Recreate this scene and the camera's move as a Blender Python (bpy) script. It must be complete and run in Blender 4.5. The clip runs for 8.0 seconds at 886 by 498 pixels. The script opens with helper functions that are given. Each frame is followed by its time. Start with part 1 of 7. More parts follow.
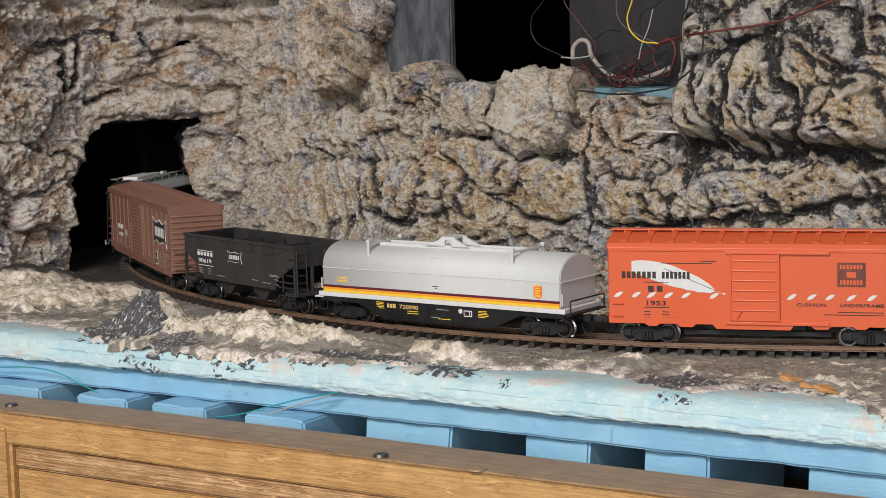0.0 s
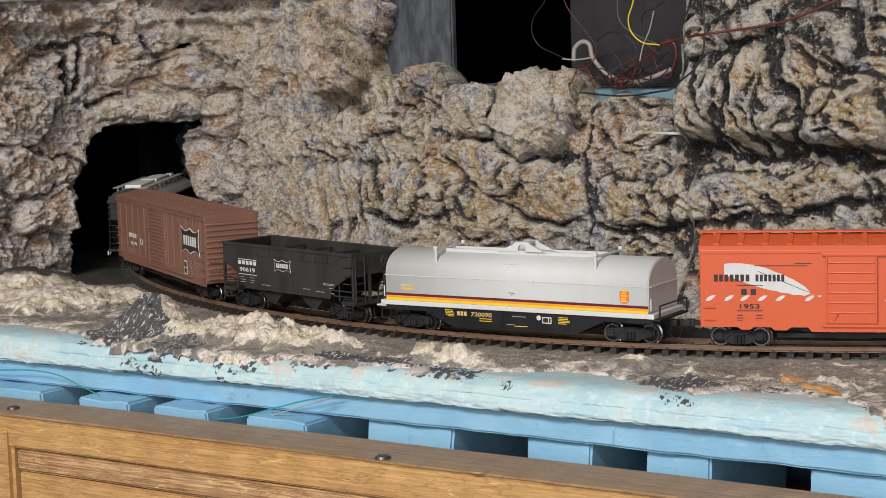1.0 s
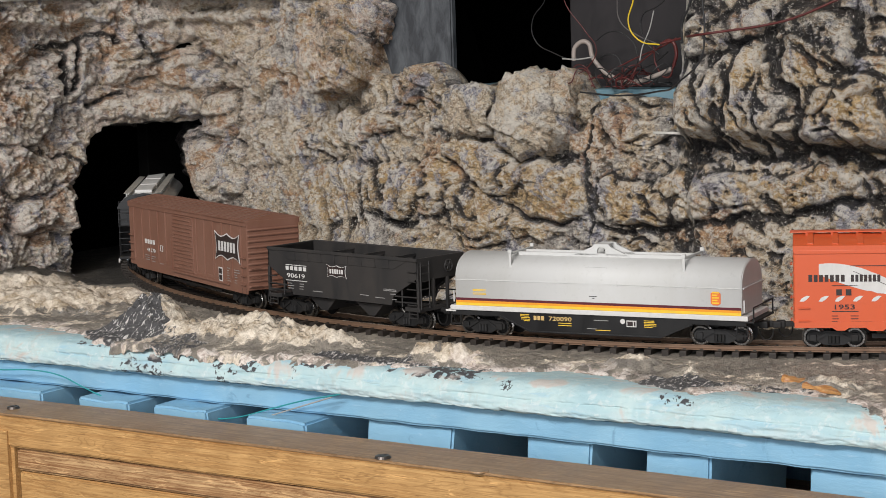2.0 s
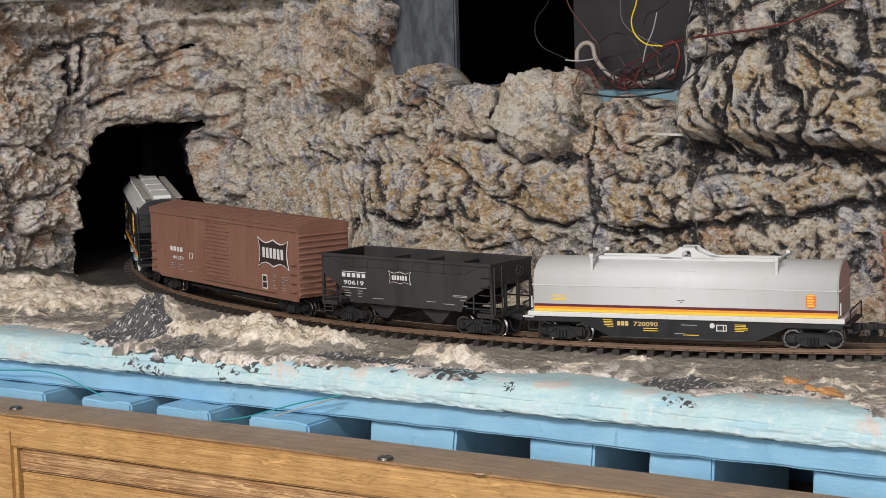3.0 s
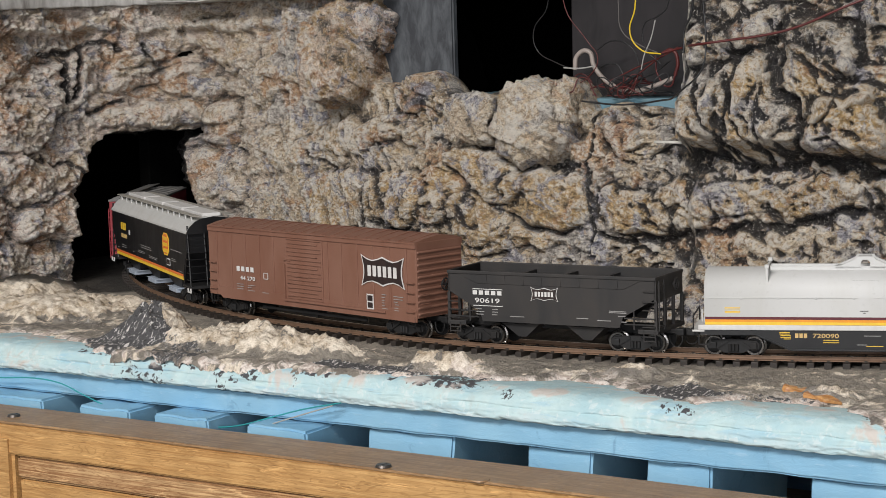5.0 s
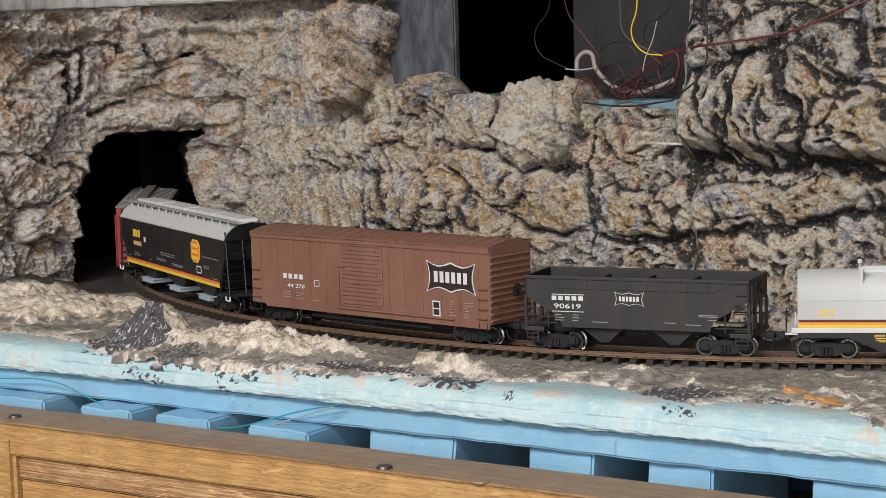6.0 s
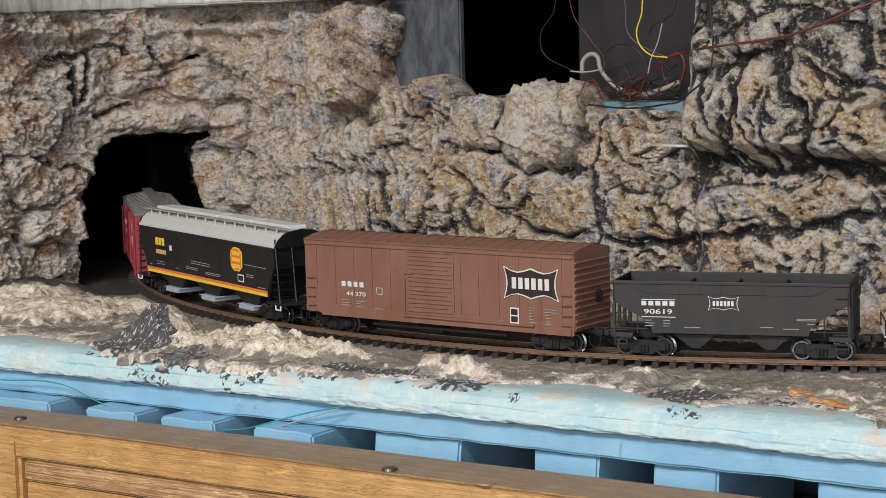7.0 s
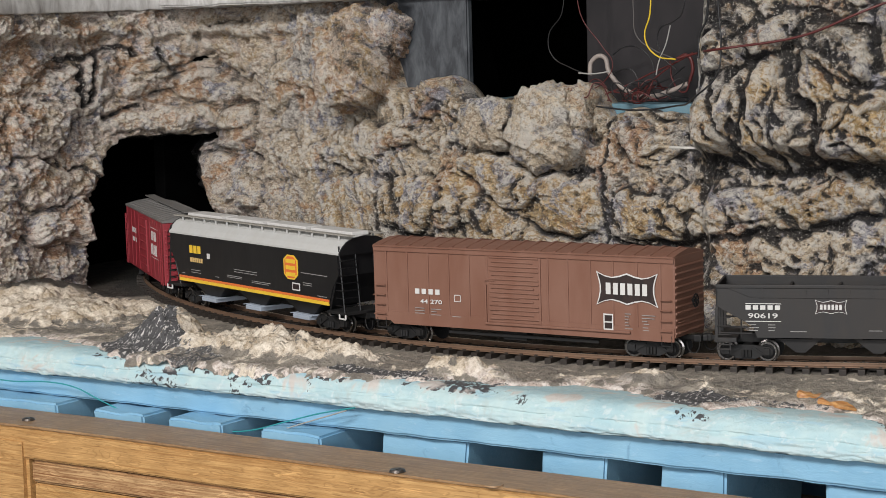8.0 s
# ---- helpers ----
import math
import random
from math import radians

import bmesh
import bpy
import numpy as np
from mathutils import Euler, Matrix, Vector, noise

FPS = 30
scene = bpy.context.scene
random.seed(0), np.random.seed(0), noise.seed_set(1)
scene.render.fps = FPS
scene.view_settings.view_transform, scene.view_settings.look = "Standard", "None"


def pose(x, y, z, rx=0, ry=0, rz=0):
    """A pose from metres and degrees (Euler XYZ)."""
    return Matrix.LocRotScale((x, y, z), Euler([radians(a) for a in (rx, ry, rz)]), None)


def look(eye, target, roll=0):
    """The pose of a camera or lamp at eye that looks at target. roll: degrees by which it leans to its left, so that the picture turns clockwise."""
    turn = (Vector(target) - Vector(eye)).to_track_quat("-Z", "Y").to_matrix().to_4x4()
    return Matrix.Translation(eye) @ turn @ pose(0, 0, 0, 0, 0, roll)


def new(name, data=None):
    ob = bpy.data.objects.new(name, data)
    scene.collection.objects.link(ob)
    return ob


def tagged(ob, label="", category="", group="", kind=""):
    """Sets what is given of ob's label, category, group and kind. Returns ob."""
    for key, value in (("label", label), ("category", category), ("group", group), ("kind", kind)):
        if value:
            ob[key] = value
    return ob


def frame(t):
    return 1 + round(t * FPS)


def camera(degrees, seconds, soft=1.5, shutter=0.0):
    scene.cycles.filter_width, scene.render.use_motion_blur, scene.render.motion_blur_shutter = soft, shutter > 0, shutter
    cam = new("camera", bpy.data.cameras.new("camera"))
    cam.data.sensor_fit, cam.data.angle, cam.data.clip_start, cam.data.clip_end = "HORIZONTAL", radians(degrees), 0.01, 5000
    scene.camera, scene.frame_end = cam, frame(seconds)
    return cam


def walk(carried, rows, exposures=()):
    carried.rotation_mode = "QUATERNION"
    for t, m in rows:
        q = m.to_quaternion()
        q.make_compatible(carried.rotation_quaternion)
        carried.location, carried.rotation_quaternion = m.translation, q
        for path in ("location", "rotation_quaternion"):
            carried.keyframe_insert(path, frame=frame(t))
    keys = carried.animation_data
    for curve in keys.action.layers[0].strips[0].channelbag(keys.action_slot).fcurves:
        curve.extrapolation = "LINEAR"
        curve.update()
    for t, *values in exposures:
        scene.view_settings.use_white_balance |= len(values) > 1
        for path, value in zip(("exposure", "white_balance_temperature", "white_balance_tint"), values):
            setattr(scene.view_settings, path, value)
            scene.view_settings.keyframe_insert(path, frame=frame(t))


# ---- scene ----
# ---- camera: held almost still, turning a little ----
EYE = Vector((0, 0, 0.1706))
cam = camera(25.0, 8.0, soft=0.55)
TURNS = [  # seconds, turn to the right, dip, lean (degrees)
    (0, 0.0, 6.932, -1.65), (0.5, -0.053, 6.91, -1.667), (1, -0.043, 6.874, -1.786), (1.5, -0.012, 6.891, -1.817),
    (3, -0.122, 6.844, -1.695), (3.5, -0.086, 6.84, -1.79), (4, -0.039, 6.836, -1.834), (4.5, -0.042, 6.717, -1.754),
    (6, -0.102, 6.593, -1.61), (6.5, -0.142, 6.595, -1.657), (7, -0.252, 6.53, -1.615), (7.5, -0.297, 6.543, -1.706),
    (8, -0.476, 6.474, -1.584)]


def aim(yaw, dip):
    a, b = radians(yaw), radians(dip)
    return EYE + Vector((math.sin(a) * math.cos(b), math.cos(a) * math.cos(b), -math.sin(b)))


walk(cam, [(t, look(EYE, aim(a, b), c)) for t, a, b, c in TURNS])

# ---- light: a wide window behind the camera and a ceiling panel ----
world = bpy.data.worlds.new("world")
scene.world = world
world.use_nodes = True
world.node_tree.nodes["Background"].inputs[0].default_value = (0.75, 0.85, 1.0, 1)
world.node_tree.nodes["Background"].inputs[1].default_value = 0.6
scene.view_settings.exposure = 0.0


def area_lamp(name, eye, target, sx, sy, watts, colour):
    d = bpy.data.lights.new(name, "AREA")
    d.shape, d.size, d.size_y, d.energy, d.color = "RECTANGLE", sx, sy, watts, colour
    ob = new(name, d)
    ob.matrix_world = look(eye, target)
    return ob


area_lamp("window_light", (-0.3, -2.30, 0.60), (-0.3, 0.0, 0.60), 2.2, 1.3, 38, (0.96, 0.97, 1.0))
area_lamp("ceiling_light", (-0.95, -0.70, 1.36), (-0.95, -0.70, 0.0), 1.3, 0.6, 100, (1.0, 0.97, 0.945))
# ---- materials ----
def mat(name, build=None, colour=(0.5, 0.5, 0.5), rough=0.6, metal=0.0):
    m = bpy.data.materials.new(name)
    m.use_nodes = True
    b = m.node_tree.nodes["Principled BSDF"]
    b.inputs["Base Color"].default_value = (*colour, 1)
    b.inputs["Roughness"].default_value = rough
    b.inputs["Metallic"].default_value = metal
    if build:
        build(m.node_tree, b)
    return m


def node(nt, kind, ins=(), **props):
    n = nt.nodes.new(kind)
    for k, v in props.items():
        setattr(n, k, v)
    for k, v in (ins.items() if isinstance(ins, dict) else ()):
        if isinstance(v, bpy.types.NodeSocket):
            nt.links.new(v, n.inputs[k])
        else:
            n.inputs[k].default_value = v
    return n


def coords(nt, stretch=(1, 1, 1)):
    c = node(nt, "ShaderNodeTexCoord")
    return node(nt, "ShaderNodeMapping", {"Vector": c.outputs["Object"], "Scale": stretch}).outputs[0]


def noise_fac(nt, vec, scale, detail=4, rough=0.6, bend=0.0):
    return node(nt, "ShaderNodeTexNoise", {"Vector": vec, "Scale": scale, "Detail": detail, "Roughness": rough, "Distortion": bend}).outputs["Fac"]


def ramp(nt, fac, stops):
    n = node(nt, "ShaderNodeValToRGB", {"Fac": fac})
    el = n.color_ramp.elements
    while len(el) < len(stops):
        el.new(0.5)
    for e, (p, c) in zip(el, stops):
        e.position, e.color = p, (c, c, c, 1) if isinstance(c, (int, float)) else (*c, 1)
    return n.outputs["Color"]


def blend(nt, fac, a, b, kind="MIX"):
    n = node(nt, "ShaderNodeMix", data_type="RGBA", blend_type=kind)
    for i, v in ((0, fac), (6, a), (7, b)):
        if isinstance(v, bpy.types.NodeSocket):
            nt.links.new(v, n.inputs[i])
        else:
            n.inputs[i].default_value = v if i == 0 else (*v, 1)
    return n.outputs[2]


def calc(nt, op, a, b=0.5):
    n = node(nt, "ShaderNodeMath", operation=op)
    for i, v in ((0, a), (1, b)):
        if isinstance(v, bpy.types.NodeSocket):
            nt.links.new(v, n.inputs[i])
        else:
            n.inputs[i].default_value = v
    return n.outputs[0]


def bump(nt, b, height, strength, dist):
    n = node(nt, "ShaderNodeBump", {"Height": height, "Strength": strength, "Distance": dist})
    nt.links.new(n.outputs[0], b.inputs["Normal"])


def attr(nt, name):
    return node(nt, "ShaderNodeAttribute", attribute_name=name).outputs["Fac"]


def set_in(nt, b, name, v):
    nt.links.new(v, b.inputs[name])


def rock_nodes(nt, b):
    v = coords(nt)
    big = noise_fac(nt, v, 28, 5, 0.65, 0.8)
    mid = noise_fac(nt, v, 95, 6, 0.7, 1.2)
    fine = noise_fac(nt, coords(nt, (0.75, 0.75, 1.35)), 250, 6, 0.76, 1.6)
    grit = noise_fac(nt, v, 760, 5, 0.8, 0.3)
    def shade(lo, hi):
        return blend(nt, ramp(nt, fine, [(0.41, 0), (0.57, 1)]), lo, hi)
    tan, grey = shade((0.31, 0.225, 0.14), (0.80, 0.67, 0.49)), shade((0.17, 0.155, 0.14), (0.58, 0.53, 0.475))
    ochre, rosy = shade((0.30, 0.18, 0.07), (0.70, 0.48, 0.21)), shade((0.46, 0.345, 0.28), (0.90, 0.80, 0.72))
    c = blend(nt, ramp(nt, calc(nt, "ADD", attr(nt, "grey"), calc(nt, "MULTIPLY", calc(nt, "SUBTRACT", big, 0.5), 2.4)), [(0.46, 0), (0.56, 1)]), tan, grey)
    hue = calc(nt, "ADD", attr(nt, "ochre"), calc(nt, "MULTIPLY", calc(nt, "SUBTRACT", mid, 0.5), 2.4))
    c = blend(nt, ramp(nt, hue, [(0.30, 0), (0.50, 0.9)]), c, ochre)
    c = blend(nt, calc(nt, "MULTIPLY", attr(nt, "rust"), ramp(nt, noise_fac(nt, v, 62, 5, 0.7, 1.0), [(0.42, 0.1), (0.54, 0.95)])), c, rosy)
    blue = noise_fac(nt, v, 42, 6, 0.72, 1.2)
    c = blend(nt, ramp(nt, blue, [(0.54, 0), (0.585, 0.85)]), c, shade((0.10, 0.10, 0.135), (0.52, 0.52, 0.60)))
    rust = noise_fac(nt, v, 30, 6, 0.72, 0.8)
    c = blend(nt, ramp(nt, calc(nt, "ADD", rust, calc(nt, "MULTIPLY", attr(nt, "rust"), 0.04)), [(0.56, 0), (0.61, 0.75)]), c, shade((0.28, 0.125, 0.055), (0.66, 0.40, 0.21)))
    # pale crests, dark wash in drifts, painted crease shade, pits and painted glints
    pale = calc(nt, "ADD", noise_fac(nt, v, 210, 6, 0.8, 1.0), calc(nt, "MULTIPLY", attr(nt, "ridge"), 0.10))
    c = blend(nt, ramp(nt, pale, [(0.545, 0), (0.60, 0.8)]), c, (0.82, 0.77, 0.69))
    wash_shade = calc(nt, "ADD", attr(nt, "wash_shade"), calc(nt, "ADD", calc(nt, "MULTIPLY", calc(nt, "SUBTRACT", fine, 0.5), 2.4), calc(nt, "MULTIPLY", calc(nt, "SUBTRACT", mid, 0.5), 1.4)))
    c = blend(nt, ramp(nt, wash_shade, [(0.20, 0), (0.40, 0.62), (0.70, 0.96)]), c, (0.020, 0.019, 0.021))
    c = blend(nt, ramp(nt, grit, [(0.565, 0), (0.62, 0.6)]), c, (0.035, 0.026, 0.024))
    # pale specks paint the varnish's sparkle into the colour
    c = blend(nt, ramp(nt, noise_fac(nt, v, 560, 4, 0.75, 0.5), [(0.375, 0.75), (0.415, 0)]), c, (0.82, 0.77, 0.68))
    set_in(nt, b, "Base Color", c)
    set_in(nt, b, "Roughness", ramp(nt, mid, [(0.35, 0.30), (0.65, 0.55)]))
    bump(nt, b, calc(nt, "ADD", fine, calc(nt, "MULTIPLY", grit, 0.7)), 1.0, 0.0024)


def ground_nodes(nt, b):
    v = coords(nt)
    mid = noise_fac(nt, v, 60, 5, 0.65, 1.0)
    fine = noise_fac(nt, v, 260, 5, 0.7, 0.6)
    grit = noise_fac(nt, v, 800, 3, 0.7)
    c = blend(nt, ramp(nt, mid, [(0.35, 0), (0.65, 1)]), (0.17, 0.152, 0.132), (0.37, 0.325, 0.265))
    cream = calc(nt, "ADD", attr(nt, "cream"), calc(nt, "MULTIPLY", calc(nt, "SUBTRACT", mid, 0.5), 2.6))
    lite = blend(nt, ramp(nt, calc(nt, "ADD", calc(nt, "MULTIPLY", fine, 0.5), calc(nt, "MULTIPLY", mid, 0.5)), [(0.42, 0), (0.58, 1)]), (0.45, 0.35, 0.24), (0.84, 0.75, 0.63))
    c = blend(nt, ramp(nt, cream, [(0.45, 0), (0.62, 1)]), c, lite)
    pink = noise_fac(nt, v, 90, 4, 0.6, 0.8)
    c = blend(nt, calc(nt, "MULTIPLY", ramp(nt, pink, [(0.47, 0), (0.53, 1)]), attr(nt, "edge")), c, blend(nt, ramp(nt, fine, [(0.42, 0), (0.56, 1)]), (0.52, 0.42, 0.36), (0.84, 0.76, 0.70)))
    dark = calc(nt, "ADD", attr(nt, "dark"), calc(nt, "MULTIPLY", calc(nt, "SUBTRACT", fine, 0.5), 1.8))
    c = blend(nt, ramp(nt, dark, [(0.5, 0), (0.6, 1)]), c, (0.085, 0.083, 0.085))
    c = blend(nt, calc(nt, "MULTIPLY", ramp(nt, noise_fac(nt, coords(nt, (1.6, 0.7, 0.7)), 330, 4, 0.65, 0.8), [(0.56, 0), (0.59, 1)]), attr(nt, "dark")), c, (0.76, 0.73, 0.70))
    c = blend(nt, ramp(nt, grit, [(0.62, 0), (0.7, 0.55)]), c, (0.05, 0.045, 0.04))
    # near-black paints in the shade under and behind the train
    c = blend(nt, calc(nt, "MULTIPLY", attr(nt, "under_shade"), 0.93), c, (0.022, 0.02, 0.018))
    set_in(nt, b, "Base Color", c)
    b.inputs["Roughness"].default_value = 0.72
    bump(nt, b, calc(nt, "ADD", fine, calc(nt, "MULTIPLY", grit, 0.6)), 1.0, 0.002)


def pale_nodes(nt, b):
    v = coords(nt)
    mid = noise_fac(nt, v, 40, 4, 0.6, 0.6)
    fine = noise_fac(nt, v, 240, 4, 0.65, 0.4)
    long = noise_fac(nt, coords(nt, (0.25, 1, 2.0)), 120, 4, 0.6, 0.4)
    c = blend(nt, ramp(nt, mid, [(0.40, 0), (0.60, 1)]), (0.36, 0.52, 0.56), (0.45, 0.58, 0.585))
    c = blend(nt, ramp(nt, attr(nt, "white"), [(0.3, 0), (0.8, 0.7)]), c, (0.46, 0.54, 0.57))
    c = blend(nt, ramp(nt, long, [(0.56, 0), (0.64, 0.5)]), c, (0.30, 0.49, 0.60))
    c = blend(nt, ramp(nt, fine, [(0.56, 0), (0.62, 0.5)]), c, (0.58, 0.64, 0.64))
    c = blend(nt, ramp(nt, noise_fac(nt, v, 26, 5, 0.7, 0.8), [(0.56, 0), (0.66, 0.4)]), c, (0.38, 0.40, 0.37))
    spot = calc(nt, "ADD", attr(nt, "chips"), calc(nt, "MULTIPLY", calc(nt, "SUBTRACT", fine, 0.5), 2.2))
    c = blend(nt, ramp(nt, spot, [(0.60, 0), (0.65, 1)]), c, (0.06, 0.06, 0.065))
    c = blend(nt, ramp(nt, calc(nt, "ADD", calc(nt, "MULTIPLY", attr(nt, "crust"), 0.35), mid), [(0.62, 0), (0.70, 0.9)]), c, (0.52, 0.47, 0.43))
    set_in(nt, b, "Base Color", c)
    b.inputs["Roughness"].default_value = 0.8
    bump(nt, b, calc(nt, "ADD", fine, mid), 0.6, 0.0012)


def foam_nodes(nt, b):
    v = coords(nt)
    mid = noise_fac(nt, v, 30, 4, 0.6, 0.5)
    fine = noise_fac(nt, coords(nt, (0.3, 1, 1)), 300, 4, 0.7, 0.3)
    c = blend(nt, ramp(nt, mid, [(0.3, 0), (0.7, 1)]), (0.185, 0.385, 0.56), (0.245, 0.45, 0.60))
    c = blend(nt, ramp(nt, fine, [(0.60, 0), (0.72, 0.5)]), c, (0.36, 0.53, 0.66))
    c = blend(nt, ramp(nt, noise_fac(nt, v, 70, 5, 0.7, 1.5), [(0.62, 0), (0.72, 0.5)]), c, (0.09, 0.2, 0.34))
    set_in(nt, b, "Base Color", c)
    b.inputs["Roughness"].default_value = 0.6
    bump(nt, b, fine, 0.4, 0.0008)


def wood_nodes(light, darkc):
    def build(nt, b):
        v = coords(nt, (0.3, 26, 26))
        grain = noise_fac(nt, v, 34, 8, 0.78, 0.3)
        rings = node(nt, "ShaderNodeTexWave", {"Vector": coords(nt, (0.5, 16, 16)), "Scale": 26, "Distortion": 6, "Detail": 4, "Detail Scale": 0.8}).outputs["Fac"]
        big = noise_fac(nt, coords(nt), 9, 3, 0.5)
        c = blend(nt, ramp(nt, grain, [(0.38, 0), (0.6, 1)]), darkc, light)
        c = blend(nt, calc(nt, "MULTIPLY", rings, 0.25), c, tuple(x * 0.55 for x in darkc))
        c = blend(nt, ramp(nt, big, [(0.45, 0), (0.7, 0.45)]), c, tuple(x * 0.8 for x in light))
        wave = noise_fac(nt, coords(nt, (1.2, 9, 9)), 13, 3, 0.5, 1.2)
        c = blend(nt, ramp(nt, calc(nt, "ABSOLUTE", calc(nt, "SUBTRACT", calc(nt, "FRACT", calc(nt, "MULTIPLY", wave, 9.0)), 0.5)), [(0.0, 0.55), (0.16, 0)]), c, tuple(x * 0.7 for x in darkc))
        scuff = noise_fac(nt, coords(nt, (0.8, 5, 5)), 45, 5, 0.75, 0.8)
        c = blend(nt, ramp(nt, scuff, [(0.60, 0), (0.66, 0.5)]), c, tuple(min(1, x * 1.5) for x in light))
        pores = noise_fac(nt, coords(nt, (2, 40, 40)), 40, 2, 0.6)
        c = blend(nt, ramp(nt, pores, [(0.60, 0), (0.68, 0.45)]), c, (0.12, 0.06, 0.025))
        set_in(nt, b, "Base Color", c)
        b.inputs["Roughness"].default_value = 0.42
        bump(nt, b, grain, 0.25, 0.0006)
    return build


# near-black without gloss: shade of tunnel and cavity put into the colour
def void_shade_nodes(nt, b):
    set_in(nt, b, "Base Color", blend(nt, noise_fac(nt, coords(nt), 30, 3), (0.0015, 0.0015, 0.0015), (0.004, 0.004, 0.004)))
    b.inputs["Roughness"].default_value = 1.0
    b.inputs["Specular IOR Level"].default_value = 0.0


def grime(colour, dirt, amount=0.5, scale=60.0, rough=0.5, metal=0.0):
    """A painted shell with streaks and specks of dirt."""
    def build(nt, b):
        v = coords(nt)
        big = noise_fac(nt, coords(nt, (1, 1, 0.35)), scale, 5, 0.65, 0.5)
        fine = noise_fac(nt, v, scale * 9, 4, 0.7)
        c = blend(nt, ramp(nt, big, [(0.4, 0), (0.75, amount)]), colour, dirt)
        c = blend(nt, ramp(nt, fine, [(0.58, 0), (0.75, amount * 0.5)]), c, tuple(x * 0.6 for x in dirt))
        set_in(nt, b, "Base Color", c)
        set_in(nt, b, "Roughness", ramp(nt, big, [(0.3, rough - 0.08), (0.7, min(1, rough + 0.12))]))
        b.inputs["Metallic"].default_value = metal
        bump(nt, b, fine, 0.08, 0.0004)
    return build


M_ROCK = mat("painted rock", rock_nodes)
M_GROUND = mat("plaster ground", ground_nodes)
M_PALE = mat("pale painted plaster", pale_nodes)
M_FOAM = mat("blue foam", foam_nodes)
M_WOOD = mat("varnished pine", wood_nodes((0.60, 0.36, 0.145), (0.36, 0.18, 0.06)))
# darker copy of the pine; on the rail top it paints the dimmer light
M_WOODTOP = mat("dim pine top", wood_nodes((0.44, 0.275, 0.14), (0.20, 0.112, 0.056)))
M_MOULD = mat("figured pine moulding", wood_nodes((0.62, 0.40, 0.20), (0.20, 0.075, 0.025)))
M_RAIL = mat("rail", grime((0.21, 0.13, 0.085), (0.09, 0.055, 0.035), 0.6, 60, 0.5, 0.3))
M_RAILTOP = mat("rail head", None, (0.55, 0.50, 0.45), 0.22, 1.0)
M_TIE = mat("tie", grime((0.022, 0.017, 0.014), (0.06, 0.045, 0.03), 0.6, 90, 0.6))
M_BOARD = mat("grey foam board", grime((0.035, 0.038, 0.044), (0.115, 0.125, 0.135), 1.0, 160, 0.7))
M_PURPLE = mat("dark board", grime((0.0095, 0.008, 0.0095), (0.026, 0.021, 0.023), 0.8, 90, 0.6))
M_VOIDSHADE = mat("cavity shade", void_shade_nodes)
M_DECK = mat("white deck edge", grime((0.62, 0.61, 0.59), (0.16, 0.14, 0.125), 0.9, 120, 0.6))
# darker, greyer blue than the main foam
M_DULLFOAM = mat("dull foam", grime((0.12, 0.24, 0.30), (0.2, 0.26, 0.28), 0.6, 50, 0.7))
M_SCREW = mat("screw", grime((0.10, 0.085, 0.075), (0.04, 0.03, 0.025), 0.6, 400, 0.4, 0.6))
M_ROOM = mat("room paint", grime((0.26, 0.25, 0.24), (0.2, 0.19, 0.18), 0.4, 3, 0.8))
M_FLOOR = mat("room floor", grime((0.18, 0.17, 0.16), (0.1, 0.1, 0.1), 0.5, 4, 0.6))
# ---- helpers for meshes ----
def mesh_object(name, verts, faces, material, parent=None, smooth=False):
    me = bpy.data.meshes.new(name)
    me.from_pydata(verts, [], faces)
    if smooth:
        me.polygons.foreach_set("use_smooth", [True] * len(me.polygons))
    me.materials.append(material)
    ob = new(name, me)
    ob.parent = parent
    return ob


def part(name, bm, material, parent=None, label="", at=None, smooth=False):
    me = bpy.data.meshes.new(name)
    bm.to_mesh(me)
    bm.free()
    if smooth:
        me.polygons.foreach_set("use_smooth", [True] * len(me.polygons))
        me.set_sharp_from_angle(angle=radians(22))
    me.materials.append(material)
    ob = new(name, me)
    ob.parent = parent
    if at is not None:
        ob.matrix_basis = at
    if label:
        tagged(ob, label)
    return ob


def box(bm, x0, x1, y0, y1, z0, z1, bevel=0.0, m=None):
    r = bmesh.ops.create_cube(bm, size=1)
    vs = r["verts"]
    for v in vs:
        v.co = Vector(((x0 + x1) / 2 + v.co.x * (x1 - x0), (y0 + y1) / 2 + v.co.y * (y1 - y0), (z0 + z1) / 2 + v.co.z * (z1 - z0)))
    if bevel:
        es = list({e for v in vs for e in v.link_edges})
        vs = bmesh.ops.bevel(bm, geom=es, offset=bevel, segments=2, affect="EDGES", profile=0.5)["verts"]
    if m is not None:
        bmesh.ops.transform(bm, matrix=m, verts=vs)
    return vs


# ---- the track's line in plan: curvature along its length ----
KNOTS = (-0.38, -0.31, -0.25, -0.05, 0.15, 0.35, 0.55, 0.75)
BENDS = (3.76, 1.563, 1.989, 1.652, 2.158, 0.5615, -0.1, -0.2)
START = (-0.0306, 1.0854, -0.712)


def track_line():
    s = np.arange(-0.9, 1.05, 0.004)
    k = np.interp(s, KNOTS, BENDS)
    def run(v):
        w = np.concatenate([[0], np.cumsum((v[1:] + v[:-1]) / 2 * 0.004)])
        return w - np.interp(0, s, w)
    th = run(k) + START[2]
    return s, run(np.cos(th)) + START[0], run(np.sin(th)) + START[1], th


LINE = track_line()


def on_track(s, side=0.0, z=0.0):
    x, y, th = (float(np.interp(s, LINE[0], LINE[i])) for i in (1, 2, 3))
    return Vector((x - math.sin(th) * side, y + math.cos(th) * side, z)), th


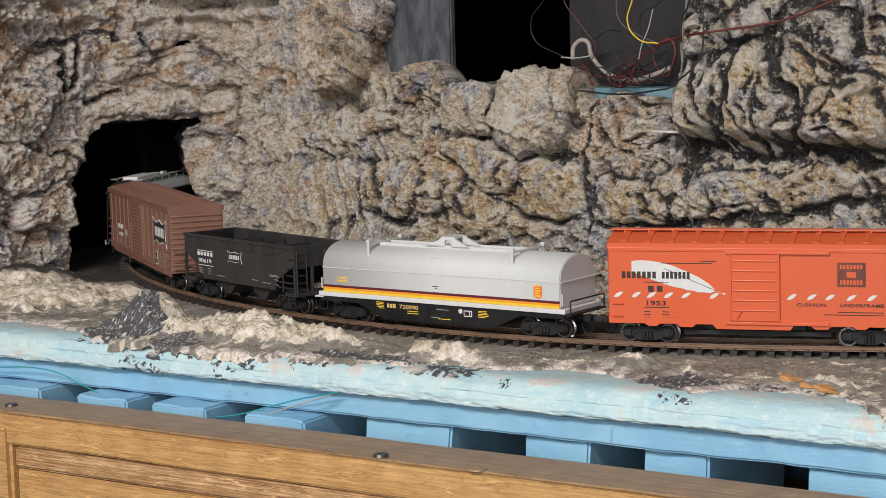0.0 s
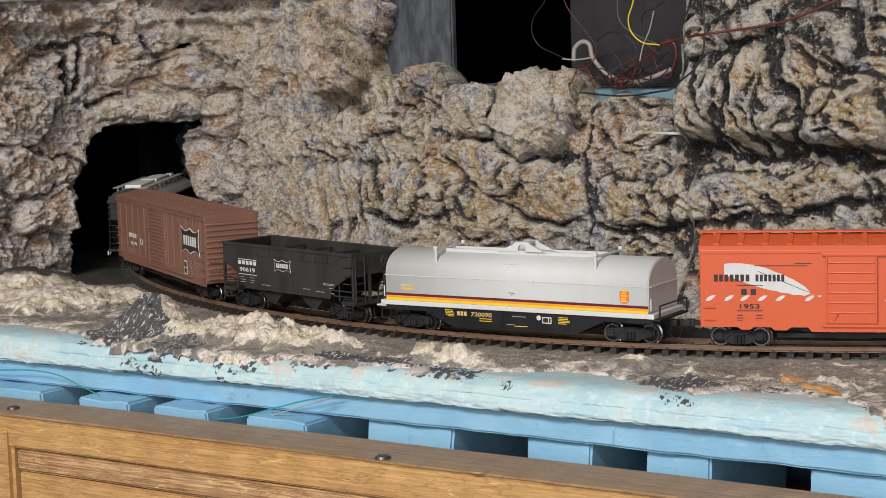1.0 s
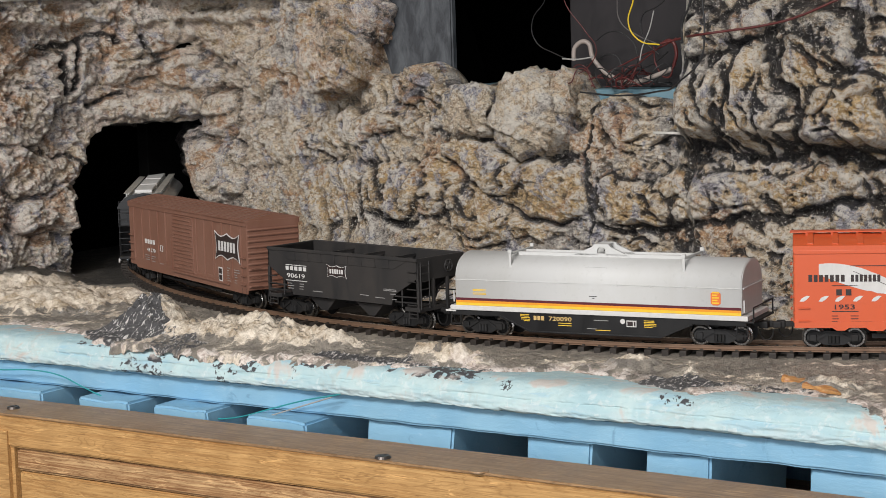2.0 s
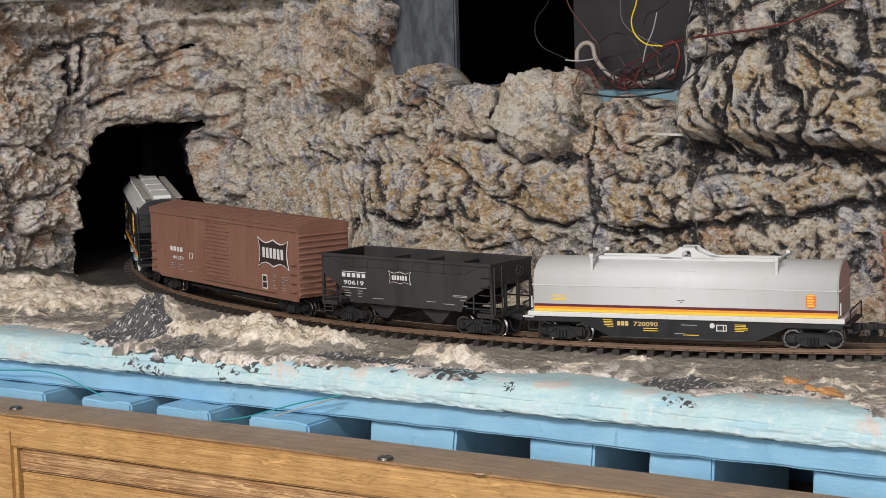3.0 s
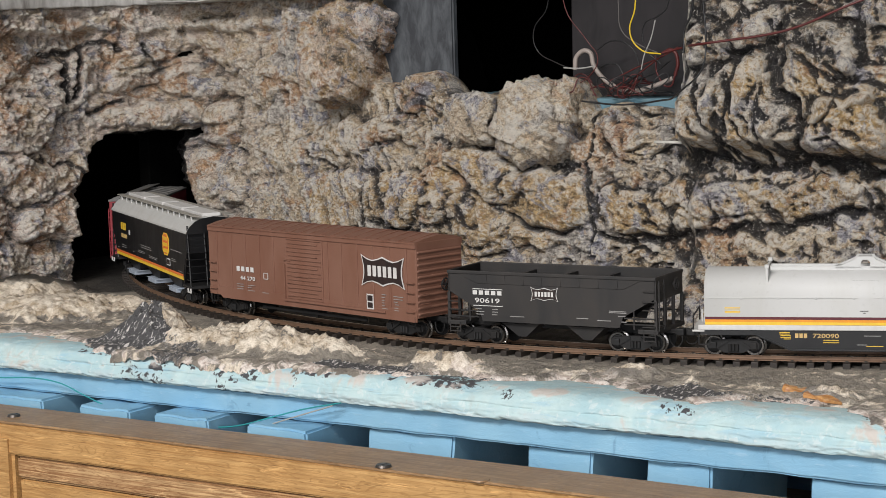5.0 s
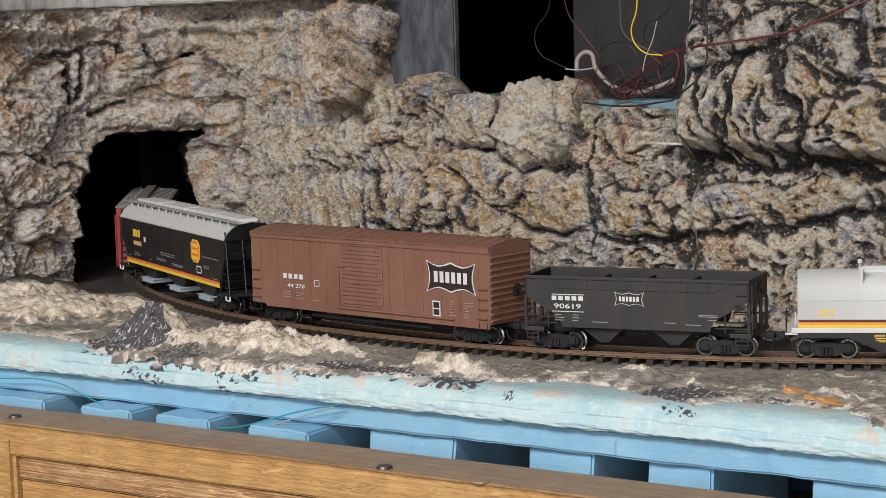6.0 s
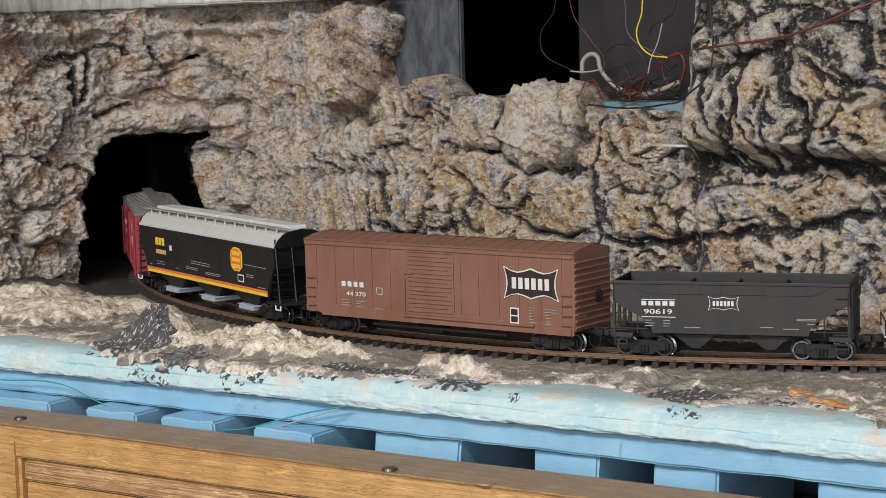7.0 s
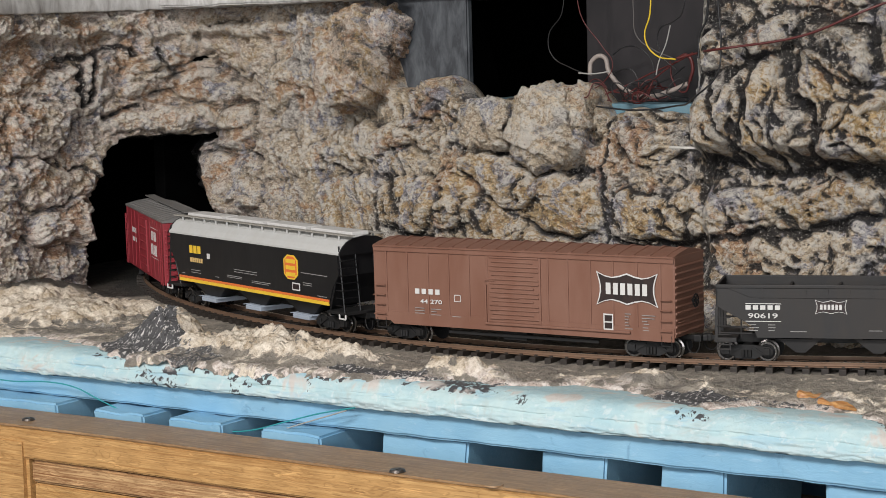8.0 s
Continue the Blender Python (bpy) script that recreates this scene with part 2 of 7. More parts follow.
# table frame: u along its front edge, v away from it
TABLE = Matrix.Rotation(radians(-34.15), 4, "Z")
# ---- smooth lattice noise on arrays ----
def lattice(x, y, seed):
    xi, yi = np.floor(x).astype(np.int64), np.floor(y).astype(np.int64)
    xf, yf = x - xi, y - yi
    def corner(ix, iy):
        h = (ix * 374761393 + iy * 668265263 + seed * 974634541) & 0xFFFFFFFF
        h = ((h ^ (h >> 13)) * 1274126177) & 0xFFFFFFFF
        a = ((h ^ (h >> 16)) & 0xFFFF) / 65536.0 * 2 * np.pi
        return np.cos(a), np.sin(a)
    u, v = xf * xf * xf * (xf * (xf * 6 - 15) + 10), yf * yf * yf * (yf * (yf * 6 - 15) + 10)
    g = {}
    for dx in (0, 1):
        for dy in (0, 1):
            cx, cy = corner(xi + dx, yi + dy)
            g[dx, dy] = cx * (xf - dx) + cy * (yf - dy)
    return ((g[0, 0] * (1 - u) + g[1, 0] * u) * (1 - v) + (g[0, 1] * (1 - u) + g[1, 1] * u) * v) * 1.5


def fractal(x, y, seed, octaves=4, gain=0.5):
    t, amp = 0, 1.0
    for o in range(octaves):
        t = t + amp * lattice(x, y, seed + o)
        x, y, amp = x * 2.03 + 7.1, y * 2.03 + 3.7, amp * gain
    return t


def ridged(x, y, seed, octaves=3, gain=0.5):
    t, amp = 0, 1.0
    for o in range(octaves):
        t = t + amp * (1 - 2 * np.abs(lattice(x, y, seed + o)))
        x, y, amp = x * 2.1 + 3.1, y * 2.1 + 9.7, amp * gain
    return t


def step(a, b, x):
    t = np.clip((x - a) / (b - a), 0, 1)
    return t * t * (3 - 2 * t)


def grid_object(name, P, keep, material, attrs=(), parent=None):
    """A sheet from an array of places (rows, columns, 3), with the cells that keep allows."""
    r, c = P.shape[:2]
    idx = np.arange(r * c).reshape(r, c)
    q = np.stack([idx[:-1, :-1], idx[:-1, 1:], idx[1:, 1:], idx[1:, :-1]], -1)[keep]
    used = np.zeros(r * c, bool)
    used[q.ravel()] = True
    renum = np.cumsum(used) - 1
    me = bpy.data.meshes.new(name)
    nv, nf = int(used.sum()), len(q)
    me.vertices.add(nv), me.loops.add(nf * 4), me.polygons.add(nf)
    me.vertices.foreach_set("co", P.reshape(-1, 3)[used].astype(np.float32).ravel())
    me.loops.foreach_set("vertex_index", renum[q.ravel()].astype(np.int32))
    me.polygons.foreach_set("loop_start", np.arange(0, nf * 4, 4, dtype=np.int32))
    me.update(calc_edges=True)
    me.polygons.foreach_set("use_smooth", np.ones(nf, bool))
    for key, val in attrs:
        a = me.attributes.new(key, "FLOAT", "POINT")
        a.data.foreach_set("value", val.reshape(-1)[used].astype(np.float32))
    me.materials.append(material)
    ob = new(name, me)
    ob.parent = parent
    return ob


# ---- the rock face: a line in plan, raised and displaced ----
WALL = ((-0.6, 1.1), (-0.34, 1.27), (-0.25, 1.37), (-0.166, 1.4), (-0.11, 1.33), (-0.038, 1.25), (0.04, 1.182), (0.13, 1.118), (0.234, 1.06), (0.346, 1.018), (0.75, 0.96))
LEAN = 0.12


def wall_line():
    w = np.array(WALL)
    q = np.vstack([2 * w[0] - w[1], w, 2 * w[-1] - w[-2]])
    out = []
    for i in range(len(w) - 1):
        a, b, c, d = q[i:i + 4]
        for t in np.linspace(0, 1, 60, endpoint=False):
            out.append(0.5 * (2 * b + (c - a) * t + (2 * a - 5 * b + 4 * c - d) * t * t + (3 * b - a - 3 * c + d) * t ** 3))
    out = np.array(out + [w[-1]])
    length = np.concatenate([[0], np.cumsum(np.linalg.norm(np.diff(out, axis=0), axis=1))])
    tg = np.gradient(out, axis=0)
    tg /= np.linalg.norm(tg, axis=1)[:, None]
    return length, out, np.stack([-tg[:, 1], tg[:, 0]], 1)


WL = wall_line()


def on_wall(a, v, out=0.0):
    """A place on the rock face: a along it, v its height, out towards the room."""
    x, y = np.interp(a, WL[0], WL[1][:, 0]), np.interp(a, WL[0], WL[1][:, 1])
    nx, ny = np.interp(a, WL[0], WL[2][:, 0]), np.interp(a, WL[0], WL[2][:, 1])
    return np.stack([x + nx * (LEAN * v - out), y + ny * (LEAN * v - out), v + 0 * a], -1)


PORTAL = ((0.4724, 0.0974), (0.4964, 0.0974), (0.5137, 0.0977), (0.5305, 0.0986), (0.5332, 0.093), (0.5247, 0.0884), (0.523, 0.0779), (0.5242, 0.0639), (0.5286, 0.0479), (0.5366, 0.0319), (0.5471, 0.0123), (0.5607, -0.0317), (0.4477, -0.03), (0.4376, 0.0045), (0.4371, 0.0182), (0.4398, 0.0414), (0.4458, 0.0565), (0.4532, 0.0677), (0.4614, 0.0867))
CREST = ((0.0, 0.2), (0.694, 0.2), (0.7030, 0.160), (0.7130, 0.1303), (0.7365, 0.1272), (0.7425, 0.1324), (0.7635, 0.1373), (0.774, 0.1263), (0.7775, 0.1208), (0.7905, 0.1222), (0.817, 0.1229), (0.826, 0.1146), (0.83, 0.1257), (0.836, 0.1287), (0.8485, 0.124), (0.8585, 0.1296), (0.8645, 0.1322), (0.8765, 0.1312), (0.8825, 0.1198), (0.8875, 0.1113), (0.9025, 0.1175), (0.9215, 0.1166), (0.9485, 0.1103), (0.9530, 0.1336), (0.9600, 0.1391), (0.9625, 0.2), (1.6, 0.2))
# lumps: along, height, half width, half height, out, lean, ochre
LUMPS_WEST = ((0.5155, 0.1075, 0.0475, 0.0090, 0.010, 0.05, 0.0), (0.5465, 0.1008, 0.0137, 0.0157, 0.009, -0.3, 0.0), (0.527, 0.1288, 0.0207, 0.0118, 0.010, -0.2, 0.1), (0.492, 0.138, 0.0168, 0.0137, 0.009, 0.3, 0.1), (0.444, 0.1322, 0.0248, 0.0192, 0.006, 0.5, 0.0), (0.4125, 0.0691, 0.0335, 0.015, 0.010, -0.2, 0.05), (0.4225, 0.0413, 0.029, 0.0152, 0.011, 0.1, 0.15), (0.4085, 0.1036, 0.029, 0.015, 0.008, 0.3, 0.0), (0.5005, 0.1573, 0.0285, 0.011, 0.008, 0.1, 0.1), (0.5505, 0.1557, 0.0302, 0.0157, 0.009, -0.2, 0.3), (0.5855, 0.1325, 0.0435, 0.0153, 0.007, 0.1, 0.2), (0.5455, 0.0615, 0.0267, 0.0236, 0.009, 0.4, 0.1), (0.5935, 0.0829, 0.0387, 0.0152, 0.006, 0.1, 0.15))
LUMPS_MID = ((0.7035, 0.0973, 0.0448, 0.0089, 0.007, 0.1, 0.15), (0.744, 0.0596, 0.0252, 0.0157, 0.009, 0.2, 0.45), (0.7775, 0.0609, 0.021, 0.0189, 0.009, -0.2, 0.5), (0.6845, 0.0533, 0.0348, 0.0217, 0.009, 0.2, 0.3), (0.817, 0.0775, 0.0345, 0.0118, 0.011, -0.35, 0.4), (0.8635, 0.0622, 0.03, 0.0148, 0.010, -0.15, 0.5), (0.8145, 0.0521, 0.0262, 0.0152, 0.007, 0.1, 0.4), (0.921, 0.0591, 0.0237, 0.0112, 0.011, -0.25, 0.6), (0.9535, 0.06, 0.021, 0.0126, 0.007, 0.0, 0.35), (0.923, 0.0975, 0.022, 0.0096, 0.006, -0.2, 0.1), (0.6695, 0.0855, 0.036, 0.0091, 0.005, 0.15, 0.1), (0.832, 0.0394, 0.042, 0.0083, 0.006, 0.0, 0.3))
LUMPS_EAST = ((0.9685, 0.1104, 0.013, 0.0234, 0.013, -0.3, 0.3), (0.9825, 0.1197, 0.0068, 0.0217, 0.010, -0.3, 0.3), (0.9985, 0.1181, 0.0092, 0.0278, 0.014, -0.15, 0.55), (1.0105, 0.1135, 0.0065, 0.0276, 0.009, -0.15, 0.1), (1.0505, 0.1028, 0.0232, 0.0227, 0.018, 0.0, 0.65), (1.0325, 0.1286, 0.012, 0.0183, 0.012, 0.1, 0.6), (0.972, 0.151, 0.0155, 0.0124, 0.008, 0.0, 0.0), (1.0005, 0.1566, 0.02, 0.0108, 0.010, 0.3, 0.0), (1.043, 0.1497, 0.019, 0.0121, 0.010, -0.3, 0.0), (0.9875, 0.067, 0.0268, 0.0108, 0.006, 0.1, 0.3), (1.0295, 0.0678, 0.0252, 0.0122, 0.006, 0.2, 0.35), (1.0605, 0.0713, 0.0185, 0.012, 0.005, 0.2, 0.2), (1.056, 0.1314, 0.0185, 0.012, 0.008, -0.4, 0.2))
# clefts: from (along, height) to (along, height), width, depth
CLEFTS = ((0.887, 0.1081, 0.893, 0.0315, 0.0012, 0.007), (0.896, 0.0464, 0.9225, 0.0419, 0.0018, 0.006), (0.9225, 0.0419, 0.9855, 0.0471, 0.0022, 0.007), (0.9855, 0.0471, 1.069, 0.0603, 0.0038, 0.009), (0.958, 0.0927, 0.991, 0.0877, 0.0020, 0.009), (0.991, 0.0877, 1.024, 0.0862, 0.0020, 0.009), (1.0305, 0.0872, 1.0685, 0.0814, 0.0020, 0.009), (0.967, 0.1352, 0.984, 0.0929, 0.0018, 0.009), (0.984, 0.135, 1.0025, 0.0916, 0.0018, 0.009), (1.01, 0.1501, 1.023, 0.1132, 0.0020, 0.009), (1.023, 0.1132, 1.0255, 0.0856, 0.0016, 0.008), (0.827, 0.0891, 0.8825, 0.0786, 0.0026, 0.007), (0.445, 0.1515, 0.4455, 0.1205, 0.0022, 0.009), (0.4565, 0.153, 0.45, 0.1241, 0.0020, 0.009), (0.4305, 0.156, 0.484, 0.1571, 0.0020, 0.006), (0.464, 0.1078, 0.4805, 0.1168, 0.0016, 0.006), (0.498, 0.1594, 0.501, 0.1514, 0.0018, 0.008), (0.7885, 0.1004, 0.883, 0.0737, 0.0016, 0.004), (0.7205, 0.0724, 0.738, 0.0589, 0.0030, 0.005), (0.739, 0.0448, 0.764, 0.0407, 0.0032, 0.006), (0.942, 0.0973, 0.9635, 0.0928, 0.0018, 0.006), (0.421, 0.0874, 0.4595, 0.0651, 0.0012, 0.004), (0.6555, 0.0829, 0.681, 0.0746, 0.0018, 0.006), (1.0725, 0.125, 1.046, 0.142, 0.0016, 0.006), (0.990, 0.1430, 1.010, 0.1501, 0.0030, 0.006))


def inside(poly, x, y):
    r = np.zeros(x.shape, bool)
    d = np.full(x.shape, 9.0)
    for (x0, y0), (x1, y1) in zip(poly, poly[1:] + poly[:1]):
        hit = ((y0 > y) != (y1 > y)) & (x < (x1 - x0) * (y - y0) / ((y1 - y0) or 1e-9) + x0)
        r ^= hit
        t = np.clip(((x - x0) * (x1 - x0) + (y - y0) * (y1 - y0)) / ((x1 - x0) ** 2 + (y1 - y0) ** 2), 0, 1)
        d = np.minimum(d, np.hypot(x - x0 - t * (x1 - x0), y - y0 - t * (y1 - y0)))
    return r, d


def crumple(x, y, seed, sharp=14.0):
    """Crumpled cloth: tilted facets round jittered points, meeting in soft creases."""
    xi, yi = np.floor(x).astype(np.int64), np.floor(y).astype(np.int64)
    top, low = 0.0, 1e-9
    for dx in (-1, 0, 1):
        for dy in (-1, 0, 1):
            h = ((xi + dx) * 374761393 + (yi + dy) * 668265263 + seed * 974634541) & 0xFFFFFFFF
            h = ((h ^ (h >> 13)) * 1274126177) & 0xFFFFFFFF
            r = [((h >> k) & 0xFF) / 255.0 for k in (0, 6, 12, 18, 23)]
            px, py = x - xi - dx - r[0], y - yi - dy - r[1]
            w = np.exp(-sharp * (px * px + py * py))
            top = top + w * (1.5 * (r[2] - 0.5) * px + 1.5 * (r[3] - 0.5) * py + 0.9 * (r[4] - 0.5))
            low = low + w
    return top / low


def smooth(f, n):
    """A running mean over n cells both ways."""
    for ax in (0, 1):
        c = np.cumsum(np.concatenate([np.repeat(np.take(f, [0], ax), n, ax), f, np.repeat(np.take(f, [-1], ax), n, ax)], ax), ax)
        m = f.shape[ax]
        f = (np.take(c, range(2 * n, 2 * n + m), ax) - np.take(c, range(0, m), ax)) / (2 * n)
    return f


def relief(A, V):
    """Crumpled plaster cloth with folds and crumbs, and the warp behind the dark drifts."""
    wx, wy = fractal(A * 30, V * 30, 11, 3), fractal(A * 30, V * 30, 21, 3)
    X, Y = A + 0.006 * wx, V + 0.006 * wy
    slant = step(0.60, 0.75, A)
    h = 0.0050 * crumple(X * 32, Y * 44 + X * 14 * slant, 3) + 0.0036 * crumple(X * 75 + 2 * Y, Y * 115 + X * 40 * slant, 7, 24)
    h = h + 0.0026 * crumple(A * 160 + wx, V * 230 + wy + A * 60 * slant, 9, 30) + 0.0019 * crumple(A * 330 + wx, V * 430 + wy, 13, 30)
    return h + 0.0006 * fractal(A * 700, V * 700, 17, 2, 0.7), X, Y, wx, wy


def build_rock():
    a = np.arange(0.33, 1.16, 0.0007)
    n, cap = 290, 14
    line = np.interp(a, *zip(*CREST)) + 0.0016 * fractal(a * 95, a * 0, 101, 3)
    line = np.minimum(line, np.interp(a, (0.39, 0.70, 0.72), (0.1865, 0.1895, 0.196)))
    f = np.concatenate([np.linspace(0, 1, n), np.ones(cap)])
    back = np.concatenate([np.zeros(n), np.linspace(0, 1, cap + 1)[1:]])
    A = np.repeat(a[None], n + cap, 0)
    V = -0.014 + (line[None] + 0.014) * f[:, None]
    h, X, Y, wx, wy = relief(A, V)
    out = h + 0.005 * fractal(X * 14, Y * 18, 3, 3)
    ochre, wash_shade = 0.05 + 0.0 * A, -0.10 + 0.0 * A
    for al, hh, ru, rv, push, lean, oc in LUMPS_WEST + LUMPS_MID + LUMPS_EAST:
        du, dv = X - al, Y - hh
        p, q = (du * math.cos(lean) + dv * math.sin(lean)) / ru, (dv * math.cos(lean) - du * math.sin(lean)) / rv
        r = (np.abs(p) ** 2.6 + np.abs(q) ** 2.6) ** (1 / 2.6)
        out = out + push * np.sqrt(np.clip(1 - r ** 2.2, 0, 1))
        ochre = np.maximum(ochre, oc * step(1.15, 0.6, r) * 1.1)
        # shade round the foot of each lump, put into the colour
        wash_shade = np.maximum(wash_shade, 0.26 * np.exp(-((r - 1.05) / 0.10) ** 2))
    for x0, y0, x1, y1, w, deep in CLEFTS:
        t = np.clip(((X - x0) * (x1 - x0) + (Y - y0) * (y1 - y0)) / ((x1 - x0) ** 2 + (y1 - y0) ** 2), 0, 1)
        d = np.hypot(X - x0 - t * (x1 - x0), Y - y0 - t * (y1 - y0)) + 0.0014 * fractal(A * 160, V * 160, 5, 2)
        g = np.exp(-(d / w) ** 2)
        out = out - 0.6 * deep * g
        # black wash and painted shade down each cleft
        wash_shade = np.maximum(wash_shade, 0.72 * np.exp(-(d / w / 1.1) ** 2))
    # ragged lip under the deck, the column before the opening, rubble at the foot
    out = out + 0.011 * step(0.163, 0.170, V + 0.004 * fractal(A * 40, V * 0, 31, 3)) * step(0.615, 0.57, A)
    out = out + 0.018 * step(0.949, 0.961, A) * step(0.088, 0.10, V + 0.06 * (A - 1.02))
    out = out + 0.045 * np.clip(1 - (V + 0.014) / 0.050, 0, 1) ** 1.4 * step(0.58, 0.68, A)
    # pleats in the column
    east = step(0.940, 0.966, A) * step(0.085, 0.1, V)
    pleat = ridged(X * 80 + Y * 25, Y * 16, 61, 2)
    out = out + 0.0034 * east * pleat
    # dark paint in broad drifts; the creases' shade goes into the same mask
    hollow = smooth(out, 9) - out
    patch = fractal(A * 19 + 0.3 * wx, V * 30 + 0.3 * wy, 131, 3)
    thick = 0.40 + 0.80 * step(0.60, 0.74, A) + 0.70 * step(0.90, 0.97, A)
    # darker towards the top of the column
    wash_shade = wash_shade + 0.30 * step(0.955, 0.975, A) * step(0.132, 0.150, V)
    wash_shade = wash_shade + thick * np.clip(hollow / 0.0022, -0.25, 0.9) * 0.5 + 0.26 * np.clip(patch, -0.4, 1) * thick + 0.16 * east * np.clip(0.4 - pleat, 0, 1.2)
    # tunnel mouth: the rim rolls inwards, the shade inside it painted black
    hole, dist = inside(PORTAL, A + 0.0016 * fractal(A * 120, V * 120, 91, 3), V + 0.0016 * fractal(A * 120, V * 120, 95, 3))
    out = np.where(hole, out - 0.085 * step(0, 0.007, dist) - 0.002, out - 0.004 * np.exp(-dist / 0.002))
    wash_shade = np.where(hole & (dist > 0.0012), 1.6, wash_shade)
    keep = ~(hole & (dist > 0.0072))
    # the crest rolls back from the eye
    roll = back[:, None]
    fall = np.clip(1 - (line[None] - V) / 0.006, 0, 1) ** 2 * (line[None] < 0.19)
    out = out - 0.004 * fall - 0.030 * roll
    P = on_wall(A, V - 0.010 * roll ** 2 + 0.0015 * np.sin(roll * 3.1), out)
    grey = 0.36 + 0.08 * step(0.60, 0.74, A) - 0.35 * ochre + 0.30 * fractal(A * 13, V * 20, 111, 3)
    k = keep[:-1, :-1] & keep[1:, 1:] & keep[:-1, 1:] & keep[1:, :-1]
    ob = grid_object("rock_wall", P, k, M_ROCK, (("ochre", ochre + 0.16 * step(0.58, 0.70, A)), ("wash_shade", wash_shade), ("grey", grey), ("rust", 0.15 + 0.85 * step(0.66, 0.46, A)), ("ridge", np.clip(-hollow / 0.002, -1, 1))))
    return tagged(ob, "rugged painted plaster rock face in ochre and grey", "rock wall", kind="structure")


ROCK = build_rock()


def boulder(al, hh, ru, rv, rd, out, lean, seed, ochre, rust, dark, label):
    """A knob of plaster standing out of the rock face, faceted and pitted all over."""
    bm = bmesh.new()
    bmesh.ops.create_icosphere(bm, subdivisions=6, radius=1)
    d = np.array([v.co for v in bm.verts])
    bm.faces.ensure_lookup_table()
    faces = [tuple(v.index for v in f.verts) for f in bm.faces]
    bm.free()
    d = d / (np.abs(d) ** 2.7).sum(1)[:, None] ** (1 / 2.7)
    u, w = al + d[:, 0] * ru + 0.4 * d[:, 1] * rd, hh + d[:, 2] * rv + 0.3 * d[:, 1] * rd
    h, X, Y, wx, wy = relief(u + seed, w)
    big = fractal(d[:, 0] * 1.3 + seed, d[:, 2] * 1.3 + d[:, 1], 5, 2)
    g = 1 + 0.10 * big + 0.8 * h / max(ru, rv)
    x, z, y = d[:, 0] * ru * g, d[:, 2] * rv * g, d[:, 1] * rd * g
    x, z = x * math.cos(lean) - z * math.sin(lean), z * math.cos(lean) + x * math.sin(lean)
    P = on_wall(al + x, hh + z, out - y)
    ob = mesh_object("boulder", [tuple(q) for q in P], faces, M_ROCK, ROCK, True)
    # crease shade and a dim right side are painted into each knob
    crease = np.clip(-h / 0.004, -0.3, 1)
    for key, val in (("ochre", ochre + 0 * x), ("wash_shade", -0.12 + 0.45 * crease + dark * np.clip(d[:, 0] * 0.9 + 0.25 * big, 0, 1)), ("grey", 0.28 - 0.3 * ochre + 0.3 * big), ("rust", rust + 0 * x), ("ridge", np.clip(h / 0.004, -1, 1))):
        ob.data.attributes.new(key, "FLOAT", "POINT").data.foreach_set("value", val.astype(np.float32))
    return tagged(ob, label)


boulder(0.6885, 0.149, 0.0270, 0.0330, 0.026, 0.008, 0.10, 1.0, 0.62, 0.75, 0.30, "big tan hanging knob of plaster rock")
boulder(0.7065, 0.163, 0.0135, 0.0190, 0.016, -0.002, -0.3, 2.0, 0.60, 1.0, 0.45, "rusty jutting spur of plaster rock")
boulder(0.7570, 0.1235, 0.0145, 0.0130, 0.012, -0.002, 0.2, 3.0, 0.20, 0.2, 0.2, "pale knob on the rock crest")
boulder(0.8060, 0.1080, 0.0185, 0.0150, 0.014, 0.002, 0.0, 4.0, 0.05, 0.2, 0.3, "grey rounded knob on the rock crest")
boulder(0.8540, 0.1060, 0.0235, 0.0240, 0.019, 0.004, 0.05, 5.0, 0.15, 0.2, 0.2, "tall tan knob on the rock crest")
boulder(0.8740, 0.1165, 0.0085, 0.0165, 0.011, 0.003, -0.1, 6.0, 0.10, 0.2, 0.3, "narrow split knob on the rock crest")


def build_tunnel():
    rows = []
    for s in np.arange(-0.380, -0.88, -0.015):
        c, th = on_track(s)
        side = Vector((-math.sin(th), math.cos(th), 0))
        row = []
        for k in range(25):
            g = -0.15 + (math.pi + 0.3) * k / 24
            w = 0.078 + 0.004 * noise.noise(Vector((s * 30, k * 0.7, 1)))
            h = 0.112 + 0.006 * noise.noise(Vector((s * 30, k * 0.7, 5)))
            if not rows:  # a wide flange added behind the mouth to stop light leaking past
                w, h = 0.26, 0.30
            cx, sx = math.cos(g), math.sin(g)
            row.append(c + side * (w * math.copysign(abs(cx) ** 0.7, cx)) + Vector((0, 0, -0.012 + h * max(sx, -0.05) ** 0.7 if sx > 0 else -0.014)))
        rows.append([tuple(q) for q in row])
    P = np.array(rows)
    ob = grid_object("tunnel_lining", P, np.ones((P.shape[0] - 1, P.shape[1] - 1), bool), M_VOIDSHADE)
    tagged(ob, "tunnel lining behind the rock mouth, its shade in the near-black colour", "tunnel", kind="structure")
    # unseen end, added so that no light leaks in
    end = mesh_object("tunnel_end", [tuple(q) for q in P[-1]], [tuple(range(25))], M_VOIDSHADE)
    tagged(end, "unseen near-black end added to keep light out of the tunnel", "tunnel", kind="structure")


build_tunnel()


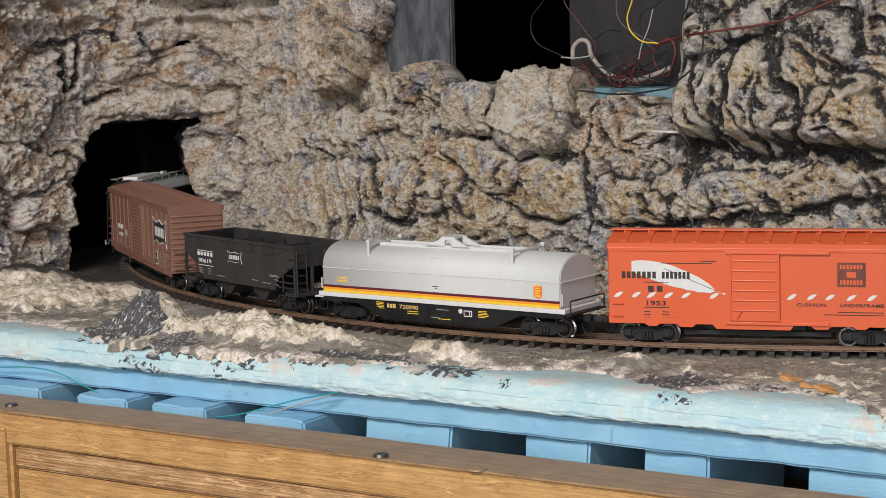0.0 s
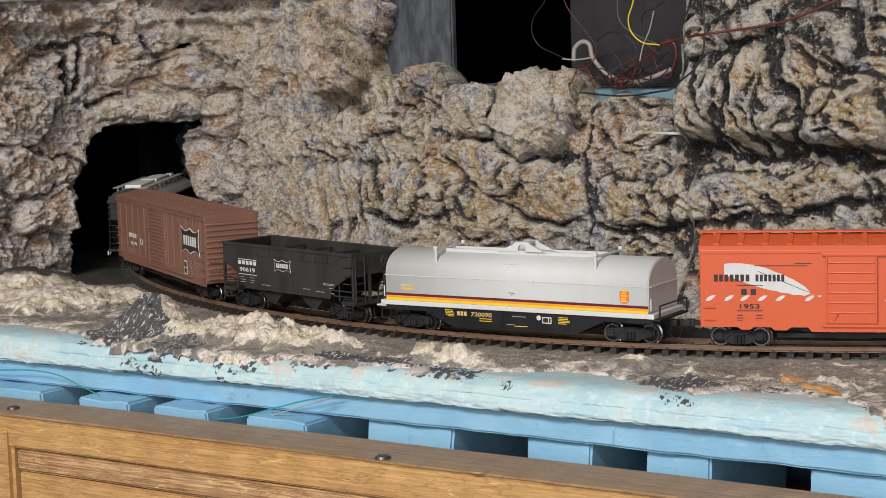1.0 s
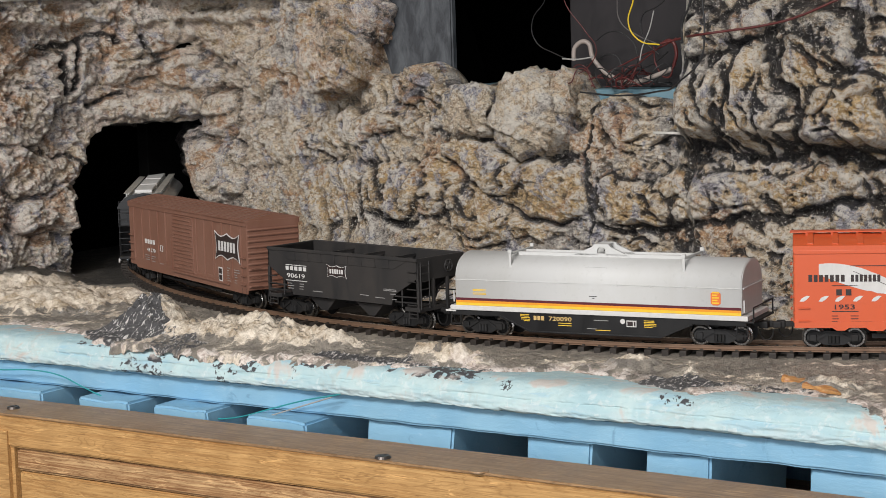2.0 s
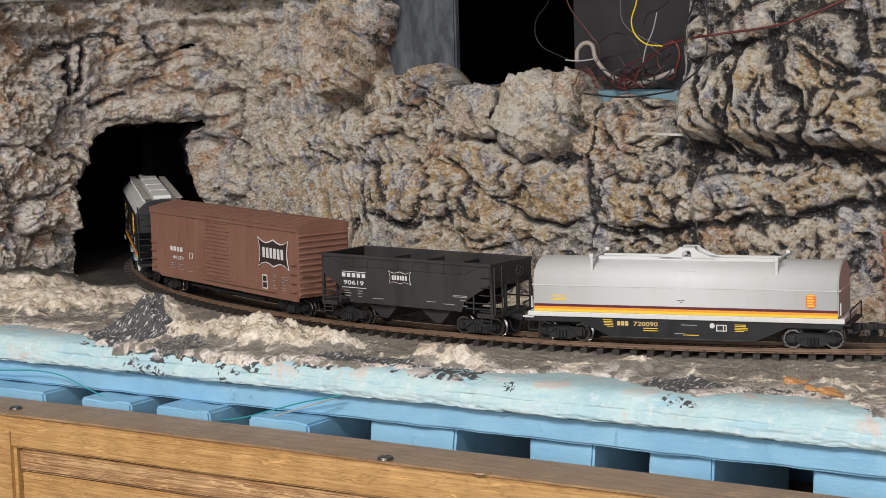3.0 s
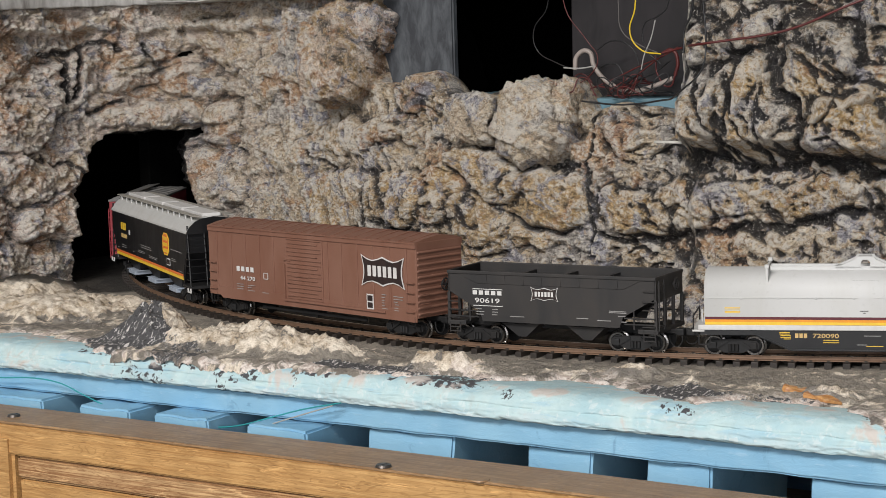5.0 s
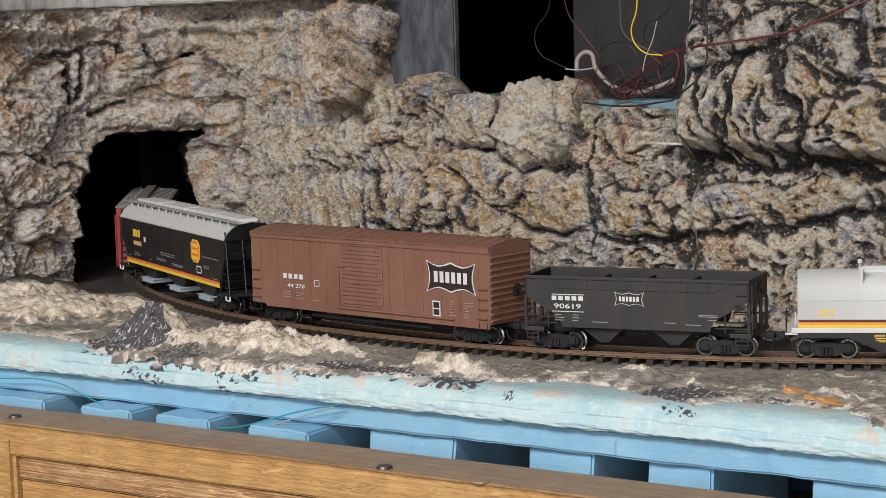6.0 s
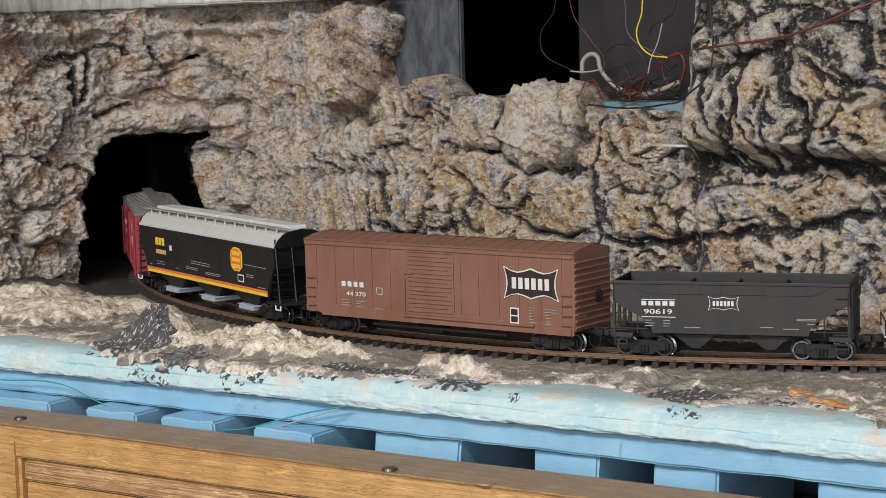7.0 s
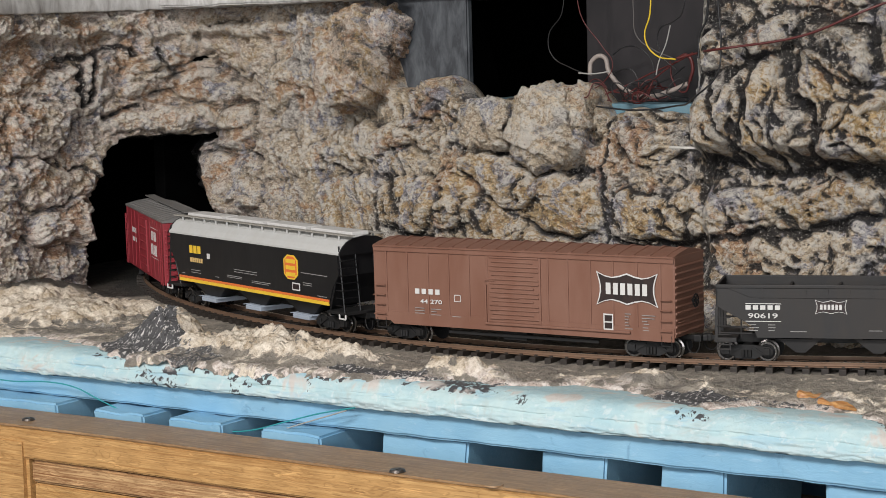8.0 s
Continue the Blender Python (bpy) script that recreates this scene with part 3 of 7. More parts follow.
# ---- the ledge: rough plaster ground over a pale painted edge ----
EDGE = ((-1.1, 0.79), (-0.88, 0.80), (-0.8651, 0.822), (-0.8377, 0.822), (-0.80, 0.806), (-0.76, 0.790), (-0.735, 0.785), (-0.70, 0.786), (-0.6553, 0.7905), (-0.6229, 0.794), (-0.5938, 0.7965), (-0.5733, 0.7971), (-0.5499, 0.8077), (-0.516, 0.8065), (-0.4922, 0.832), (-0.4635, 0.824), (-0.425, 0.8005), (-0.405, 0.799), (-0.3945, 0.815), (-0.348, 0.82), (-0.3144, 0.7915), (-0.2, 0.79), (0.3, 0.80))
MOUNDS = ((-0.765, 0.838, 0.022, 0.020, 0.017), (-0.71, 0.840, 0.028, 0.014, 0.009), (-0.685, 0.838, 0.020, 0.014, 0.008), (-0.655, 0.825, 0.018, 0.012, 0.006), (-0.56, 0.820, 0.028, 0.010, 0.004), (-0.463, 0.842, 0.026, 0.010, 0.004), (-0.43, 0.835, 0.014, 0.010, 0.003), (-0.36, 0.835, 0.03, 0.010, 0.003), (-0.90, 0.88, 0.06, 0.04, 0.010), (-0.98, 0.93, 0.06, 0.05, 0.012), (-0.87, 0.93, 0.03, 0.03, 0.006))
DARKS = ((-0.765, 0.815, 0.03, 0.022, 0.9), (-0.72, 0.80, 0.02, 0.012, 0.6), (-0.60, 0.806, 0.035, 0.008, 0.8), (-0.425, 0.815, 0.022, 0.014, 0.8), (-0.38, 0.82, 0.03, 0.006, 0.5), (-0.54, 0.803, 0.04, 0.006, 0.55), (-0.83, 0.86, 0.03, 0.012, 0.35))


def pale_height(v):
    return np.interp(v, (0.7893, 0.790, 0.7915, 0.7935, 0.7965, 0.800, 0.807, 0.815, 0.83, 0.90), (-0.0137, -0.0118, -0.0098, -0.0082, -0.0070, -0.0064, -0.0063, -0.0068, -0.0080, -0.0125)) - 0.0003



def build_ground():
    u = np.arange(-1.08, 0.02, 0.0011)
    v = np.concatenate([np.arange(0.7896, 0.93, 0.0009), np.arange(0.93, 1.5, 0.006)])
    U, V = np.meshgrid(u, v)
    ca, sa = math.cos(radians(-34.15)), math.sin(radians(-34.15))
    near = np.full(U.shape, 9.0)
    X, Y = U * ca - V * sa, U * sa + V * ca
    for x, y in zip(LINE[1][::3], LINE[2][::3]):
        near = np.minimum(near, (X - x) ** 2 + (Y - y) ** 2)
    near = np.sqrt(near)
    rough = 0.0022 * fractal(U * 60, V * 60, 7, 4, 0.55) + 0.0012 * ridged(U * 110, V * 110, 17, 3) + 0.0009 * ridged(U * 290, V * 290, 19, 2)
    rough = rough * (1 - 0.55 * step(-0.79, -0.84, U))
    free = step(0.017, 0.032, near)
    z = -0.0052 + 0.0005 * fractal(U * 200, V * 200, 27, 3)
    lump = 0 * U
    for mu, mv, ru, rv, h in MOUNDS:
        r = np.hypot((U - mu) / ru, (V - mv) / rv) + 0.22 * fractal(U * 90, V * 90, 37, 3)
        lump = lump + h * step(1.15, 0.1, r)
    shoal = 0.0075 * np.exp(-((V - 0.822 - 0.004 * fractal(U * 30, V * 0, 137, 2)) / 0.011) ** 2) * step(-0.80, -0.775, U) * step(-0.60, -0.635, U)
    shoal = shoal + 0.0035 * np.exp(-((V - 0.818) / 0.008) ** 2) * step(-0.585, -0.57, U) * step(-0.52, -0.535, U)
    lump = lump + 0.75 * shoal * (1 + 0.35 * ridged(U * 70, V * 70, 141, 3))
    z = z + free * (rough * (0.35 + 0.65 * step(0.0, 0.006, lump)) + lump) - 0.0006 * free
    edge = np.interp(U, *zip(*EDGE)) + 0.004 * fractal(U * 70, V * 70, 47, 4, 0.6)
    # the crust thins out towards the edge and dips under the painted plaster
    thick = np.clip((V - edge) / 0.004, -1, 1) * 0.0012
    over = step(0.012, 0.0, V - edge)
    z = z * (1 - over) + over * (pale_height(V) + thick + 0.6 * np.maximum(free * lump, 0) * step(0.0, 0.006, V - edge) + 0.25 * rough * (V > edge))
    cream = 0.27 + 0.50 * step(0.0015, 0.005, lump) + 0.25 * step(-0.8, -0.88, U) + 0.30 * fractal(U * 25, V * 40, 57, 3)
    cream = cream - 0.5 * step(0.030, 0.018, near)
    dark = 0 * U
    for du, dv, ru, rv, k in DARKS:
        r = np.hypot((U - du) / ru, (V - dv) / rv) + 0.35 * fractal(U * 80, V * 80, 67, 3)
        dark = np.maximum(dark, k * step(1.15, 0.7, r))
    rim = step(0.016, 0.002, V - edge)
    # dark ground from the rails back, deepened for the shade under the train
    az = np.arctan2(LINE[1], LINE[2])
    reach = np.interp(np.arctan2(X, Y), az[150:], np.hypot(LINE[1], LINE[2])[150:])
    under_shade = step(-0.016, -0.006, np.hypot(X, Y) - reach + 0.003 * fractal(U * 90, V * 90, 161, 3))
    ob = grid_object("ground", np.stack([U, V, z], -1), (V > edge - 0.004)[:-1, :-1], M_GROUND, (("cream", cream), ("dark", dark), ("edge", rim), ("under_shade", under_shade)))
    ob.matrix_basis = TABLE
    tagged(ob, "chipped grey and cream plaster ground beside the track", "ground", kind="structure")


build_ground()


def build_pale():
    u = np.arange(-1.08, 0.02, 0.0011)
    prof = np.array([(0.90, -0.0125), (0.83, -0.0080), (0.815, -0.0068), (0.807, -0.0063), (0.800, -0.0064), (0.7965, -0.0070), (0.7935, -0.0082), (0.7915, -0.0098), (0.7900, -0.0118), (0.7892, -0.0132), (0.7893, -0.0142), (0.7885, -0.0150), (0.7876, -0.0162), (0.7872, -0.0178), (0.7874, -0.0192), (0.7885, -0.0205), (0.7925, -0.0212), (0.80, -0.0213)])
    t = np.linspace(0, len(prof) - 1, 60)
    pv, pz = (np.interp(t, np.arange(len(prof)), prof[:, i]) for i in (0, 1))
    U, T = np.meshgrid(u, t)
    V, Z = np.repeat(pv[:, None], len(u), 1), np.repeat(pz[:, None], len(u), 1)
    soft = 0.0008 * fractal(U * 22, T * 0.25, 77, 3) + 0.0004 * fractal(U * 150, T * 0.9, 87, 3)
    front = step(0.80, 0.793, V)
    lip = step(-0.0165, -0.02, Z)
    V = V - front * (soft + lip * 0.0004 * ridged(U * 140, T * 0.8, 97, 2))
    Z = Z + (1 - front) * soft * 0.4 - lip * 0.0007 * np.abs(fractal(U * 60, T * 0, 107, 4)) + front * 0.0006 * fractal(U * 16, T * 0.2, 117, 2)
    edge = np.interp(U, *zip(*EDGE))
    white = step(-0.013, -0.018, Z) * 0.5 + 0.3 * fractal(U * 50, T * 0.5, 127, 3)
    chips = 0.57 * step(0.010, 0.0, np.abs(V - edge - 0.001)) * (V < 0.82) * step(-0.25, 0.2, fractal(U * 28, V * 0, 171, 2))
    for cu, cz, ru, rz, k in ((-0.727, -0.012, 0.008, 0.003, 0.85), (-0.66, -0.0115, 0.009, 0.004, 0.75), (-0.545, -0.0075, 0.035, 0.0025, 0.75), (-0.505, -0.010, 0.006, 0.004, 0.7), (-0.71, -0.010, 0.03, 0.003, 0.55), (-0.415, -0.009, 0.018, 0.003, 0.6), (-0.77, -0.008, 0.03, 0.002, 0.5)):
        r = np.hypot((U - cu) / ru, (Z - cz) / rz)
        chips = np.maximum(chips, k * step(1.2, 0.4, r) * (V < 0.815))
    crust = 0.25 * step(-0.0100, -0.007, Z) * step(0.006, -0.002, V - edge)
    for cu, ru in ((-0.635, 0.03), (-0.60, 0.02), (-0.41, 0.012), (-0.315, 0.02)):
        crust = np.maximum(crust, 0.30 * np.exp(-((U - cu) / ru) ** 2) * step(-0.0165, -0.010, Z))
    ob = grid_object("ledge_edge", np.stack([U, V, Z], -1), np.ones((len(t) - 1, len(u) - 1), bool), M_PALE, (("white", white), ("chips", chips), ("crust", crust)))
    ob.matrix_basis = TABLE
    tagged(ob, "pale blue painted plaster edge with chipped spots", "ledge edge", kind="structure")


build_pale()
# ---- foam slab, risers, timber frame ----
def rough_box(name, x0, x1, y0, y1, z0, z1, n, wob, seed, material, parent=None, label="", skew=0.0):
    """A sawn foam block with uneven faces; n cuts along its length."""
    bm = bmesh.new()
    box(bm, x0, x1, y0, y1, z0, z1)
    long = [e for e in bm.edges if abs((e.verts[0].co - e.verts[1].co).x) > 1e-6]
    bmesh.ops.subdivide_edges(bm, edges=long, cuts=n, use_grid_fill=True)
    up = [e for e in bm.edges if abs((e.verts[0].co - e.verts[1].co).z) > (z1 - z0) * 0.9]
    bmesh.ops.subdivide_edges(bm, edges=up, cuts=3, use_grid_fill=True)
    rim = [e for e in bm.edges if len(e.link_faces) == 2 and e.calc_face_angle(0) > 1.0]
    bmesh.ops.bevel(bm, geom=rim, offset=0.0012, segments=2, affect="EDGES")
    for v in bm.verts:
        q = v.co * 60 + Vector((seed * 3.1, 0, 0))
        v.co += wob * Vector((0.4 * noise.noise(q), noise.noise(q + Vector((9, 4, 1))), 0.7 * noise.noise(q + Vector((2, 7, 5)))))
        v.co.y += skew * (z1 - v.co.z)
    return part(name, bm, material, parent, label, smooth=True)


slab = rough_box("foam_slab", -1.08, 0.02, 0.7925, 1.0, -0.0335, -0.0205, 220, 0.0009, 1, M_FOAM)
slab.matrix_basis = TABLE
tagged(slab, "long blue insulation foam slab under the ledge", "foam slab")

# along the front, face, drop of the nose that stands out before the slab
RISERS = ((-0.885, -0.8015, 0.778, 0.0008), (-0.7725, -0.7357, 0.777, 0.0010), (-0.7176, -0.6801, 0.777, 0.0008), (-0.6546, -0.6148, 0.777, 0.0008), (-0.5908, -0.5386, 0.797, 0.0), (-0.4963, -0.4606, 0.797, 0.0), (-0.432, -0.3989, 0.797, 0.0), (-0.3509, -0.292, 0.797, 0.0), (-0.27, -0.21, 0.80, 0.0), (-0.95, -0.91, 0.80, 0.0))
for i, (a, b, v, nose) in enumerate(RISERS):
    ob = rough_box("foam_riser", a, b, v, v + 0.085, -0.0872, -0.0337, 10, 0.0016, 7 + i, M_FOAM, skew=0.05 if nose else -0.10)
    for q in ob.data.vertices:
        if q.co.z > -0.045:
            q.co.z -= nose * min(1, max(0, (v + 0.085 - q.co.y) / 0.07)) + (0.0018 if nose else 0.0) * max(0, noise.noise(Vector((q.co.x * 70, q.co.y * 20, i))))
    ob.matrix_basis = TABLE
    tagged(ob, "hand-cut blue foam riser block under the slab", "foam block", "foam risers")
back = rough_box("foam_backing", -1.08, 0.02, 0.965, 0.99, -0.085, -0.0337, 60, 0.0008, 40, M_FOAM)
back.matrix_basis = TABLE
tagged(back, "blue foam sheet standing behind the riser blocks", "foam sheet")

b = bmesh.new()
box(b, -1.3, 0.4, 0.78, 2.0, -0.105, -0.0875, 0.001)
tabletop = part("benchwork", b, M_WOODTOP, at=TABLE)
tagged(tabletop, "plain plywood benchwork under the foam risers", "benchwork", kind="structure")
for u in (-1.22, 0.32):
    for v in (0.85, 1.92):
        b = bmesh.new()
        box(b, u - 0.03, u + 0.03, v - 0.03, v + 0.03, -1.1, -0.1045, 0.002)
        part("leg", b, M_WOODTOP, tabletop)


def timber(name, x0, x1, y0, y1, z0, z1, bevel, material, parent, label, seed, wob=0.0005):
    bm = bmesh.new()
    box(bm, x0, x1, y0, y1, z0, z1)
    bmesh.ops.subdivide_edges(bm, edges=[e for e in bm.edges if abs((e.verts[0].co - e.verts[1].co).x) > 0.1], cuts=90, use_grid_fill=True)
    rim = [e for e in bm.edges if len(e.link_faces) == 2 and e.calc_face_angle(0) > 1.0]
    bmesh.ops.bevel(bm, geom=rim, offset=bevel, segments=2, affect="EDGES")
    for v in bm.verts:
        q = Vector((v.co.x * 12, v.co.y * 40, v.co.z * 40 + seed))
        v.co += wob * Vector((0, noise.noise(q), noise.noise(q + Vector((3, 8, 2)))))
    return part(name, bm, material, parent, label, smooth=True)


frame_rail = new("table_frame")
frame_rail.matrix_basis = TABLE
tagged(frame_rail, "varnished pine table frame with a dimmer-coloured top edge", "table frame")
# added strip; darker pine puts the top's dimmer light into colour
timber("cap", -1.2, 0.3, 0.7385, 0.7735, -0.0393, -0.038, 0.0004, M_WOODTOP, frame_rail, "thin brown strip with the rail top's dimmer light in its colour", 1)
timber("top_rail", -1.2, 0.3, 0.7388, 0.7725, -0.0562, -0.0394, 0.0010, M_WOOD, frame_rail, "honey-coloured pine rail", 2)
timber("moulding", -0.7845, 0.3, 0.7405, 0.7700, -0.0690, -0.0570, 0.0014, M_MOULD, frame_rail, "routed moulding below the rail", 3)
timber("panel", -0.7845, 0.3, 0.7420, 0.7690, -0.19, -0.0698, 0.0010, M_WOOD, frame_rail, "wide pine apron panel", 4)
timber("stile", -0.86, -0.7850, 0.7375, 0.7690, -0.9, -0.0450, 0.0025, M_WOOD, frame_rail, "upright pine stile with rounded corner", 5)


def screw_head(name, u, v, r, parent):
    bm = bmesh.new()
    bmesh.ops.create_cone(bm, cap_ends=True, segments=24, radius1=r, radius2=r * 0.86, depth=0.0012)
    box(bm, -r * 0.72, r * 0.72, -r * 0.13, r * 0.13, 0.0004, 0.0007)
    box(bm, -r * 0.13, r * 0.13, -r * 0.72, r * 0.72, 0.00045, 0.00075)
    return part(name, bm, M_SCREW, parent, at=pose(u, v, -0.0375))


screw_head("screw", -0.7953, 0.7507, 0.0036, frame_rail)
screw_head("screw", -0.5424, 0.7427, 0.0040, frame_rail)
bm = bmesh.new()
bmesh.ops.create_cone(bm, cap_ends=True, segments=20, radius1=0.0046, radius2=0.0044, depth=0.0006)
part("plug", bm, M_WOODTOP, frame_rail, "flush wooden plug", at=pose(-0.4871, 0.7405, -0.0379))
# ---- the opening above the rocks: boards, shelf, deck ----
def plain_box(name, x0, x1, y0, y1, z0, z1, material, label, category, kind="", bevel=0.0008, at=TABLE, parent=None):
    bm = bmesh.new()
    box(bm, x0, x1, y0, y1, z0, z1, bevel)
    ob = part(name, bm, material, parent, at=at)
    return tagged(ob, label, category, kind=kind)


plain_box("foam_shelf", -0.72, -0.50, 1.030, 1.20, 0.108, 0.1200, M_DULLFOAM, "blue foam shelf behind the rock crest", "foam shelf")
gb = rough_box("grey_board", -0.765, -0.7015, 1.05, 1.056, 0.1201, 0.30, 40, 0.0008, 60, M_BOARD)
gb.matrix_basis = TABLE
tagged(gb, "upright grey-painted foam board in the opening", "board")
plain_box("dark_board", -0.6155, -0.44, 1.05, 1.062, 0.1201, 0.30, M_PURPLE, "upright dark brown-grey board behind the wires", "board")
# added panels round the cavity, coloured near-black for the shade inside
plain_box("cavity_back", -1.0, -0.30, 1.30, 1.31, -0.05, 0.40, M_VOIDSHADE, "added near-black panel for the shade at the cavity's back", "wall", "structure")
plain_box("cavity_side", -1.0, -0.99, 1.08, 1.30, -0.05, 0.40, M_VOIDSHADE, "added near-black panel for the shade at the cavity's side", "wall", "structure")
plain_box("cavity_end", -0.30, -0.29, 1.00, 1.30, -0.05, 0.40, M_VOIDSHADE, "added near-black panel for the shade at the cavity's side", "wall", "structure")
deck = rough_box("upper_deck", -1.35, -0.635, 1.045, 1.60, 0.1860, 0.2115, 120, 0.0012, 70, M_DECK)
deck.matrix_basis = TABLE
tagged(deck, "white-edged upper deck slab resting on the rock", "deck", kind="structure")
# unseen slab, added to shade the opening and the rock below it
plain_box("added_shade_slab", -0.634, 0.3, 1.045, 1.60, 0.2120, 0.235, M_DECK, "unseen slab added over the opening to block light from above", "deck", "structure")

def deck_fascia():
    """The white painted board that runs over the rock, bending with it."""
    a = np.arange(0.345, 0.725, 0.002)
    base = on_wall(a, np.interp(a, (0.39, 0.70), (0.1835, 0.1865)), 0.0)
    low, depth = base[:, 2], 0.016 + 0.001 * fractal(a * 40, a * 0, 301, 2)
    rows = []
    for d, z in ((-0.02, 0.0), (0.0, 0.0002), (0.0008, 0.0010), (0.0010, 0.010), (0.0010, 0.030), (-0.02, 0.031)):
        p = on_wall(a, low, depth + d)
        p[:, 2] = low + z + (0.0006 * fractal(a * 120, a * 0, 305, 3) if z < 0.005 else 0)
        rows.append(p)
    P = np.array(rows)
    ob = grid_object("deck_fascia", P, np.ones((P.shape[0] - 1, P.shape[1] - 1), bool), M_DECK)
    tagged(ob, "grimy white painted deck edge over the rock", "deck edge", kind="structure")


deck_fascia()

# ---- the room round the layout ----
plain_box("floor", -3.2, 3.2, -2.5, 3.0, -1.2, -1.1, M_FLOOR, "worn dark grey room floor", "floor", "structure", 0, Matrix())
plain_box("ceiling", -3.2, 3.2, -2.5, 3.0, 1.4, 1.5, M_ROOM, "plain white ceiling", "ceiling", "structure", 0, Matrix())
plain_box("wall_north", -3.2, 3.2, 3.0, 3.1, -1.2, 1.5, M_ROOM, "plain pale room wall", "wall", "structure", 0, Matrix())
plain_box("wall_east", 3.2, 3.3, -2.5, 3.1, -1.2, 1.5, M_ROOM, "plain pale room wall", "wall", "structure", 0, Matrix())
plain_box("wall_west", -3.3, -3.2, -2.5, 3.1, -1.2, 1.5, M_ROOM, "plain pale room wall", "wall", "structure", 0, Matrix())
bm = bmesh.new()
for x0, x1, z0, z1 in ((-3.3, -1.4, -1.2, 1.5), (0.8, 3.3, -1.2, 1.5), (-1.4, 0.8, -1.2, -0.05), (-1.4, 0.8, 1.25, 1.5)):
    box(bm, x0, x1, -2.6, -2.5, z0, z1)
tagged(part("wall_south", bm, M_ROOM), "pale room wall with a wide window opening", "wall", kind="structure")
# ---- rolling stock: shared pieces ----
def paint(name, colour, dirt=(0.05, 0.04, 0.03), amount=0.4, scale=70, rough=0.45, metal=0.0):
    return mat(name, grime(colour, dirt, amount, scale, rough, metal))


M_BROWN = paint("boxcar brown paint", (0.185, 0.085, 0.056), (0.26, 0.14, 0.10), 0.5, 55, 0.5)
M_SOOT = paint("sooty hopper paint", (0.019, 0.0185, 0.019), (0.055, 0.045, 0.038), 0.5, 60, 0.6)
M_GREY = paint("light grey hood paint", (0.56, 0.56, 0.55), (0.47, 0.46, 0.42), 0.4, 40, 0.6)
M_ORANGE = paint("orange boxcar paint", (0.60, 0.098, 0.028), (0.52, 0.08, 0.025), 0.35, 40, 0.4)
M_RED = paint("dark red boxcar paint", (0.27, 0.025, 0.035), (0.16, 0.02, 0.025), 0.4, 50, 0.5)
M_GLOSSBLACK = paint("black hopper paint", (0.007, 0.007, 0.008), (0.02, 0.019, 0.018), 0.35, 60, 0.42)
M_FRAME = paint("black underframe", (0.005, 0.005, 0.0055), (0.016, 0.013, 0.011), 0.5, 150, 0.65)
M_WHITE = paint("white lettering", (0.62, 0.61, 0.59), (0.45, 0.42, 0.4), 0.4, 300, 0.5)
M_FAINT = paint("faint white print", (0.30, 0.29, 0.28), (0.15, 0.14, 0.13), 0.5, 300, 0.6)
M_CREAM = paint("white roof paint", (0.50, 0.50, 0.485), (0.42, 0.40, 0.36), 0.5, 60, 0.45)
M_WALK = paint("dusty roof walk", (0.36, 0.34, 0.30), (0.2, 0.18, 0.16), 0.6, 120, 0.6)
M_INK = paint("black lettering", (0.02, 0.014, 0.014), (0.07, 0.03, 0.02), 0.4, 300, 0.5)
M_RUSTINK = paint("faded dark emblem ink", (0.10, 0.025, 0.015), (0.3, 0.06, 0.02), 0.5, 250, 0.5)
M_YELLOW = paint("yellow stripe", (0.80, 0.52, 0.04), (0.5, 0.3, 0.05), 0.3, 200, 0.45)
M_AMBER = paint("amber stripe", (0.78, 0.30, 0.02), (0.5, 0.2, 0.03), 0.3, 200, 0.45)
M_MAROON = paint("maroon stripe", (0.10, 0.012, 0.022), (0.06, 0.01, 0.01), 0.3, 200, 0.45)
M_EMBLEM = paint("orange emblem", (0.72, 0.17, 0.04), (0.5, 0.12, 0.03), 0.3, 300, 0.45)
M_GOLD = paint("gold lettering", (0.62, 0.42, 0.16), (0.4, 0.25, 0.1), 0.3, 300, 0.45)
M_STEEL = paint("bright wheel tread", (0.26, 0.25, 0.24), (0.10, 0.09, 0.08), 0.7, 300, 0.25, 1.0)
M_DARKROOF = paint("weathered grey roof", (0.14, 0.135, 0.13), (0.24, 0.22, 0.20), 0.6, 50, 0.6)
M_CHUTE = paint("grey outlet gate", (0.34, 0.39, 0.46), (0.2, 0.2, 0.2), 0.4, 100, 0.5)


def plate(name, pts, y, depth, material, parent, label="", bevel=0.0):
    """A flat piece standing on a side: its outline in x and z, its face at y, its depth behind it."""
    bm = bmesh.new()
    f = bm.faces.new([bm.verts.new((x, y, z)) for x, z in pts])
    r = bmesh.ops.extrude_face_region(bm, geom=[f])
    bmesh.ops.translate(bm, verts=[g for g in r["geom"] if isinstance(g, bmesh.types.BMVert)], vec=(0, depth, 0))
    bmesh.ops.recalc_face_normals(bm, faces=bm.faces)
    if bevel:
        bmesh.ops.bevel(bm, geom=[e for e in bm.edges if e.calc_face_angle(0) > 0.5], offset=bevel, segments=1, affect="EDGES")
    return part(name, bm, material, parent, label)


def boxes(name, items, material, parent, label="", bevel=0.0):
    bm = bmesh.new()
    for it in items:
        box(bm, *it, bevel)
    return part(name, bm, material, parent, label)


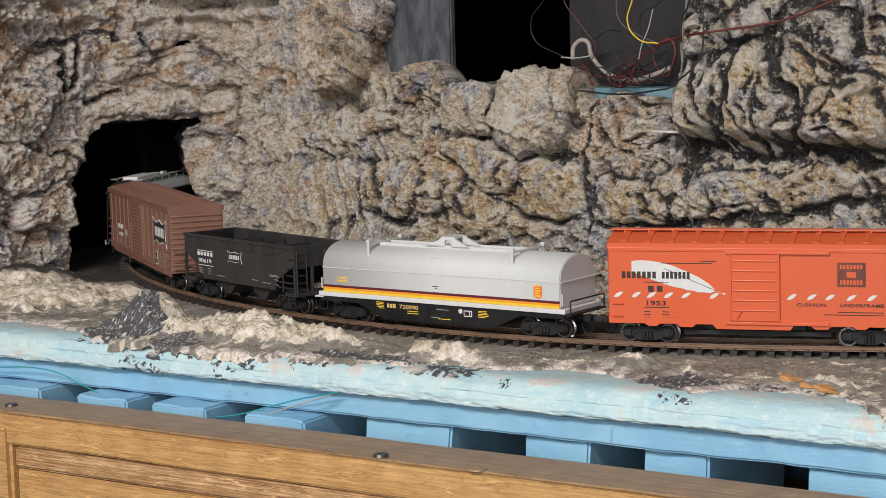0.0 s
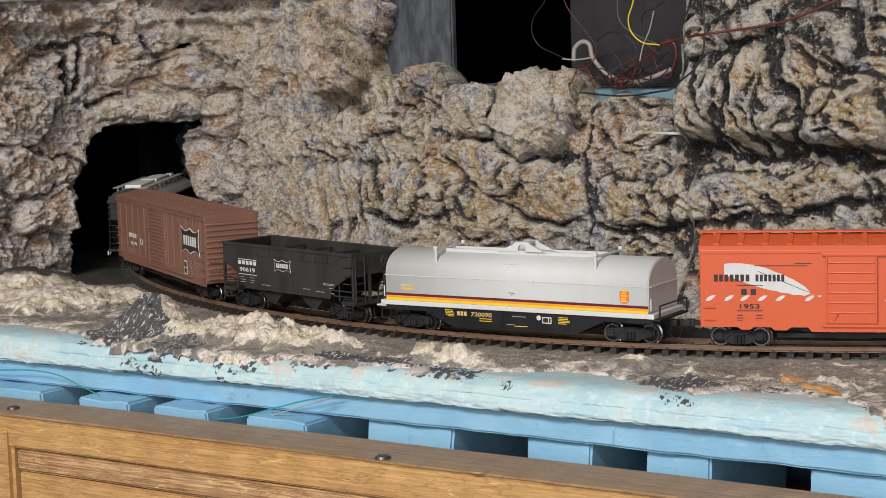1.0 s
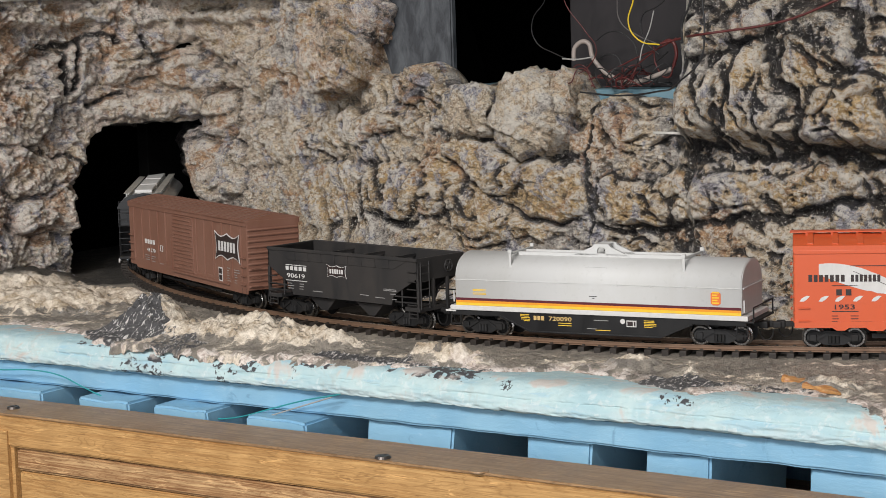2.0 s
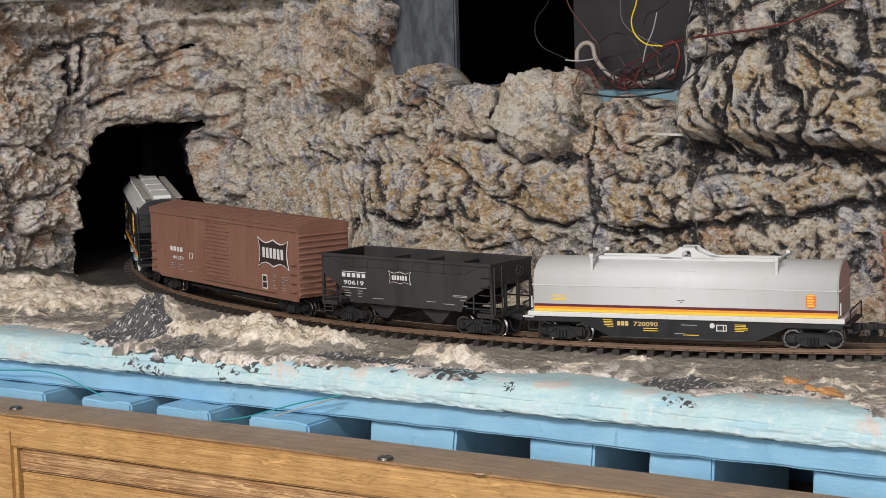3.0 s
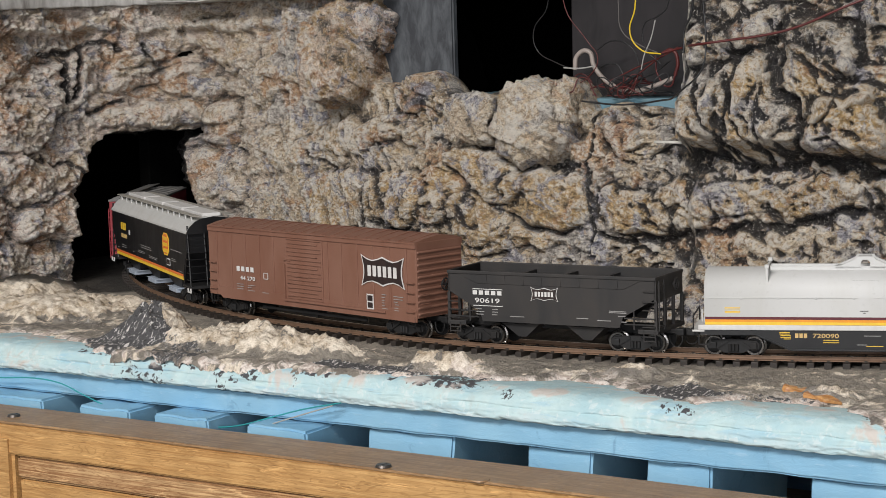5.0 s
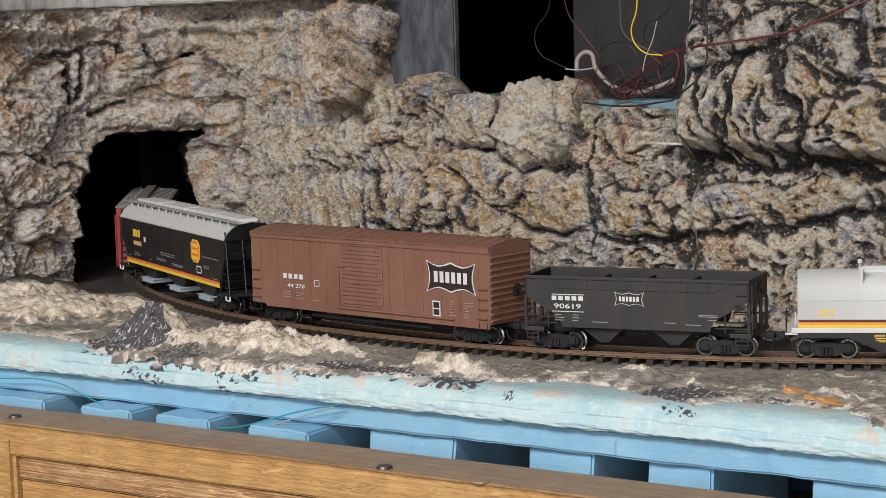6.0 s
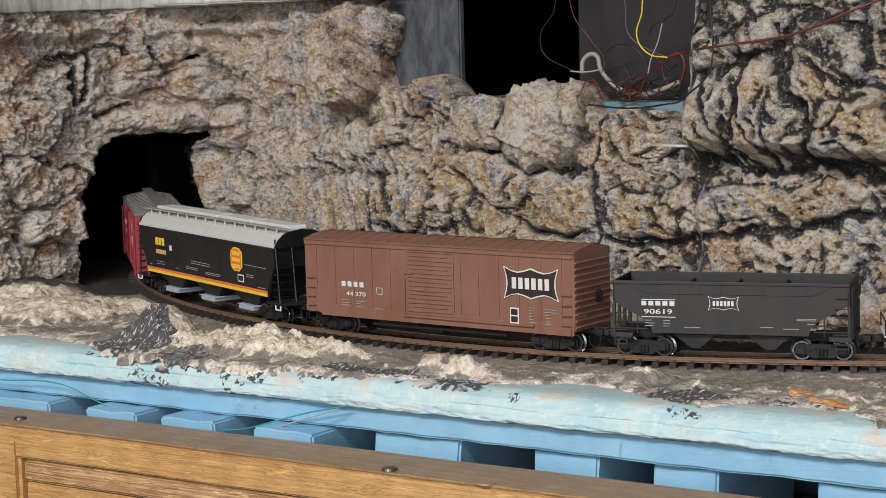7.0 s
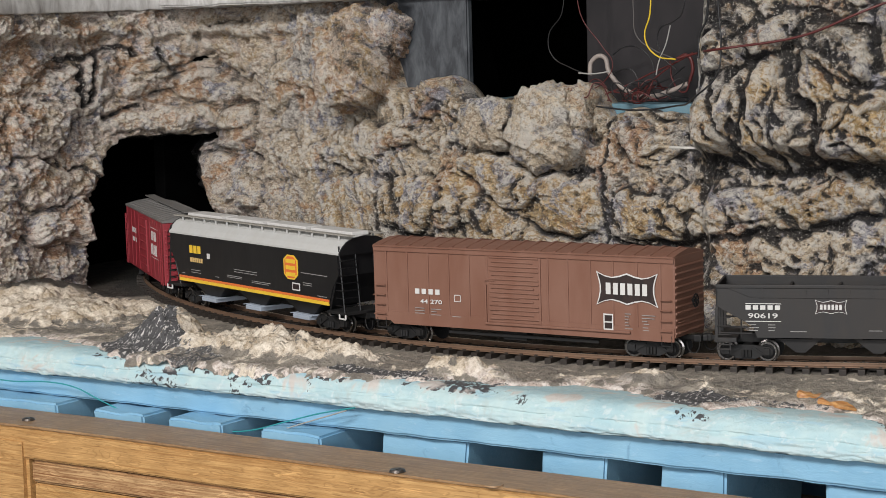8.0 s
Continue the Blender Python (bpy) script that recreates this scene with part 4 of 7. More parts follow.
def lettering(name, words, x0, x1, z, height, y, material, parent):
    """Words in the built-in font, from x0 to x1 along a side, standing 0.1 mm proud of it."""
    cu = bpy.data.curves.new(name, "FONT")
    cu.body, cu.extrude, cu.size, cu.offset = words, 0.00006, 1.0, 0.012
    cu.resolution_u = 3
    tmp = bpy.data.objects.new(name, cu)
    scene.collection.objects.link(tmp)
    bpy.context.view_layer.update()
    me = bpy.data.meshes.new_from_object(tmp.evaluated_get(bpy.context.evaluated_depsgraph_get()))
    bpy.data.objects.remove(tmp)
    co = np.array([v.co for v in me.vertices])
    lo, hi = co.min(0), co.max(0)
    sx, sz = (x1 - x0) / (hi[0] - lo[0]), height / (hi[1] - lo[1])
    for v in me.vertices:
        q = v.co.copy()
        v.co = ((q.x - lo[0]) * sx + x0, y - q.z, (q.y - lo[1]) * sz + z)
    me.materials.clear()
    me.materials.append(material)
    ob = new(name, me)
    ob.parent = parent
    return ob


def bars(name, n, x0, x1, z0, z1, y, material, parent, gap=0.28, label=""):
    w = (x1 - x0) / n
    return tagged(boxes(name, [(x0 + i * w, x0 + (i + 1 - gap) * w, y, y + 0.0003, z0, z1) for i in range(n)], material, parent, label), kind="stuff")


def lines(name, rows, y, material, parent, label=""):
    """Small print as plain bars: x0, x1, z of each line."""
    if material is M_WHITE and "print" in name:
        material = M_FAINT
    return tagged(boxes(name, [(a, b, y, y + 0.0003, z, z + 0.00035) for a, b, z in rows], material, parent, label), kind="stuff")


def lathe(bm, prof, segs, m, mats=None):
    rings = []
    for r, y in prof:
        rings.append([bm.verts.new(m @ Vector((r * math.cos(2 * math.pi * k / segs), y, r * math.sin(2 * math.pi * k / segs)))) for k in range(segs)])
    for i in range(len(rings) - 1):
        for k in range(segs):
            f = bm.faces.new((rings[i][k], rings[i][(k + 1) % segs], rings[i + 1][(k + 1) % segs], rings[i + 1][k]))
            if mats:
                f.material_index = mats[i]


WHEEL_R = 0.0049


def wheelset_mesh():
    bm = bmesh.new()
    prof = [(0.0005, -0.0105), (0.0014, -0.0104), (0.0016, -0.0096), (0.0034, -0.0092), (0.0038, -0.0098), (0.0047, -0.0098), (0.0049, -0.0095), (WHEEL_R, -0.0078), (0.0058, -0.0074), (0.0058, -0.0069), (0.0036, -0.0068), (0.0012, -0.0070), (0.0011, 0.0)]
    for sgn in (1, -1):
        lathe(bm, [(r, y * sgn) for r, y in prof], 24, Matrix(), [0, 0, 0, 0, 1, 1, 1, 1, 1, 0, 0, 0])
    for k in range(4):  # ribs on the plate, so that the turning shows
        box(bm, 0.0015, 0.0035, -0.0002, 0.0002, -0.0003, 0.0003, 0, Matrix.Rotation(k * math.pi / 2, 4, "Y") @ Matrix.Translation((0, -0.0095, 0)))
    bmesh.ops.recalc_face_normals(bm, faces=bm.faces)
    me = bpy.data.meshes.new("wheelset")
    bm.to_mesh(me)
    bm.free()
    me.materials.append(M_FRAME)
    me.materials.append(M_STEEL)
    return me


def sideframe_mesh():
    bm = bmesh.new()
    out = [(-0.0130, 0.0062), (-0.0115, 0.0076), (-0.0075, 0.0078), (-0.0035, 0.0084), (0.0035, 0.0084), (0.0075, 0.0078), (0.0115, 0.0076), (0.0130, 0.0062), (0.0128, 0.0038), (0.0085, 0.0036), (0.0045, 0.0015), (-0.0045, 0.0015), (-0.0085, 0.0036), (-0.0128, 0.0038)]
    f = bm.faces.new([bm.verts.new((x, 0, z)) for x, z in out])
    r = bmesh.ops.extrude_face_region(bm, geom=[f])
    bmesh.ops.translate(bm, verts=[g for g in r["geom"] if isinstance(g, bmesh.types.BMVert)], vec=(0, 0.0016, 0))
    for x in (-0.0100, 0.0100):  # journal boxes
        box(bm, x - 0.0017, x + 0.0017, -0.0011, 0.0008, 0.0034, 0.0068, 0.0003)
    for x in (-0.0018, 0.0, 0.0018):  # springs
        bmesh.ops.create_cone(bm, segments=8, radius1=0.0009, radius2=0.0009, depth=0.0034, cap_ends=True, matrix=Matrix.Translation((x, -0.0005, 0.0042)))
    for sgn in (1, -1):  # arch bars
        box(bm, -0.0042, 0.0042, -0.0004, 0.0004, -0.0005, 0.0005, 0, Matrix.Translation((sgn * 0.0062, -0.0003, 0.0054)) @ Matrix.Rotation(sgn * 0.55, 4, "Y"))
    bmesh.ops.recalc_face_normals(bm, faces=bm.faces)
    me = bpy.data.meshes.new("sideframe")
    bm.to_mesh(me)
    bm.free()
    me.materials.append(M_FRAME)
    return me


ME_WHEELS, ME_SIDE = wheelset_mesh(), sideframe_mesh()
CARS = []  # thing, place along the train, half distance of the trucks, trucks, wheelsets


def add_trucks(thing, off, half, seat=0.0085):
    trucks, wheels = [], []
    for sgn in (-1, 1):
        bm = bmesh.new()
        box(bm, -0.0022, 0.0022, -0.0118, 0.0118, 0.0042, seat, 0.0005)
        tr = part("truck", bm, M_FRAME, thing, "black sprung freight truck", at=pose(sgn * half, 0, 0))
        for side in (-1, 1):
            sf = new("sideframe", ME_SIDE)
            sf.parent = tr
            sf.matrix_basis = pose(0, 0.0120 * side, 0, 0, 0, 0 if side < 0 else 180)
        for x in (-0.0100, 0.0100):
            ws = new("wheelset", ME_WHEELS)
            ws.parent = tr
            ws.matrix_basis = pose(x, 0, WHEEL_R)
            wheels.append((ws, x))
        trucks.append((tr, sgn * half))
    CARS.append((thing, off, half, trucks, wheels))


def add_couplers(thing, reach, body_end):
    for sgn in (-1, 1):
        bm = bmesh.new()
        box(bm, body_end - 0.012, reach - 0.003, -0.0012, 0.0012, 0.0088, 0.0112, 0.0003)
        box(bm, reach - 0.004, reach + 0.0005, -0.0030, 0.0018, 0.0082, 0.0118, 0.0006)
        box(bm, reach - 0.002, reach + 0.0022, 0.0006, 0.0026, 0.0084, 0.0116, 0.0005)
        cp = part("coupler", bm, M_FRAME, thing, at=pose(0, 0, 0, 0, 0, 0 if sgn > 0 else 180))
        bm = bmesh.new()
        prev = None
        for k in range(9):  # hanging air hose
            g = math.pi * k / 8
            q = Vector((body_end + 0.001 + 0.0035 - 0.0035 * math.cos(g), -0.0048, 0.0085 - 0.0055 * math.sin(g) ** 0.8))
            if prev is not None:
                rod(bm, prev, q, 0.00032)
            prev = q
        part("air_hose", bm, M_FRAME, cp)


def rod(bm, a, b, r, segs=6):
    d = Vector(b) - Vector(a)
    m = Matrix.Translation((Vector(a) + Vector(b)) / 2) @ d.to_track_quat("Z", "Y").to_matrix().to_4x4()
    bmesh.ops.create_cone(bm, segments=segs, radius1=r, radius2=r, depth=d.length, cap_ends=True, matrix=m)


def ladder(name, x, y, zs, width, material, parent, r=0.00032, stand=0.0007, along="x", rails=False, label=""):
    """Rungs standing off a side (along x) or an end (along y)."""
    bm = bmesh.new()
    for z in zs:
        if along == "x":
            rod(bm, (x - width / 2, y, z), (x + width / 2, y, z), r)
            for e in (-1, 1):
                rod(bm, (x + e * width / 2, y, z), (x + e * width / 2, y + stand, z), r)
        else:
            rod(bm, (x, y - width / 2, z), (x, y + width / 2, z), r)
            for e in (-1, 1):
                rod(bm, (x, y + e * width / 2, z), (x - stand * math.copysign(1, x), y + e * width / 2, z), r)
    if rails:
        for e in (-1, 1):
            if along == "x":
                rod(bm, (x + e * width / 2, y, zs[0] - 0.002), (x + e * width / 2, y, zs[-1] + 0.002), r * 1.2)
            else:
                rod(bm, (x, y + e * width / 2, zs[0] - 0.002), (x, y + e * width / 2, zs[-1] + 0.002), r * 1.2)
    return part(name, bm, material, parent, label)


def hand_wheel(x, y, z, r, material, parent):
    bm = bmesh.new()
    rot = Matrix.Translation((x, y, z)) @ Matrix.Rotation(math.pi / 2, 4, "Z")
    prof = [(r, 0.0), (r - 0.0005, 0.0004), (r - 0.001, 0), (r - 0.0005, -0.0004), (r, 0)]
    lathe(bm, prof, 20, rot)
    for k in range(3):
        g = math.pi * k / 3
        rod(bm, rot @ Vector((r * math.cos(g), 0, r * math.sin(g))), rot @ Vector((-r * math.cos(g), 0, -r * math.sin(g))), 0.0003)
    rod(bm, (x - 0.002, y, z), (x + 0.0006, y, z), 0.0008)
    return part("brake_wheel", bm, material, parent, "round hand brake wheel")


def gable(name, length, half, eave, ridge, material, parent, label="", thick=0.0011, lip=0.0004):
    """A shallow pitched roof with rounded eaves."""
    bm = bmesh.new()
    prof = [(-half - lip, eave - thick), (-half - lip, eave), (-half * 0.62, eave + (ridge - eave) * 0.52), (0, ridge), (half * 0.62, eave + (ridge - eave) * 0.52), (half + lip, eave), (half + lip, eave - thick)]
    f = bm.faces.new([bm.verts.new((-length / 2, y, z)) for y, z in prof])
    r = bmesh.ops.extrude_face_region(bm, geom=[f])
    bmesh.ops.translate(bm, verts=[g for g in r["geom"] if isinstance(g, bmesh.types.BMVert)], vec=(length, 0, 0))
    bmesh.ops.recalc_face_normals(bm, faces=bm.faces)
    return part(name, bm, material, parent, label)


def roof_ribs(n, length, half, eave, ridge, width, rise, material, parent, name="roof_rib"):
    """Cross ribs over a pitched roof, each a piece on one mesh."""
    me = None
    for i in range(n):
        x = -length / 2 + length * (i + 0.5) / n
        if me is None:
            bm = bmesh.new()
            for sgn in (-1, 1):
                run = math.hypot(half, ridge - eave)
                tilt = math.atan2(ridge - eave, half)
                box(bm, -width / 2, width / 2, -run / 2, run / 2, -rise, rise, 0.0002, Matrix.Translation((0, sgn * half / 2, (eave + ridge) / 2)) @ Matrix.Rotation(-sgn * tilt, 4, "X"))
            ob = part(name, bm, material, parent, at=pose(x, 0, 0))
            me = ob.data
        else:
            ob = new(name, me)
            ob.parent = parent
            ob.matrix_basis = pose(x, 0, 0)


def shield(cx, cz, w, h):
    """A flared frame outline: concave sides, a middle peak, pointed corners."""
    half = []
    for t in np.linspace(0, 1, 9):
        x = -w / 2 + w * t
        dip = h * (0.5 - 0.16 * math.sin(math.pi * min(1, (t * 2) % 1.0001)) if t not in (0, 0.5, 1) else 0.5)
        if t == 0.5:
            dip = h * 0.47
        half.append((x, dip))
    top = [(cx + x, cz + z) for x, z in half]
    right = [(cx + w / 2 - 0.06 * w * math.sin(math.pi * k / 5), cz + h / 2 - h * k / 5) for k in range(1, 5)]
    bot = [(cx + x, cz - z) for x, z in reversed(half)]
    left = [(cx - w / 2 + 0.06 * w * math.sin(math.pi * k / 5), cz - h / 2 + h * k / 5) for k in range(1, 5)]
    return top + right + bot + left


def emblem_shield(cx, cz, w, h, y, field, parent):
    e = plate("emblem", shield(cx, cz, w, h), y - 0.0001, 0.0003, M_WHITE, parent, "white-edged flared shield emblem")
    plate("emblem_field", shield(cx, cz, w * 0.95, h * 0.90), y - 0.0002, 0.0002, field, e)
    bars("emblem_mark", 6, cx - w * 0.34, cx + w * 0.37, cz - h * 0.17, cz + h * 0.17, y - 0.0003, M_WHITE, e, 0.34)


# ---- brown boxcar with a ribbed door ----
def brown_boxcar():
    L, hw, z0, z1 = 0.1785, 0.01725, 0.0098, 0.0512
    th = new("brown_boxcar")
    tagged(th, "weathered brown boxcar with ribbed door and shield emblem", "freight car", "freight train")
    bm = bmesh.new()
    box(bm, -L / 2, L / 2, -hw + 0.0004, hw - 0.0004, z0 + 0.0018, z1, 0.0003)
    body = part("body", bm, M_BROWN, th)
    sill = [(-L / 2, z0 + 0.0018), (-L / 2 + 0.010, z0 + 0.0016), (-L / 2 + 0.012, z0), (L / 2 - 0.003, z0 - 0.0002), (L / 2, z0), (L / 2, z0 + 0.0065), (-L / 2, z0 + 0.0065)]
    for y in (-hw, hw - 0.0006):
        plate("side_sill", sill, y, 0.0006, M_BROWN, body)
    boxes("fascia", [(-L / 2 - 0.0002, L / 2 + 0.0002, -hw - 0.0004, -hw + 0.0006, z1 - 0.0022, z1 + 0.0006), (-L / 2 - 0.0002, L / 2 + 0.0002, hw - 0.0006, hw + 0.0004, z1 - 0.0022, z1 + 0.0006)], M_BROWN, body, "", 0.0002)
    roof = gable("roof", L + 0.0006, hw, z1 + 0.0010, z1 + 0.0040, M_BROWN, th, "brown ribbed steel roof")
    roof_ribs(20, L, hw, z1 + 0.0012, z1 + 0.0043, 0.0016, 0.00035, M_BROWN, roof)
    for f in (0.043, 0.118, 0.192, 0.264, 0.335, 0.398, 0.60, 0.665, 0.738, 0.810, 0.885, 0.958):
        x = -L / 2 + L * f
        for y in (-hw - 0.0001, hw - 0.0006):
            boxes("side_post", [(x - 0.0006, x + 0.0006, y, y + 0.0007, z0 + 0.004, z1 - 0.002)], M_BROWN, body, "", 0.0002)
    dx0, dx1 = -L / 2 + L * 0.402, -L / 2 + L * 0.578
    door = boxes("door", [(dx0, dx1, -hw - 0.0003, -hw + 0.0006, z0 + 0.0045, z1 - 0.0025)], M_BROWN, th, "sliding door pressed with horizontal ribs", 0.0002)
    for k in range(15):
        z = z0 + 0.0062 + k * 0.00228
        boxes("door_rib", [(dx0 + 0.001 + 0.0012 * (k % 3 == 1), dx1 - 0.001 - 0.003 * (k % 3 == 1), -hw - 0.0009, -hw, z, z + 0.0009)], M_BROWN, door, "", 0.0003)
    boxes("door_track", [(dx0 - 0.002, L / 2 - 0.024, -hw - 0.0012, -hw, z0 + 0.0030, z0 + 0.0042)], M_BROWN, th, "", 0.0002)
    boxes("door_latch", [(dx0 - 0.0016, dx0 - 0.0008, -hw - 0.0010, -hw, z0 + 0.004, z0 + 0.024), (dx0 - 0.002, dx0 + 0.004, -hw - 0.0010, -hw, z0 + 0.0262, z0 + 0.0268)], M_BROWN, door)
    lines("door_print", [(dx0 + 0.0015, dx0 + 0.010, z0 + 0.0225), (dx0 + 0.006, dx0 + 0.019, z0 + 0.0175), (dx0 + 0.0012, dx0 + 0.006, z0 + 0.0135), (dx0 + 0.0012, dx0 + 0.006, z0 + 0.0108), (dx0 + 0.0012, dx0 + 0.010, z0 + 0.0062)], -hw - 0.0011, M_BROWN, door)
    for sgn in (-1, 1):
        end = boxes("end_wall", [(sgn * L / 2 - 0.0005, sgn * L / 2 + 0.0005, -hw + 0.0005, hw - 0.0005, z0 + 0.002, z1 + 0.001)], M_BROWN, th, "ribbed steel end", 0.0002)
        for k in range(11):
            z = z0 + 0.004 + k * 0.0033
            bm = bmesh.new()
            box(bm, -0.0009, 0.0012, -hw + 0.0008, hw - 0.0008, -0.0008, 0.0008, 0.0007)
            part("end_rib", bm, M_BROWN, end, at=pose(sgn * L / 2, 0, z))
    hand_wheel(L / 2 + 0.0028, 0.0022, 0.0285, 0.0036, M_FRAME, th)
    for sgn in (-1, 1):
        x = sgn * (L / 2 - 0.0042)
        ladder("side_ladder", x, -hw - 0.0010, [z0 + 0.0052 + 0.0052 * k for k in range(4)], 0.0058, M_BROWN, th)
        ladder("end_ladder", sgn * (L / 2 + 0.0022), -hw + 0.005, [z0 + 0.0045 + 0.0052 * k for k in range(3)], 0.0058, M_BROWN, th, along="y")
        boxes("step", [(x - 0.0030, x - 0.0025, -hw, -hw + 0.0004, z0 - 0.0022, z0 + 0.003), (x + 0.0025, x + 0.0030, -hw, -hw + 0.0004, z0 - 0.0022, z0 + 0.003), (x - 0.0030, x + 0.0030, -hw, -hw + 0.0006, z0 - 0.0026, z0 - 0.0020)], M_FRAME, th)
    boxes("underframe", [(-L / 2 + 0.006, L / 2 - 0.006, -0.0035, 0.0035, 0.0075, z0 + 0.003), (-0.030, 0.030, -0.012, 0.012, 0.0085, z0 + 0.002), (-0.045, 0.045, -0.0135, -0.0125, 0.0060, 0.0075), (-0.012, 0.002, -0.012, -0.005, 0.0045, 0.0100)], M_FRAME, th)
    y = -hw - 0.0001
    bars("mark", 4, -0.0632, -0.0462, 0.0268, 0.0296, y, M_WHITE, body, 0.35)
    lettering("number", "44 270", -0.0600, -0.0462, 0.0218, 0.0023, y - 0.0001, M_WHITE, body)
    lines("data_print", [(-0.0635, -0.0575, 0.0190), (-0.0635, -0.0575, 0.0176), (-0.0635, -0.0575, 0.0162), (-0.0535, -0.047, 0.0188), (-0.0535, -0.050, 0.0174), (-0.0535, -0.047, 0.0158), (-0.040, -0.0345, 0.0155)], y, M_WHITE, body)
    boxes("stencil_box", [(-0.0386, -0.0346, y, y + 0.0003, 0.0236, 0.0239), (-0.0386, -0.0346, y, y + 0.0003, 0.0270, 0.0273), (-0.0386, -0.0383, y, y + 0.0003, 0.0236, 0.0273), (-0.0349, -0.0346, y, y + 0.0003, 0.0236, 0.0273)], M_WHITE, body)
    emblem_shield(0.0635, 0.0352, 0.0345, 0.0172, -hw - 0.0002, M_INK, body)
    stencil = boxes("service_stencil", [(0.0500, 0.0555, y - 0.0001, y + 0.0003, 0.0140, 0.0222)], M_WHITE, body)
    boxes("stencil_field", [(0.0507, 0.0548, y - 0.0002, y, 0.0147, 0.0177), (0.0507, 0.0548, y - 0.0002, y, 0.0184, 0.0215)], M_INK, stencil)
    lines("service_print", [(0.0620, 0.0655, 0.0225), (0.0620, 0.0645, 0.0210), (0.0620, 0.064, 0.0195), (0.0620, 0.064, 0.0180), (0.0620, 0.0645, 0.0165), (0.0620, 0.0665, 0.0150), (0.0715, 0.0790, 0.0222), (0.0715, 0.0785, 0.0207), (0.0715, 0.0745, 0.0192), (0.0725, 0.0755, 0.0178), (0.0720, 0.0750, 0.0160), (0.0720, 0.0755, 0.0147)], y, M_WHITE, body)
    add_trucks(th, 0.0, 0.0722)
    add_couplers(th, 0.0965, L / 2)
    return th


# ---- open black hopper ----
def open_hopper():
    L, hw, z1 = 0.1165, 0.01775, 0.0388
    x1 = L / 2
    th = new("open_hopper")
    tagged(th, "weathered black open-top hopper with slanted ends", "freight car", "freight train")
    side = [(-x1, z1), (-x1, 0.0285), (-0.0405, 0.0185), (-0.0385, 0.0130), (0.0385, 0.0130), (0.0405, 0.0185), (x1, 0.0285), (x1, z1)]
    for sgn in (-1, 1):
        y = -hw if sgn < 0 else hw - 0.0008
        s = plate("side_sheet", side, y, 0.0008, M_SOOT, th, "sooty slab side with slanted lower corners")
        yy = y - 0.0005 if sgn < 0 else y + 0.0008
        boxes("top_chord", [(-x1 - 0.0004, x1 + 0.0004, min(yy, yy + 0.0005) - 0.0002, max(yy, yy + 0.0005) + 0.0008, z1 - 0.0014, z1 + 0.0004)], M_SOOT, s, "", 0.0003)
        if sgn < 0:
            up = [(-0.041, 0.0326), (0.041, 0.0326), (0.051, z1 - 0.0014), (-0.053, z1 - 0.0014)]
            plate("upper_panel", up, -hw - 0.0003, 0.0003, M_SOOT, s, "", 0.00012)
            for k in range(8):
                x = -0.036 + k * 0.0105
                plate("stake", [(x - 0.0007, 0.0328), (x + 0.0007, 0.0328), (x + 0.0004, z1 - 0.0014), (x - 0.0004, z1 - 0.0014)], -hw - 0.0006, 0.0005, M_SOOT, s)
    # sloped floors inside and the end bulkheads
    bm = bmesh.new()
    for sgn in (-1, 1):
        q = [bm.verts.new((sgn * x, y, z)) for x, z in ((x1 - 0.001, z1 - 0.0004), (x1 - 0.001, 0.0310), (0.030, 0.0125)) for y in (-hw + 0.0008, hw - 0.0008)]
        bm.faces.new((q[0], q[1], q[3], q[2]))
        bm.faces.new((q[2], q[3], q[5], q[4]))
    q = [bm.verts.new((x, y, z)) for x, z in ((-0.030, 0.0125), (-0.012, 0.0125), (0, 0.0200), (0.012, 0.0125), (0.030, 0.0125)) for y in (-hw + 0.0008, hw - 0.0008)]
    for i in range(0, 8, 2):
        bm.faces.new((q[i], q[i + 1], q[i + 3], q[i + 2]))
    r = bmesh.ops.solidify(bm, geom=bm.faces[:], thickness=0.0006)
    part("slope_sheet", bm, M_SOOT, th, "dark empty hopper floor")
    boxes("inner_brace", [(x - 0.0006, x + 0.0006, -hw + 0.0006, hw - 0.0006, z1 - 0.0040, z1 - 0.0025) for x in (-0.024, 0.0, 0.024)], M_SOOT, th)
    for sgn in (-1, 1):
        e = sgn * (x1 + 0.0003)
        end = boxes("end_wall", [(min(e, e - sgn * 0.0012), max(e, e - sgn * 0.0012), -hw, hw, 0.0270, z1 + 0.0003)], M_SOOT, th, "", 0.0002)
        for y in (-hw + 0.0007, -0.0055, 0.0055, hw - 0.0007):
            boxes("end_post", [(sgn * x1 - 0.0008, sgn * x1 + 0.0008, y - 0.0008, y + 0.0008, 0.0118, 0.0275)], M_SOOT, end, "", 0.0002)
        boxes("end_sill", [(sgn * 0.054 - 0.0055, sgn * 0.054 + 0.0055, -hw, hw, 0.0105, 0.0128)], M_SOOT, th, "", 0.0003)
        for p, q in (((x1, -hw + 0.0005, 0.0182), (0.041, -hw + 0.0005, 0.0180)), ((x1, -hw + 0.0005, 0.0152), (0.041, -hw + 0.0005, 0.0150)), ((x1, hw - 0.0005, 0.0182), (0.041, hw - 0.0005, 0.0180)), ((x1 - 0.012, -hw + 0.0006, 0.0125), (x1 - 0.012, -hw + 0.0006, 0.0245))):
            bm = bmesh.new()
            rod(bm, (sgn * p[0], p[1], p[2]), (sgn * q[0], q[1], q[2]), 0.00042)
            part("corner_rail", bm, M_SOOT, th)
        lx = sgn * (x1 - 0.0035)
